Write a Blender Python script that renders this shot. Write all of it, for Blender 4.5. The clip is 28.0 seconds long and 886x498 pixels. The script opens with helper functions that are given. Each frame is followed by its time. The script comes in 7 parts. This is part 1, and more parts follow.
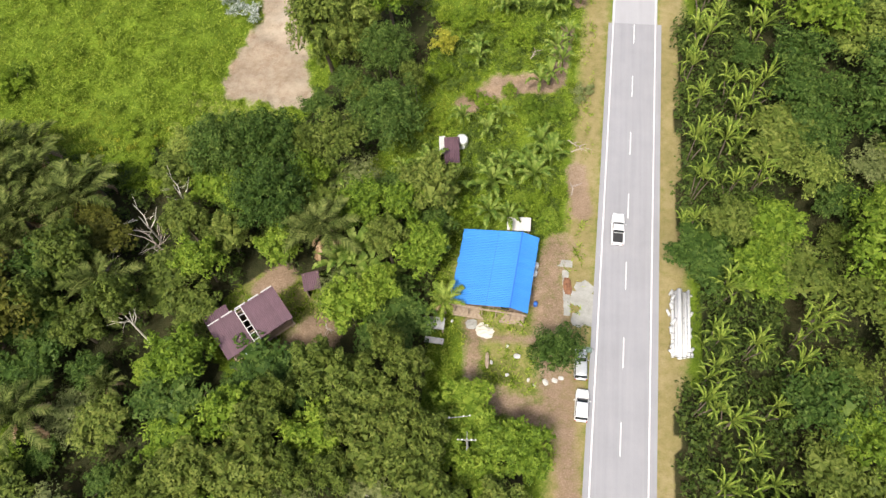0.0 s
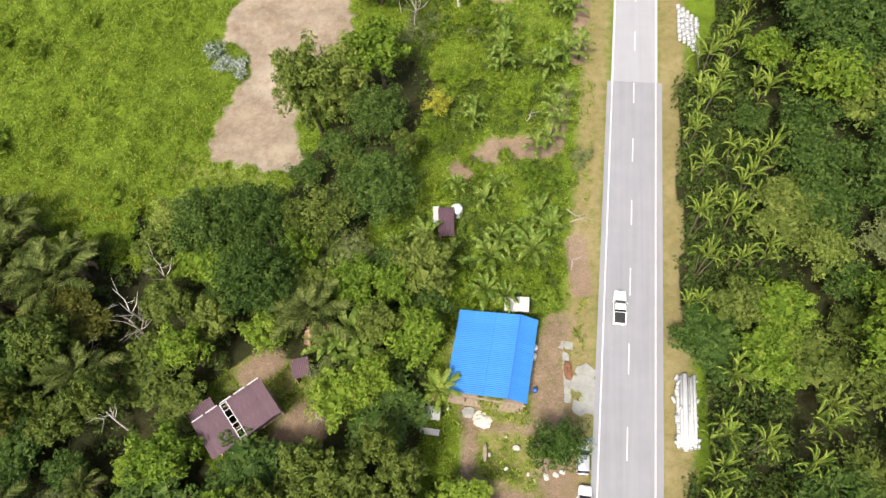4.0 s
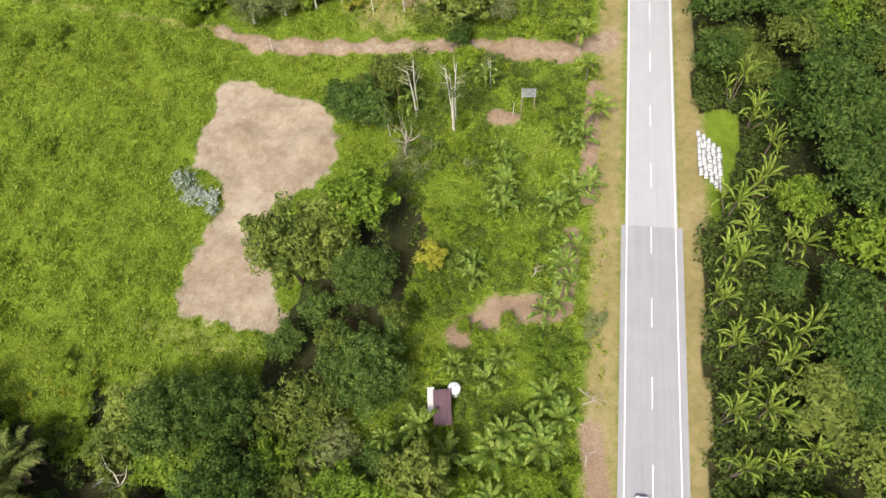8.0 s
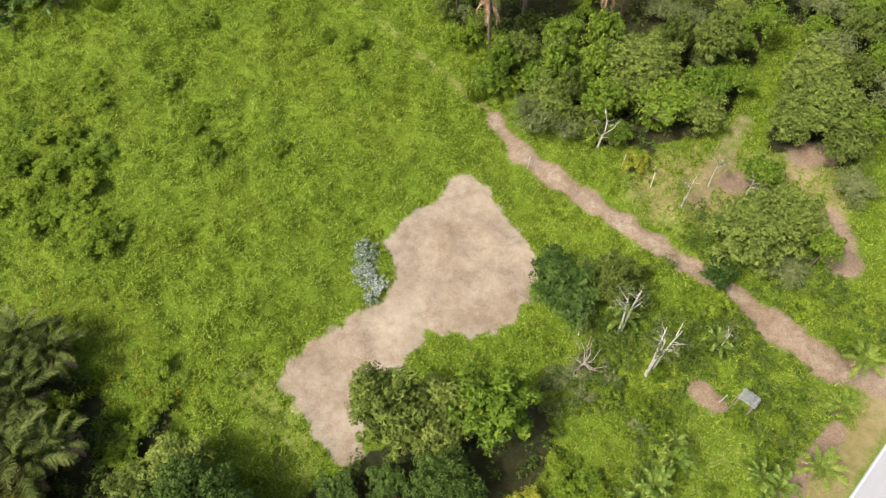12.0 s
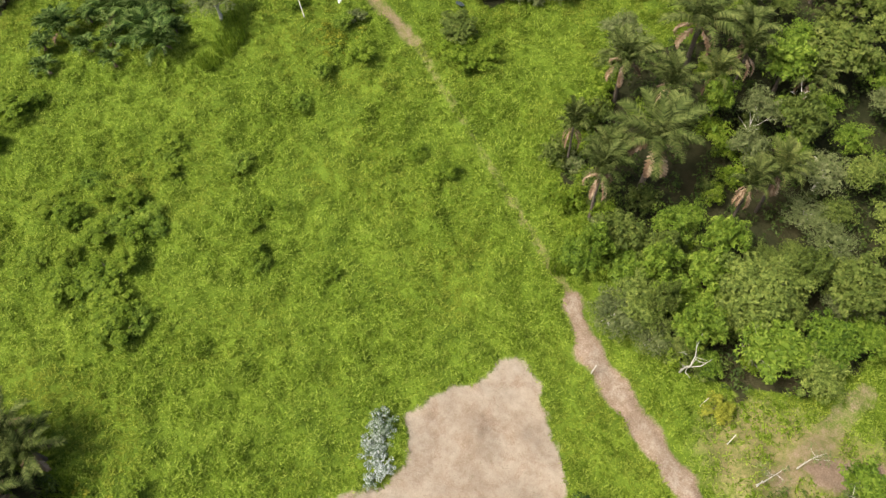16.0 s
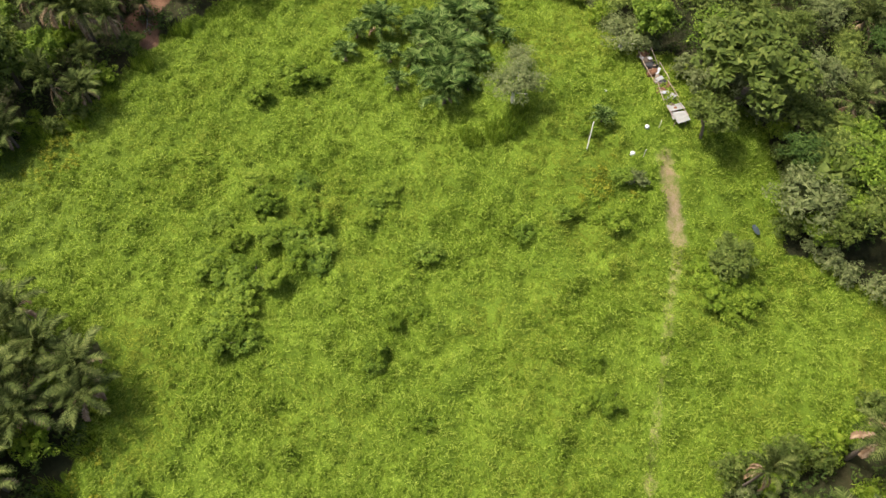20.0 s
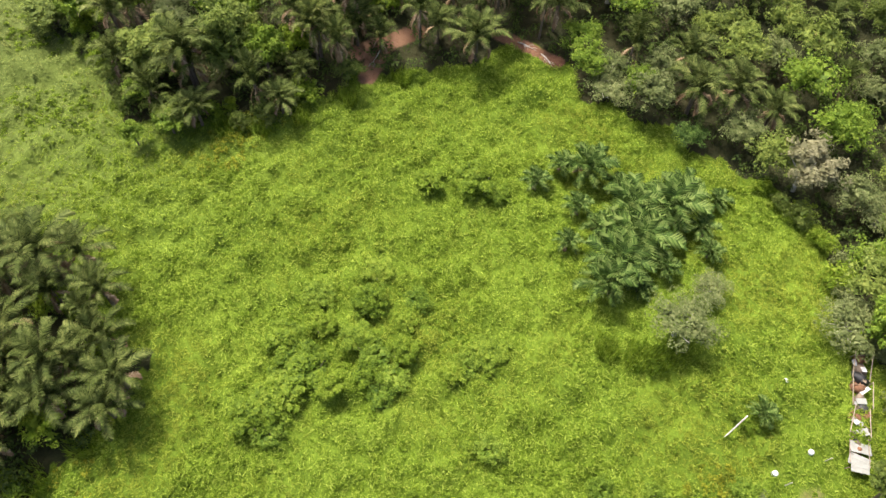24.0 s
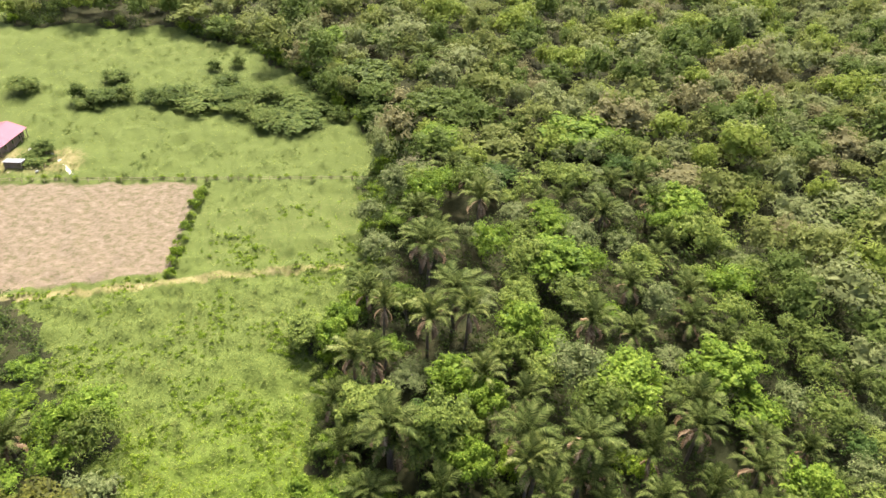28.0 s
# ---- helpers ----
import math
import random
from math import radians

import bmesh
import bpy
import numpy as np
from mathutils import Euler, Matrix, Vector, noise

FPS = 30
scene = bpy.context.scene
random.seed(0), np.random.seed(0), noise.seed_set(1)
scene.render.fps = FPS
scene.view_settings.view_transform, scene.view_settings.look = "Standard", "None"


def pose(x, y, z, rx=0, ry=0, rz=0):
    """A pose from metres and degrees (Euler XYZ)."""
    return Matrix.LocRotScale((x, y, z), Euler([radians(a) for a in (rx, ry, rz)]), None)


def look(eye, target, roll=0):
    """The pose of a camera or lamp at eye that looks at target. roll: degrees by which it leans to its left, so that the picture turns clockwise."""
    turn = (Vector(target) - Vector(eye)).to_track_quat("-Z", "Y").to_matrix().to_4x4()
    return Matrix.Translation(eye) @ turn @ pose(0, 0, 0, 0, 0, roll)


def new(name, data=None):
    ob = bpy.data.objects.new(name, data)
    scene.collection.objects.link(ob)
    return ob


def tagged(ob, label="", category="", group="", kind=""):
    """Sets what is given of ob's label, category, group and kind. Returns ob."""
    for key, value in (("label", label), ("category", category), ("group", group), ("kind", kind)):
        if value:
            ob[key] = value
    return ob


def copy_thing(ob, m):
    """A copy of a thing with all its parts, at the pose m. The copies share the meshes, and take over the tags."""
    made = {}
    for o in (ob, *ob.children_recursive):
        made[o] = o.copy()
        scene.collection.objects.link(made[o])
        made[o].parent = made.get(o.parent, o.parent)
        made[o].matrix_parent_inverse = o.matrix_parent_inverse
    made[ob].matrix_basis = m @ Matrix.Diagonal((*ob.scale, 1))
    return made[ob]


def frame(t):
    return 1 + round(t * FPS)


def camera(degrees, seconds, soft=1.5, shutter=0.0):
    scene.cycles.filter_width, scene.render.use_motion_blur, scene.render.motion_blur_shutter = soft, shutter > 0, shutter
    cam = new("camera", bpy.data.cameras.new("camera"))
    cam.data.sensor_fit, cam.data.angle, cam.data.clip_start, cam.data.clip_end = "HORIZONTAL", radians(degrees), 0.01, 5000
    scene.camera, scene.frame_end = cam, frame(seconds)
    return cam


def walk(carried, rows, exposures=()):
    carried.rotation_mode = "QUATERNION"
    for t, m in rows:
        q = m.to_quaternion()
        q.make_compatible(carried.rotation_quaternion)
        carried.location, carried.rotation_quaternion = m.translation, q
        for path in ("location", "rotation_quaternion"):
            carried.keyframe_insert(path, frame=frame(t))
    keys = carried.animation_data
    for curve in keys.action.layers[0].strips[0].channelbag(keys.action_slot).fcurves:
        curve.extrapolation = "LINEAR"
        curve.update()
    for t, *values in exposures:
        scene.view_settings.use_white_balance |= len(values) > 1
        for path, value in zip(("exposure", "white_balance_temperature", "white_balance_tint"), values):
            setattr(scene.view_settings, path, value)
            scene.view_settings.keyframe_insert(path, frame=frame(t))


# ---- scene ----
cam = camera(63.5, 28.0)
METRES, EYE, TILT, LEAN, TURN = 193.2, 91.0, 0.0, 0.0, 13.5
ROWS = [
    (0.0, 0.0, 0.0, 0.0, -6.16, -61.8, 3.32),
    (0.5, 0.0003, -0.0001, 0.0049, -6.23, -61.79, 3.3),
    (1.0, 0.0005, 0.0007, 0.0068, -6.29, -61.79, 3.28),
    (1.5, 0.0009, 0.0051, 0.0071, -6.35, -61.8, 3.26),
    (2.0, 0.0018, 0.0124, 0.0073, -6.42, -61.82, 3.25),
    (2.5, 0.0031, 0.0223, 0.0075, -6.48, -61.81, 3.25),
    (4.5, 0.01, 0.0758, 0.0083, -6.87, -61.9, 3.25),
    (5.0, 0.0122, 0.0921, 0.0085, -6.98, -61.91, 3.26),
    (5.5, 0.0149, 0.1105, 0.009, -7.07, -61.94, 3.26),
    (6.0, 0.017, 0.127, 0.0092, -7.13, -61.94, 3.25),
    (6.5, 0.0193, 0.1455, 0.0095, -7.2, -61.96, 3.24),
    (7.0, 0.0219, 0.1658, 0.0098, -7.26, -62.01, 3.24),
    (7.5, 0.0241, 0.1837, 0.01, -7.31, -62.02, 3.23),
    (8.0, 0.0266, 0.2034, 0.0103, -7.33, -62.06, 3.23),
    (8.5, 0.0294, 0.2226, 0.0102, -7.1, -62.01, 3.28),
    (9.0, 0.0322, 0.2424, 0.0106, -7.16, -62.03, 3.3),
    (9.5, 0.0346, 0.2627, 0.0108, -5.68, -62.0, 3.27),
    (10.0, 0.0381, 0.2835, 0.0109, 18.7, -60.96, 2.91),
    (10.5, 0.0407, 0.3044, 0.011, 29.34, -60.52, 2.59),
    (11.0, 0.0405, 0.3235, 0.0116, 29.34, -60.55, 2.57),
    (11.5, 0.038, 0.3447, 0.0124, 29.36, -60.55, 2.54),
    (13.5, 0.0191, 0.4217, 0.0148, 32.22, -60.36, 2.54),
    (14.0, 0.013, 0.4401, 0.0152, 45.06, -59.97, 2.03),
    (14.5, 0.0043, 0.46, 0.0158, 46.9, -59.91, 1.95),
    (15.0, -0.0052, 0.4775, 0.0164, 46.89, -59.91, 1.94),
    (15.5, -0.0149, 0.4933, 0.0168, 46.9, -59.88, 1.93),
    (16.0, -0.0267, 0.5108, 0.0175, 46.91, -59.85, 1.95),
    (16.5, -0.0383, 0.526, 0.0177, 46.91, -59.74, 1.91),
    (17.0, -0.0514, 0.5418, 0.019, 46.89, -59.8, 1.9),
    (17.5, -0.065, 0.5562, 0.0197, 53.83, -59.63, 1.44),
    (18.0, -0.0774, 0.5753, 0.021, 78.67, -59.55, 0.34),
    (18.5, -0.0921, 0.5893, 0.0218, 84.29, -59.58, 0.01),
    (19.0, -0.1066, 0.6007, 0.0227, 86.69, -59.6, -0.1),
    (19.5, -0.1241, 0.6111, 0.0236, 86.7, -59.59, -0.12),
    (20.0, -0.1403, 0.6188, 0.0244, 86.73, -59.57, -0.14),
    (20.5, -0.1588, 0.6269, 0.0252, 86.82, -59.51, -0.12),
    (21.0, -0.1778, 0.6315, 0.0263, 86.85, -59.55, -0.23),
    (21.5, -0.1956, 0.6366, 0.0278, 86.98, -59.6, -0.22),
    (22.0, -0.2164, 0.6417, 0.0285, 113.57, -60.23, -1.57),
    (22.5, -0.2366, 0.6455, 0.0299, 118.85, -60.44, -1.74),
    (24.5, -0.3094, 0.6392, 0.0323, 119.19, -60.16, -1.77),
    (25.0, -0.3275, 0.6342, 0.032, 143.45, -61.22, -2.75),
    (25.5, -0.3468, 0.6283, 0.0327, 150.31, -63.12, -2.9),
    (26.0, -0.3625, 0.6196, 0.0336, 150.32, -65.34, -2.9),
    (26.5, -0.3796, 0.607, 0.0346, 150.39, -62.38, -2.96),
    (27.0, -0.3941, 0.5968, 0.0345, 150.59, -49.52, -3.0),
    (27.5, -0.4064, 0.5856, 0.0336, 150.77, -39.37, -3.12),
    (28.0, -0.4201, 0.5709, 0.0331, 150.81, -36.78, -3.2),
]
EXPOSURES = [(0.0, 0.72), (9.0, 0.68), (14.0, 0.71), (20.0, 0.85), (24.5, 1.2), (26.5, 1.28), (27.4, 1.54), (28.0, 1.58)]
walk(cam, [(t, pose(0, 0, EYE, TILT, LEAN, TURN) @ pose(METRES * x, METRES * y, METRES * z, 90 + pitch, roll, yaw)) for t, x, y, z, yaw, pitch, roll in ROWS], EXPOSURES)

# ---- light ----
def daylight():
    w = bpy.data.worlds.new("sky")
    w.use_nodes = True
    scene.world = w
    nt = w.node_tree
    sky = nt.nodes.new("ShaderNodeTexSky")
    sky.sky_type, sky.sun_disc = "NISHITA", False
    sky.sun_elevation, sky.sun_rotation = radians(SUN_UP), radians(SUN_TURN)
    sky.air_density, sky.dust_density, sky.ozone_density = 0.8, 6.0, 0.6
    nt.nodes["Background"].inputs["Strength"].default_value = SKY
    nt.links.new(sky.outputs[0], nt.nodes["Background"].inputs["Color"])
    lamp = bpy.data.lights.new("sun", "SUN")
    lamp.energy, lamp.angle, lamp.color = SUN, radians(SUN_SOFT), (1.0, 0.96, 0.87)
    ob = new("sun", lamp)
    a, b = radians(SUN_TURN), radians(SUN_UP)
    ob.matrix_world = look((math.sin(a) * math.cos(b) * 200, math.cos(a) * math.cos(b) * 200, math.sin(b) * 200), (0, 0, 0))


SUN, SUN_SOFT, SKY, SUN_UP, SUN_TURN = 3.1, 10.0, 0.125, 59, 196
daylight()


# ---- materials ----
def nodes_of(name):
    m = bpy.data.materials.new(name)
    m.use_nodes = True
    nt = m.node_tree
    return m, nt, nt.nodes["Principled BSDF"]


def add(nt, kind, ins=None, **props):
    n = nt.nodes.new("ShaderNode" + kind)
    for k, v in props.items():
        if k == "operation":
            n.operation = v
        elif k == "blend_type":
            n.blend_type = v
        elif k == "data_type":
            n.data_type = v
        elif k == "attribute_name":
            n.attribute_name = v
    for k, v in (ins or {}).items():
        if hasattr(v, "is_linked"):
            nt.links.new(v, n.inputs[k])
        else:
            n.inputs[k].default_value = v
    return n


def noise_of(nt, scale, detail=3.0, rough=0.6, where="Object", dist=0.0):
    c = add(nt, "TexCoord") if where == "Object" else add(nt, "NewGeometry")
    src = c.outputs["Object"] if where == "Object" else c.outputs["Position"]
    return add(nt, "TexNoise", {"Vector": src, "Scale": scale, "Detail": detail, "Roughness": rough, "Distortion": dist}).outputs["Fac"]


def ramp(nt, fac, stops):
    n = nt.nodes.new("ShaderNodeValToRGB")
    el = n.color_ramp.elements
    while len(el) < len(stops):
        el.new(0.5)
    for e, (p, c) in zip(el, stops):
        e.position, e.color = p, (*c, 1)
    nt.links.new(fac, n.inputs["Fac"])
    return n.outputs["Color"]


def mix(nt, fac, a, b, how="MIX"):
    return add(nt, "MixRGB", {"Fac": fac, "Color1": a if hasattr(a, "is_linked") else (*a, 1), "Color2": b if hasattr(b, "is_linked") else (*b, 1)}, blend_type=how).outputs["Color"]


def calc(nt, op, a, b=0.0):
    return add(nt, "Math", {0: a, 1: b}, operation=op).outputs[0]


def bump(nt, bsdf, height, strength, distance):
    n = add(nt, "Bump", {"Height": height, "Strength": strength, "Distance": distance})
    nt.links.new(n.outputs["Normal"], bsdf.inputs["Normal"])


def leaf_mat(name, dark, mid, light, through_light=0.36, rough=0.55, gloss=0.1, grain=0.5, drift=0.8, patch=0.75, sun_bleach=None):
    """Foliage: every leaf and every plant takes its own tone."""
    m, nt, b = nodes_of(name)
    leaf = add(nt, "NewGeometry").outputs["Random Per Island"]
    plant = add(nt, "ObjectInfo").outputs["Random"]
    f = calc(nt, "ADD", calc(nt, "MULTIPLY", leaf, grain), calc(nt, "MULTIPLY", plant, 0.24))
    f = calc(nt, "ADD", f, calc(nt, "MULTIPLY", noise_of(nt, patch, 3.0, 0.65, where="Position"), drift))
    f = calc(nt, "SUBTRACT", f, (grain + 0.24 + drift) / 2 - 0.51)
    col = ramp(nt, f, [(0.1, dark), (0.5, mid), (0.95, light)])
    if sun_bleach:
        wide = add(nt, "MapRange", {"Value": noise_of(nt, 0.055, 5.0, 0.6, where="Position", dist=0.8), "From Min": 0.48, "From Max": 0.68})
        col = mix(nt, calc(nt, "MULTIPLY", wide.outputs[0], 0.6), col, ramp(nt, f, [(0.1, tuple(0.55 * c for c in sun_bleach)), (0.95, sun_bleach)]))
    nt.links.new(col, b.inputs["Base Color"])
    b.inputs["Roughness"].default_value = rough
    b.inputs["Specular IOR Level"].default_value = gloss
    t = add(nt, "BsdfTranslucent", {"Color": col})
    mx = add(nt, "MixShader", {0: through_light, 1: b.outputs[0], 2: t.outputs[0]})
    nt.links.new(mx.outputs[0], nt.nodes["Material Output"].inputs["Surface"])
    return m


def plain_mat(name, a, b_, scale=2.0, rough=0.7, metal=0.0, relief=0.0, random_tone=0.0, spec=0.4):
    """A surface with two tones of grain, coarse and fine."""
    m, nt, b = nodes_of(name)
    n1, n2 = noise_of(nt, scale, 4.0), noise_of(nt, scale * 9, 3.0)
    f = calc(nt, "ADD", calc(nt, "MULTIPLY", n1, 0.65), calc(nt, "MULTIPLY", n2, 0.35))
    col = ramp(nt, f, [(0.3, a), (0.7, b_)])
    if random_tone:
        r = add(nt, "ObjectInfo").outputs["Random"]
        k = calc(nt, "ADD", calc(nt, "MULTIPLY", r, random_tone), 1 - random_tone)
        col = mix(nt, 1.0, col, add(nt, "CombineColor", {0: k, 1: k, 2: k}).outputs[0], "MULTIPLY")
    nt.links.new(col, b.inputs["Base Color"])
    b.inputs["Roughness"].default_value, b.inputs["Metallic"].default_value = rough, metal
    b.inputs["Specular IOR Level"].default_value = spec
    if relief:
        bump(nt, b, n2, 0.6, relief)
    return m


def ground_mat():
    """Grass, dry verge, sand and red soil, by the ground's own zones."""
    m, nt, b = nodes_of("ground_soil_and_grass")
    zone = add(nt, "Attribute", attribute_name="zone").outputs["Color"]
    sep = add(nt, "SeparateColor", {0: zone})
    coarse, mid, fine = noise_of(nt, 0.09, 4.0), noise_of(nt, 0.8, 4.0, 0.7), noise_of(nt, 5.0, 5.0, 0.78)
    g = calc(nt, "ADD", calc(nt, "MULTIPLY", coarse, 0.45), calc(nt, "ADD", calc(nt, "MULTIPLY", mid, 0.3), calc(nt, "MULTIPLY", fine, 0.25)))
    g_fine = calc(nt, "ADD", calc(nt, "MULTIPLY", g, 0.55), calc(nt, "MULTIPLY", fine, 0.45))
    grass = ramp(nt, g_fine, [(0.36, (0.05, 0.084, 0.008)), (0.5, (0.11, 0.168, 0.013)), (0.64, (0.2, 0.26, 0.028))])
    pale = add(nt, "Attribute", attribute_name="pale").outputs["Fac"]
    # meadow green is paled and greyed to stand in for distance haze
    meadow = ramp(nt, g_fine, [(0.34, (0.05, 0.07, 0.015)), (0.48, (0.095, 0.118, 0.028)), (0.6, (0.117, 0.145, 0.038)), (0.74, (0.165, 0.17, 0.056))])
    grass = mix(nt, pale, grass, meadow)
    edge = calc(nt, "ADD", calc(nt, "MULTIPLY", mid, 0.7), calc(nt, "MULTIPLY", fine, 0.45))

    def cut(channel, low, high):
        v = calc(nt, "ADD", channel, calc(nt, "SUBTRACT", edge, 0.56))
        n = add(nt, "MapRange", {"Value": v, "From Min": low, "From Max": high})
        return n.outputs[0]
    dry = ramp(nt, g, [(0.3, (0.13, 0.115, 0.04)), (0.5, (0.24, 0.20, 0.085)), (0.7, (0.36, 0.29, 0.17))])
    sand = ramp(nt, g, [(0.3, (0.16, 0.11, 0.07)), (0.45, (0.265, 0.207, 0.148)), (0.56, (0.345, 0.288, 0.217)), (0.72, (0.46, 0.4, 0.315))])
    red = ramp(nt, g_fine, [(0.34, (0.115, 0.08, 0.048)), (0.5, (0.235, 0.165, 0.11)), (0.66, (0.4, 0.31, 0.235))])
    streak = add(nt, "TexNoise", {"Vector": add(nt, "Mapping", {"Vector": add(nt, "TexCoord").outputs["Object"], "Rotation": (0, 0, 0.35), "Scale": (0.55, 0.75, 0.5)}).outputs[0], "Scale": 1.0, "Detail": 7.0, "Roughness": 0.78, "Distortion": 0.2}).outputs["Fac"]
    ploughed = ramp(nt, streak, [(0.34, (0.075, 0.085, 0.028)), (0.44, (0.14, 0.115, 0.065)), (0.54, (0.185, 0.14, 0.098)), (0.66, (0.25, 0.2, 0.145))])
    rust = add(nt, "MapRange", {"Value": add(nt, "SeparateXYZ", {0: add(nt, "TexCoord").outputs["Object"]}).outputs[0], "From Min": -120.0, "From Max": -138.0}).outputs[0]
    red = mix(nt, calc(nt, "MULTIPLY", rust, 0.75), red, ramp(nt, g_fine, [(0.36, (0.09, 0.035, 0.02)), (0.62, (0.3, 0.13, 0.07))]))
    red = mix(nt, pale, red, ploughed)
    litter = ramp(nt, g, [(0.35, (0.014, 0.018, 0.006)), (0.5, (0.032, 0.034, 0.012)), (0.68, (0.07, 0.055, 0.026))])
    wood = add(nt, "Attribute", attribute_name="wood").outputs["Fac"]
    col = mix(nt, cut(sep.outputs[1], 0.3, 0.7), grass, dry)
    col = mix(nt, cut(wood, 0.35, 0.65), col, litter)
    col = mix(nt, cut(sep.outputs[2], 0.35, 0.65), col, red)
    patch = add(nt, "MapRange", {"Value": noise_of(nt, 0.28, 5.0, 0.65, dist=0.6), "From Min": 0.5, "From Max": 0.66}).outputs[0]
    sand = mix(nt, calc(nt, "MULTIPLY", patch, 0.7), sand, red)
    scuff = add(nt, "MapRange", {"Value": noise_of(nt, 1.4, 8.0, 0.75, dist=1.2), "From Min": 0.56, "From Max": 0.7}).outputs[0]
    sand = mix(nt, calc(nt, "MULTIPLY", scuff, 0.6), sand, (0.13, 0.115, 0.05))
    col = mix(nt, cut(sep.outputs[0], 0.38, 0.66), col, sand)
    nt.links.new(col, b.inputs["Base Color"])
    b.inputs["Roughness"].default_value, b.inputs["Specular IOR Level"].default_value = 0.9, 0.15
    bump(nt, b, calc(nt, "ADD", mid, fine), 0.8, 0.25)
    return m


def asphalt_mat(name, a, b_):
    m, nt, b = nodes_of(name)
    big, fine = noise_of(nt, 0.25, 4.0), noise_of(nt, 14.0, 3.0)
    sep = add(nt, "SeparateXYZ", {0: add(nt, "TexCoord").outputs["Object"]})
    lane = add(nt, "TexNoise", {"Vector": add(nt, "CombineXYZ", {0: sep.outputs[0], 1: calc(nt, "MULTIPLY", sep.outputs[1], 0.03), 2: 0.0}).outputs[0], "Scale": 1.6, "Detail": 3.0}).outputs["Fac"]
    f = calc(nt, "ADD", calc(nt, "MULTIPLY", big, 0.35), calc(nt, "ADD", calc(nt, "MULTIPLY", fine, 0.3), calc(nt, "MULTIPLY", lane, 0.35)))
    nt.links.new(ramp(nt, f, [(0.3, a), (0.7, b_)]), b.inputs["Base Color"])
    b.inputs["Roughness"].default_value = 0.85
    bump(nt, b, fine, 0.4, 0.01)
    return m


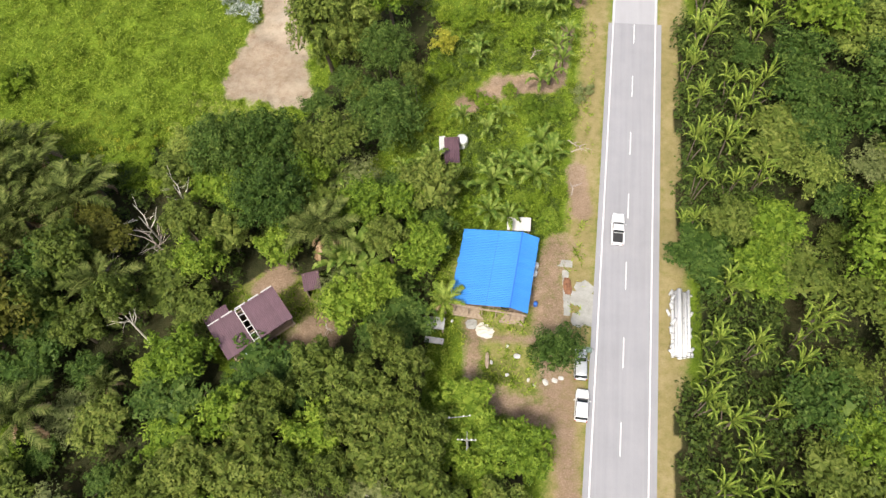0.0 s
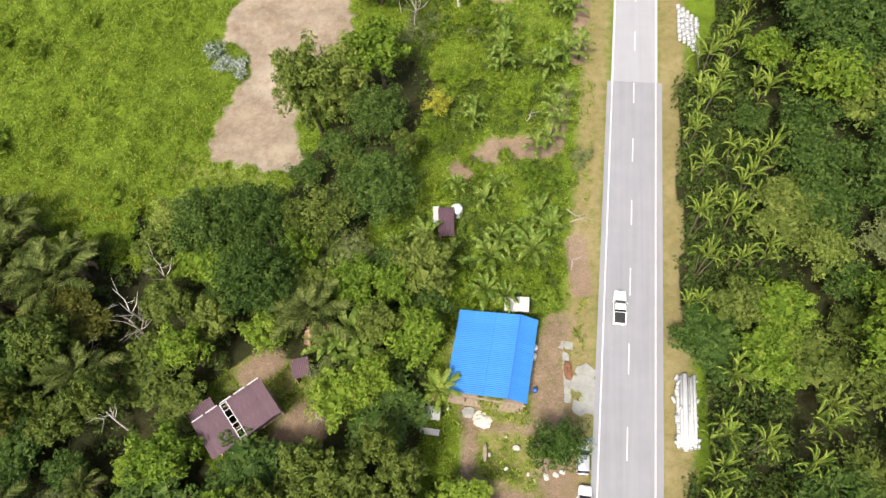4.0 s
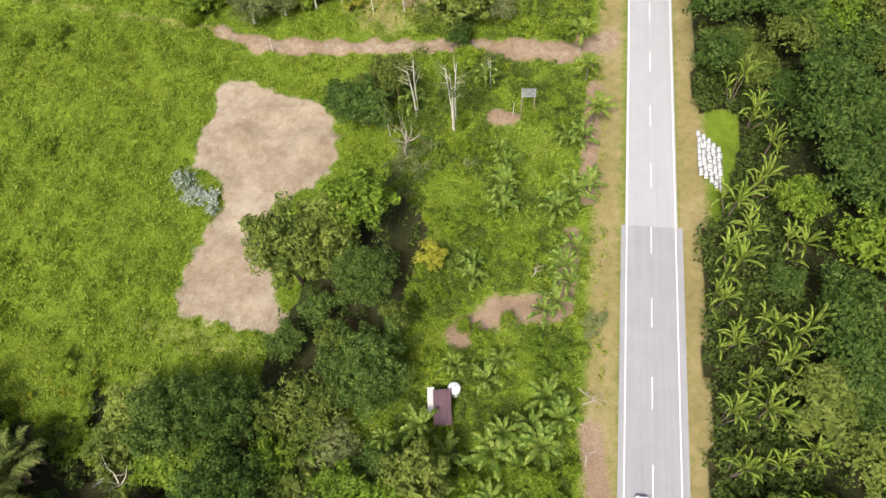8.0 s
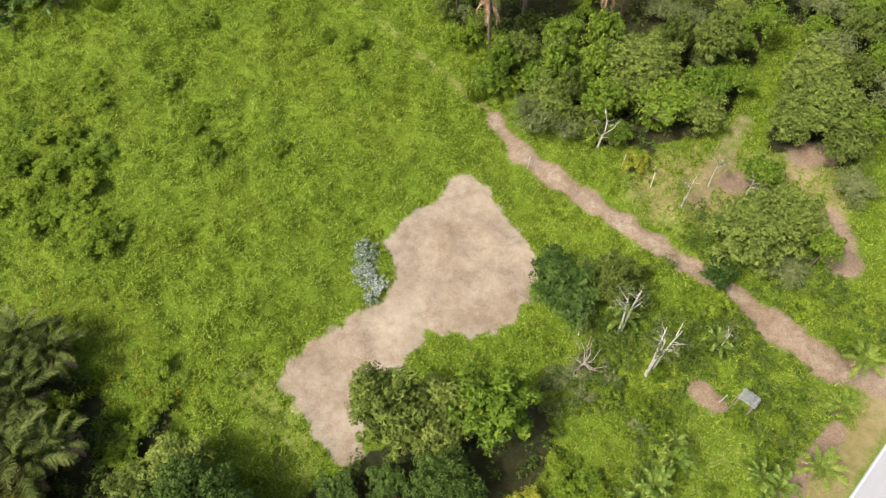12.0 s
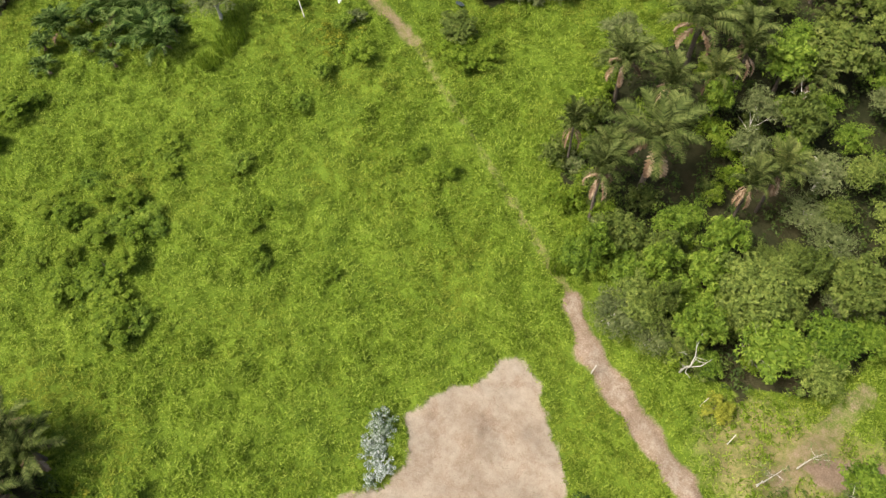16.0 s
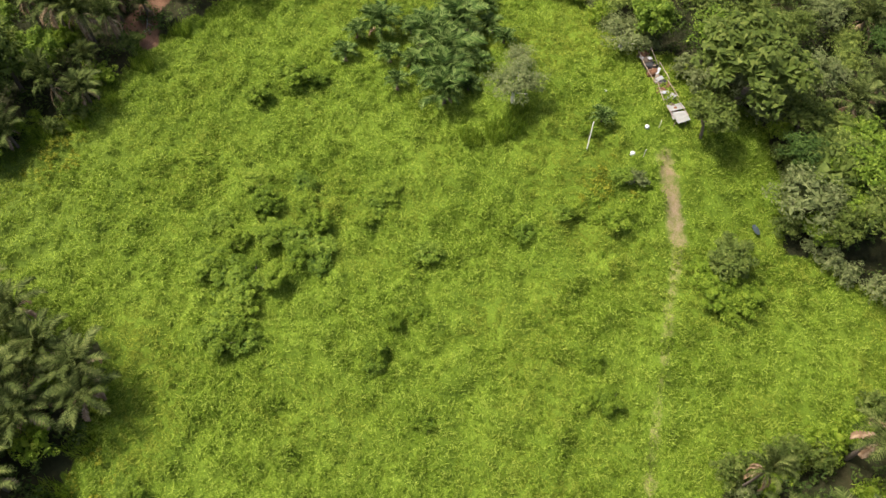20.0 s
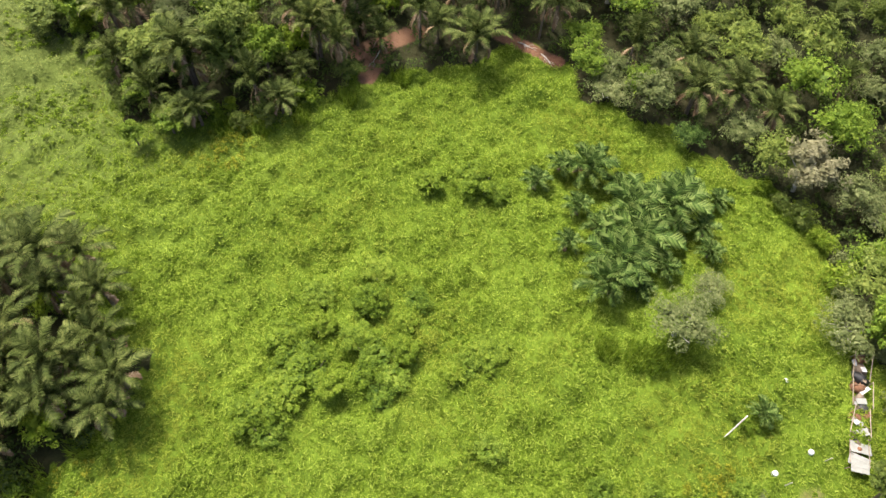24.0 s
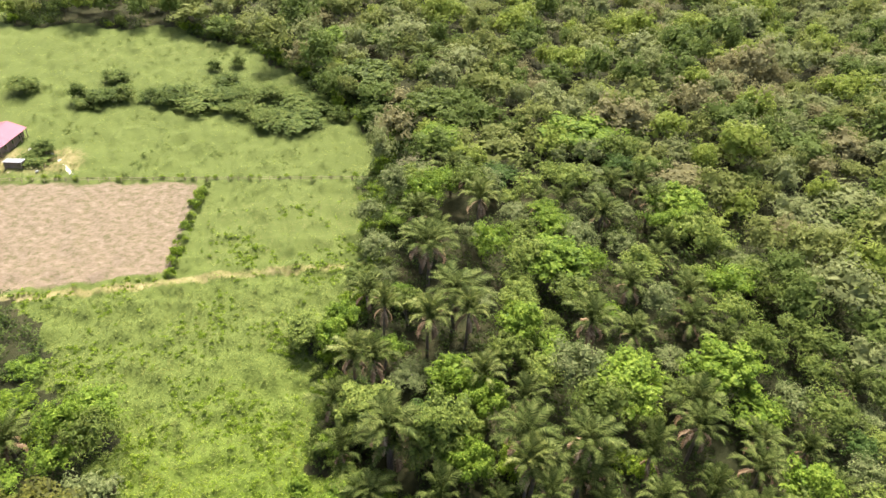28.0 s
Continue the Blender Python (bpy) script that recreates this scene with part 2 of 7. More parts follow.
M = {
    "ground": ground_mat(),
    "asphalt": asphalt_mat("worn_asphalt", (0.20, 0.20, 0.215), (0.27, 0.27, 0.288)),
    "asphalt_new": asphalt_mat("pale_asphalt", (0.26, 0.26, 0.275), (0.33, 0.33, 0.347)),
    "line": plain_mat("road_paint", (0.72, 0.72, 0.70), (0.86, 0.86, 0.85), 3.0, 0.6),
    "bark": plain_mat("bark", (0.07, 0.05, 0.035), (0.2, 0.16, 0.12), 3.0, 0.9, relief=0.03),
    "pale_bark": plain_mat("pale_bark", (0.42, 0.38, 0.31), (0.72, 0.68, 0.6), 3.0, 0.8, relief=0.02),
    "dead_wood": plain_mat("dead_wood", (0.22, 0.18, 0.15), (0.45, 0.39, 0.34), 3.0, 0.9),
    "round": leaf_mat("leaf_dark_green", (0.018, 0.042, 0.008), (0.06, 0.108, 0.02), (0.155, 0.212, 0.046)),
    "olive": leaf_mat("leaf_olive", (0.036, 0.058, 0.011), (0.108, 0.147, 0.026), (0.22, 0.25, 0.056)),
    "lime": leaf_mat("leaf_lime", (0.036, 0.074, 0.008), (0.132, 0.206, 0.02), (0.285, 0.36, 0.05)),
    "grey": leaf_mat("leaf_grey_green", (0.062, 0.085, 0.026), (0.15, 0.178, 0.060), (0.265, 0.285, 0.12)),
    "yellow": leaf_mat("leaf_yellow", (0.10, 0.13, 0.014), (0.25, 0.265, 0.03), (0.45, 0.42, 0.06)),
    "pale": leaf_mat("leaf_pale_dry", (0.10, 0.098, 0.05), (0.215, 0.205, 0.105), (0.34, 0.31, 0.19)),
    "blue": leaf_mat("leaf_blue_grey", (0.05, 0.085, 0.03), (0.2, 0.25, 0.16), (0.62, 0.65, 0.64), 0.2, 0.6, 0.1, 0.9, 0.5, 2.5),
    "palm": leaf_mat("frond_green", (0.024, 0.038, 0.009), (0.085, 0.112, 0.026), (0.22, 0.24, 0.075), 0.25, 0.6, 0.06, 0.6, 0.6),
    "rosette": leaf_mat("frond_light_green", (0.052, 0.092, 0.012), (0.152, 0.215, 0.03), (0.32, 0.37, 0.075), 0.25, 0.55, 0.1),
    "dry_frond": leaf_mat("dead_frond", (0.09, 0.055, 0.03), (0.23, 0.15, 0.085), (0.42, 0.32, 0.21), 0.1, 0.8),
    "banana": leaf_mat("banana_leaf", (0.05, 0.095, 0.014), (0.13, 0.195, 0.03), (0.27, 0.32, 0.08), 0.3, 0.55),
    "mount": leaf_mat("leaf_brown_olive", (0.03, 0.034, 0.007), (0.082, 0.088, 0.014), (0.18, 0.175, 0.03)),
    "shrub": leaf_mat("leaf_shrub_yellow_green", (0.045, 0.085, 0.008), (0.158, 0.238, 0.019), (0.32, 0.395, 0.048), 0.45),
    "gold": leaf_mat("leaf_soft_olive", (0.055, 0.085, 0.017), (0.165, 0.215, 0.04), (0.315, 0.355, 0.08)),
    "sago": leaf_mat("frond_glossy_green", (0.018, 0.038, 0.008), (0.068, 0.118, 0.022), (0.2, 0.26, 0.072), 0.22, 0.6, 0.06, 0.7, 0.4),
    "far": leaf_mat("leaf_far_mixed", (0.09, 0.115, 0.04), (0.19, 0.215, 0.078), (0.3, 0.315, 0.14), 0.45, 0.6, 0.08, 0.2, 0.7, 0.4),
    "far_dark": leaf_mat("leaf_far_dark", (0.045, 0.07, 0.016), (0.105, 0.145, 0.032), (0.19, 0.23, 0.06), 0.45, 0.6, 0.08, 0.2, 0.7, 0.4),
    "far_olive": leaf_mat("leaf_far_olive", (0.075, 0.098, 0.024), (0.165, 0.19, 0.05), (0.27, 0.285, 0.09), 0.45, 0.6, 0.08, 0.2, 0.7, 0.4),
    "far_lime": leaf_mat("leaf_far_lime", (0.085, 0.125, 0.02), (0.19, 0.24, 0.042), (0.31, 0.345, 0.075), 0.45, 0.6, 0.08, 0.2, 0.7, 0.4),
    "far_brown": leaf_mat("leaf_far_brownish", (0.1, 0.1, 0.04), (0.21, 0.195, 0.085), (0.31, 0.285, 0.14), 0.45, 0.6, 0.08, 0.2, 0.7, 0.4),
    "frond_pale": leaf_mat("frond_yellow_green", (0.05, 0.07, 0.014), (0.13, 0.16, 0.038), (0.29, 0.3, 0.09), 0.28, 0.55, 0.12),
    "garden": leaf_mat("leaf_garden_weed", (0.028, 0.052, 0.009), (0.088, 0.135, 0.022), (0.2, 0.25, 0.045)),
    "under": leaf_mat("leaf_undergrowth", (0.018, 0.034, 0.007), (0.055, 0.088, 0.017), (0.14, 0.18, 0.036)),
    "grass": leaf_mat("grass_blade", (0.048, 0.086, 0.007), (0.145, 0.218, 0.017), (0.3, 0.38, 0.058), 0.45, 0.65, 0.05, 0.9, 0.5, 1.9, (0.275, 0.3, 0.038)),
    # blade green softened to match the haze painted on the meadow ground
    "meadow": leaf_mat("meadow_blade", (0.06, 0.095, 0.02), (0.15, 0.195, 0.04), (0.275, 0.305, 0.085), 0.4, 0.6, 0.1, 0.8, 0.6, 1.2, (0.26, 0.265, 0.078)),
    "weed": leaf_mat("leaf_field_weed", (0.055, 0.1, 0.008), (0.142, 0.212, 0.017), (0.265, 0.345, 0.048), 0.45, 0.65, 0.04, 0.8, 0.5, 1.9),
    "weed_yellow": leaf_mat("leaf_yellowing_weed", (0.1, 0.125, 0.01), (0.24, 0.255, 0.02), (0.42, 0.4, 0.05), 0.4, 0.6, 0.1, 0.7, 0.7, 1.6),
    "hedge": leaf_mat("leaf_hedge", (0.03, 0.052, 0.010), (0.085, 0.12, 0.022), (0.185, 0.21, 0.05), 0.3, 0.6, 0.08),
}


# ---- mesh helpers ----
def fast_mesh(name, verts, faces, mat):
    """A mesh from numpy arrays: verts (n, 3), faces (m, k)."""
    me = bpy.data.meshes.new(name)
    verts, faces = np.asarray(verts, np.float32), np.asarray(faces, np.int32)
    m, k = faces.shape
    me.vertices.add(len(verts))
    me.vertices.foreach_set("co", verts.ravel())
    me.loops.add(m * k)
    me.loops.foreach_set("vertex_index", faces.ravel())
    me.polygons.add(m)
    me.polygons.foreach_set("loop_start", np.arange(0, m * k, k, dtype=np.int32))
    me.polygons.foreach_set("use_smooth", np.zeros(m, bool))
    me.update(calc_edges=True)
    me.validate()
    if mat:
        me.materials.append(mat)
    return me


def finish(name, bm, mat):
    me = bpy.data.meshes.new(name)
    bm.to_mesh(me)
    bm.free()
    if mat:
        me.materials.append(mat)
    return me


def put(name, me, parent=None, m=None, label=""):
    ob = new(name, me)
    if m is not None:
        ob.matrix_basis = m
    ob.parent = parent
    return tagged(ob, label)


def part(name, bm, material, parent, label=""):
    return put(name, finish(name, bm, material), parent, None, label)


def rnd(seed):
    return np.random.default_rng(seed)


def smooth(a, b, v):
    t = np.clip((v - a) / (b - a), 0, 1)
    return t * t * (3 - 2 * t)


# ---- the lie of the land ----
def road_x(y):
    return 13.55 + 0.02 * y


def terrain(x, y):
    dip = -4.0 * np.exp(-((x + 50) / 26) ** 2) * smooth(45, 75, y)
    hump = 6.5 * np.exp(-((x + 140) / 22) ** 2 - ((y - 125) / 35) ** 2)
    return dip + hump


def ripple(x, y):
    """Uneven tussocky growth of the open field: waves of many lengths and headings."""
    h = np.zeros_like(x)
    for i in range(16):
        l, a = 1.9 + 0.55 * i, i * 2.399
        h = h + 0.078 * l ** 0.35 * np.sin((x * math.cos(a) + y * math.sin(a)) * 6.283 / l + i * 1.7 + 1.3 * np.sin((x * math.sin(a) - y * math.cos(a)) * 0.35 + i))
    return h


def near(x, y, x0, y0, x1, y1, r):
    """1 inside a capsule from one point to the other, falling to 0 over its rim."""
    dx, dy = x1 - x0, y1 - y0
    t = np.clip(((x - x0) * dx + (y - y0) * dy) / max(dx * dx + dy * dy, 1e-6), 0, 1)
    d = np.hypot(x - x0 - t * dx, y - y0 - t * dy)
    return np.clip((r - d) / (0.45 * r) * 0.5 + 0.5, 0, 1)


def box_zone(x, y, x0, x1, y0, y1, soft):
    return np.minimum(np.clip(np.minimum(x - x0, x1 - x) / soft + 0.5, 0, 1), np.clip(np.minimum(y - y0, y1 - y) / soft + 0.5, 0, 1))


def most(*zones):
    out = zones[0]
    for z in zones[1:]:
        out = np.maximum(out, z)
    return out


CLEARING = [(-58.6, 117.3), (-58.2, 120.0), (-53.5, 121.5), (-50.5, 119.6), (-44.2, 118.0), (-38.6, 116.2), (-35.2, 110.0), (-34.0, 105.2), (-36.0, 100.0), (-40.5, 97.6), (-42.8, 96.0), (-41.6, 88.0), (-39.8, 81.7), (-36.2, 74.3), (-43.4, 74.0), (-54.2, 76.2), (-54.8, 82.5), (-53.2, 89.9), (-51.4, 94.6), (-52.8, 99.5), (-58.9, 102.4), (-58.9, 108.4), (-57.6, 113.0)]
STRIP = [(-61.5, 132.3, 0.9), (-54.0, 129.8, 1.7), (-45.0, 129.7, 2.0), (-37.0, 129.3, 1.5), (-28.0, 128.7, 1.7), (-21.0, 128.5, 1.5), (-14.0, 128.5, 1.0), (-8.0, 127.8, 1.9), (3.0, 127.5, 2.2), (9.5, 130.5, 2.0)]


def poly_zone(x, y, pts, soft):
    """1 inside an outline, 0 outside, 0.5 on its wavering rim."""
    inside, dist = np.zeros(np.shape(x), bool), np.full(np.shape(x), 1e9)
    for (x0, y0), (x1, y1) in zip(pts, pts[1:] + pts[:1]):
        dx, dy = x1 - x0, y1 - y0
        t = np.clip(((x - x0) * dx + (y - y0) * dy) / (dx * dx + dy * dy), 0, 1)
        dist = np.minimum(dist, np.hypot(x - x0 - t * dx, y - y0 - t * dy))
        inside ^= ((y0 > y) != (y1 > y)) & (x < dx * (y - y0) / (dy if dy else 1e-9) + x0)
    d = np.where(inside, dist, -dist) + 0.35 * np.sin(x * 1.3 + 2 * np.sin(y * 0.7)) + 0.3 * np.sin(y * 1.7 + x * 0.6)
    return np.clip(0.5 + d / (2 * soft), 0, 1)


def strip_zone(x, y, more=0.0):
    return most(*(near(x, y, a[0], a[1], b[0], b[1], 0.5 * (a[2] + b[2]) + more + 0.3 * np.sin(x * 0.9 + 0.5 * np.sin(y * 2))) for a, b in zip(STRIP, STRIP[1:])))


def sand_zone(x, y):
    return most(poly_zone(x, y, CLEARING, 1.3), strip_zone(x, y) * 0.5)


def red_zone(x, y):
    yard = most(near(x, y, 4, 42, 6, 28, 3.2), near(x, y, -5, 27, 5, 25, 2.2), near(x, y, 5, 50, 3, 42, 2.6), near(x, y, 7, 26, 8, 14, 1.8), near(x, y, -6, 37, -5, 27, 1.6), near(x, y, -4, 35, 4, 35, 1.0))
    house = most(near(x, y, -27, 33, -30, 28, 3.4), near(x, y, -36, 39, -34, 41, 2.4))
    banks = most(near(x, y, 7, 63, 8, 56, 1.8), near(x, y, 2, 80, -6, 79, 2.6), near(x, y, 4, 92, 3, 80, 1.6), near(x, y, 7, 120, 6, 98, 1.5), near(x, y, -8, 77, -11, 75, 2.4), near(x, y, -9, 113, -6, 113, 1.6), near(x, y, -9, 148, -4, 143, 3.0), near(x, y, -24, 145, -20, 150, 2.4), near(x, y, -26, 140, -29, 158, 2.2) * 0.62, near(x, y, -18, 157, -15, 160, 3.0))
    west = most(near(x, y, -117, 135.6, -127, 133.4, 2.0) * 0.42, near(x, y, -143.5, 38.5, -153, 34.5, 1.7), near(x, y, -168.6, 48.5, -170.6, 61, 1.5), near(x, y, -147, 33, -158, 37, 2.0))
    far = np.minimum(box_zone(x, y, -94 + 0.18 * (y + 82), -20, -90, -39.5, 2.5), np.clip((y + 82.6 + 0.172 * (x + 46)) / 2.5 + 0.5, 0, 1))
    strip = strip_zone(x, y, 0.2)
    return most(yard * 0.62, house * 0.75, banks * 0.75, west, far, strip * 0.85)


def dry_zone(x, y):
    e = x - road_x(y)
    left = np.clip(1.5 - np.abs(e + 6.4) / 2.6, 0, 1)
    right = np.clip(1.5 - np.abs(e - 6.0) / 2.6, 0, 1)
    track = most(near(x, y, -61, 132.4, -80, 133.2, 1.1) * 0.5, near(x, y, -80, 133, -100, 134.6, 1.0) * 0.42, near(x, y, -100, 134.6, -116, 135.6, 1.1) * 0.45, near(x, y, -116, 135.6, -130, 132.4, 1.6) * 0.6)
    rim = most(near(x, y, -58, 74, -42, 70, 4.0) * 0.36, near(x, y, -30, 140, -15, 150, 9) * 0.6, near(x, y, -12, 90, 4, 120, 8) * 0.3)
    far = most(box_zone(x, y, -136, -92, -66, -38, 3) * 0.25, near(x, y, -40, -37, -100, -36, 1.5) * 0.62, near(x, y, -100, -36, -134, -33, 1.4) * 0.55, near(x, y, -58, -92, -40, -95, 7) * 0.6, near(x, y, -60, -160, -100, -165, 12) * 0.24)
    yards = most(near(x, y, -3, 44, 6, 26, 9) * 0.5, near(x, y, -29, 33, -36, 40, 7) * 0.5)
    return most(left * 0.72, right * 0.74, track, rim, far, yards)


def meadow_zone(x, y):
    """The meadows in the south, paled in colour for distance haze, fading into the lush field."""
    return smooth(60, -25, y) * smooth(-45, -60, x + 0.3 * y) * 0.9 + 0.1 * smooth(-30, -60, y)


def forest_line(y):
    """Where the forest in the west begins, from the far south to the north."""
    return np.interp(y, [-260, -195, -185, -160, -125, -105, -90, -67, -32, -6, 17, 24, 29, 36, 40, 45, 50, 60, 80, 90, 102, 110, 118, 122, 140], [-20, -30, -85, -112, -130, -134, -144, -134, -127, -113, -110, -115, -122, -134, -146, -156, -164, -171, -169, -170, -175, -170, -168, -160, -148])


def open_land(x, y):
    """True where no forest stands."""
    e = x - road_x(y)
    road = (e > -26) & (e < 7.2 + 0.5 * np.sin(y * 0.4)) & (y > 22)
    verge = (e > -11.0) & (e < 6.9)
    u = x + 2.2 * np.sin(y * 0.23 + 1) + 1.2 * np.sin(y * 0.61)
    v = y + 2.2 * np.sin(x * 0.21) + 1.2 * np.sin(x * 0.57 + 2)
    field = (u < -8) & (v > 62) & (u > -108) & (v < 137)
    west = (u < -60) & (u > -90) & (v > 56) & (v < 80)
    mid = (u < -83) & (u > forest_line(v)) & (v > 14) & (v < 140)
    lane = (u > forest_line(v)) & (v > -92) & (v < 24) & (u < -58 - 0.43 * (v + 36))
    farf = (u > forest_line(v)) & (v < -34) & (x < -10)
    strip = (u > -62) & (u < 8) & (v > 124) & (v < 137 + 0.08 * np.abs(x))
    glade = (u > -36) & (u < -8) & (v > 134) & (v < 158)
    yard = (x > -12) & (y > 24) & (x < 14)
    house = (np.hypot(x + 33, y - 33) < 9.0)
    wedge = (u < np.interp(v, [120, 137, 140, 144, 156, 164, 184, 222], [-62, -62, -68, -79, -90, -95, -94, -84])) & (u > np.interp(v, [120, 137, 142, 150, 152, 166, 185], [-150, -146, -143, -142, -121, -113, -106])) & (v > 120) & (v < 192)
    pockets = (near(x, y, 23, 98, 26.5, 113, 3.4) > 0.5) | (near(x, y, 21.7, 33, 21.7, 46, 2.6) > 0.5) | (near(x, y, -24, 62, -13, 61, 5.5) > 0.5)
    track = near(x, y, -25, 146, -33, 180, 3.6) > 0.5
    grove = near(x, y, -31, 68, -25, 90, 7.0) > 0.4
    return (road | verge | field | west | mid | lane | farf | strip | glade | yard | house | wedge | pockets | track) & ~grove


def ground_z(x, y):
    """The height of the ground with its hummocks, level beside the road."""
    e = np.abs(x - road_x(y))
    bare = np.maximum(sand_zone(x, y), red_zone(x, y))
    return (terrain(x, y) + ripple(x, y) * smooth(6, 12, e) * open_land(x, y) * (1 - 0.6 * bare)) * smooth(5.5, 12, e)


# ---- ground ----
def ground():
    xs = np.concatenate([np.array([-3000, -1500, -800]), np.arange(-560, -180, 8.0), np.arange(-180, 45, 1.0), np.arange(45, 140, 5.0), np.array([200, 400, 900, 3000])])
    ys = np.concatenate([np.array([-3000, -1500, -700]), np.arange(-420, -230, 8.0), np.arange(-230, -45, 2.5), np.arange(-45, 175, 1.0), np.arange(175, 300, 6.0), np.array([400, 800, 3000])])
    X, Y = np.meshgrid(xs, ys)
    nx, ny = len(xs), len(ys)
    op = open_land(X, Y)
    Z = ground_z(X, Y)
    idx = np.arange(nx * ny).reshape(ny, nx)
    F = np.stack([idx[:-1, :-1], idx[:-1, 1:], idx[1:, 1:], idx[1:, :-1]], -1).reshape(-1, 4)
    me = fast_mesh("ground", np.stack([X, Y, Z], -1).reshape(-1, 3), F, M["ground"])
    zone = np.stack([sand_zone(X, Y), dry_zone(X, Y), red_zone(X, Y), np.ones_like(X)], -1).astype(np.float32)
    me.color_attributes.new("zone", "FLOAT_COLOR", "POINT").data.foreach_set("color", zone.ravel())
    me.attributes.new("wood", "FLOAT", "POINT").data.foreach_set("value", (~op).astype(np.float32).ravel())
    me.attributes.new("pale", "FLOAT", "POINT").data.foreach_set("value", meadow_zone(X, Y).astype(np.float32).ravel())
    me.polygons.foreach_set("use_smooth", np.ones(len(F), bool))
    ob = new("ground", me)
    tagged(ob, "uneven ground of bright grass, bare sandy soil and forest floor", "ground", kind="structure")


ground()


def strip_mesh(name, left, right, y0, y1, z, mat, step=4.0, thick=0.1):
    """A slab along the road between two offsets from its centre line."""
    ys = np.linspace(y0, y1, max(2, int((y1 - y0) / step)))
    V, F = [], []
    for y in ys:
        c = road_x(y)
        V += [(c + left, y, z), (c + right, y, z), (c + left, y, z - thick), (c + right, y, z - thick)]
    for i in range(len(ys) - 1):
        a, b = 4 * i, 4 * i + 4
        F += [(a, a + 1, b + 1, b), (a + 2, a, b, b + 2), (a + 1, a + 3, b + 3, b + 1)]
    n = 4 * (len(ys) - 1)
    F += [(0, 2, 3, 1), (n, n + 1, n + 3, n + 2)]
    return fast_mesh(name, V, F, mat)


def road():
    r = tagged(new("road"), "straight two-lane grey asphalt road with white lines", "road", kind="structure")
    put("old_surface", strip_mesh("old_surface", -4.3, 4.5, -400, 94, 0.10, M["asphalt"], thick=0.2), r, label="worn grey asphalt")
    put("new_surface", strip_mesh("new_surface", -3.75, 3.8, 94, 500, 0.115, M["asphalt_new"], thick=0.2), r, label="paler newer asphalt")
    for side in (-3.5, 3.5):
        put("edge_line", strip_mesh("edge_line", side - 0.065, side + 0.065, -400, 500, 0.127, M["line"], thick=0.008), r)
    dash = strip_mesh("lane_dash", -0.05, 0.05, 0, 4.3, 0.127, M["line"], thick=0.008)
    for k in range(-5, 18):
        y = 21.1 + 11.4 * k
        put("lane_dash", dash, r, pose(road_x(y) - road_x(0), y, 0))


road()


# ---- plants: parts ----
def leaves(rng, centres, radii, per, size, up=0.35, squash=0.85, ruffle=0.45):
    """Pointed leaves over clumps: arrays of verts and triangles."""
    n = len(centres) * per
    c = np.repeat(centres, per, 0)
    r = np.repeat(radii, per)
    d = rng.normal(size=(n, 3))
    d[:, 2] += up
    d /= np.linalg.norm(d, axis=1)[:, None]
    p = c + d * (r * rng.uniform(0.75, 1.08, n))[:, None] * np.array([1, 1, squash])
    nrm = d + rng.normal(size=(n, 3)) * ruffle
    nrm[:, 2] += 0.6
    nrm /= np.linalg.norm(nrm, axis=1)[:, None]
    a = np.cross(nrm, rng.normal(size=(n, 3)))
    a /= np.linalg.norm(a, axis=1)[:, None] + 1e-9
    b = np.cross(nrm, a)
    l = size * rng.uniform(0.65, 1.35, n)[:, None]
    w = l * rng.uniform(0.5, 0.75, n)[:, None]
    V = np.stack([p - a * l - b * w * 0.7, p - a * l * 0.7 + b * w, p + a * l - nrm * l * 0.12], 1).reshape(-1, 3)
    F = np.arange(3 * n).reshape(-1, 3)
    return V, F


def crown_arrays(seed, r=4.0, tall=3.2, clumps=46, per=40, size=0.2, lift=7.0, low=-0.35, fat=1.0, ruffle=0.45):
    rng = rnd(seed)
    d = rng.normal(size=(clumps * 3, 3))
    d /= np.linalg.norm(d, axis=1)[:, None]
    d = d[d[:, 2] > low][:clumps]
    lobes = 1 + 0.22 * np.sin(d[:, 0] * 4 + seed) * np.cos(d[:, 1] * 5 + seed * 2) + rng.uniform(-0.3, 0.16, len(d))
    c = d * lobes[:, None] * np.array([r, r, tall]) * 0.8
    rad = rng.uniform(0.12, 0.27, len(d)) * r * (46 / max(46, clumps)) ** 0.35 * fat
    V, F = leaves(rng, c, rad, per, size, ruffle=ruffle)
    cc = c * 0.62
    cv, cf = leaves(rng, cc, rad * 0.9, max(4, per // 7), size * 3.0)
    F = np.concatenate([F, cf + len(V)])
    V = np.concatenate([V, cv])
    return V + np.array([0, 0, lift]), F


def crown_mesh(name, seed, mat, *shape):
    return fast_mesh(name, *crown_arrays(seed, *shape), mat)


def tube(points, radii, sides=6):
    """Verts and quads of a tapered tube through points."""
    V, F = [], []
    for i, (p, r) in enumerate(zip(points, radii)):
        p = Vector(p)
        q = Vector(points[min(i + 1, len(points) - 1)]) - Vector(points[max(i - 1, 0)])
        q.normalize()
        s = q.cross(Vector((0.3, 0.9, 0.2))).normalized()
        t = q.cross(s)
        for k in range(sides):
            a = 2 * math.pi * k / sides
            V.append(p + (s * math.cos(a) + t * math.sin(a)) * r)
    for i in range(len(points) - 1):
        for k in range(sides):
            a, b = i * sides + k, i * sides + (k + 1) % sides
            F.append((a, b, b + sides, a + sides))
    return [tuple(v) for v in V], F


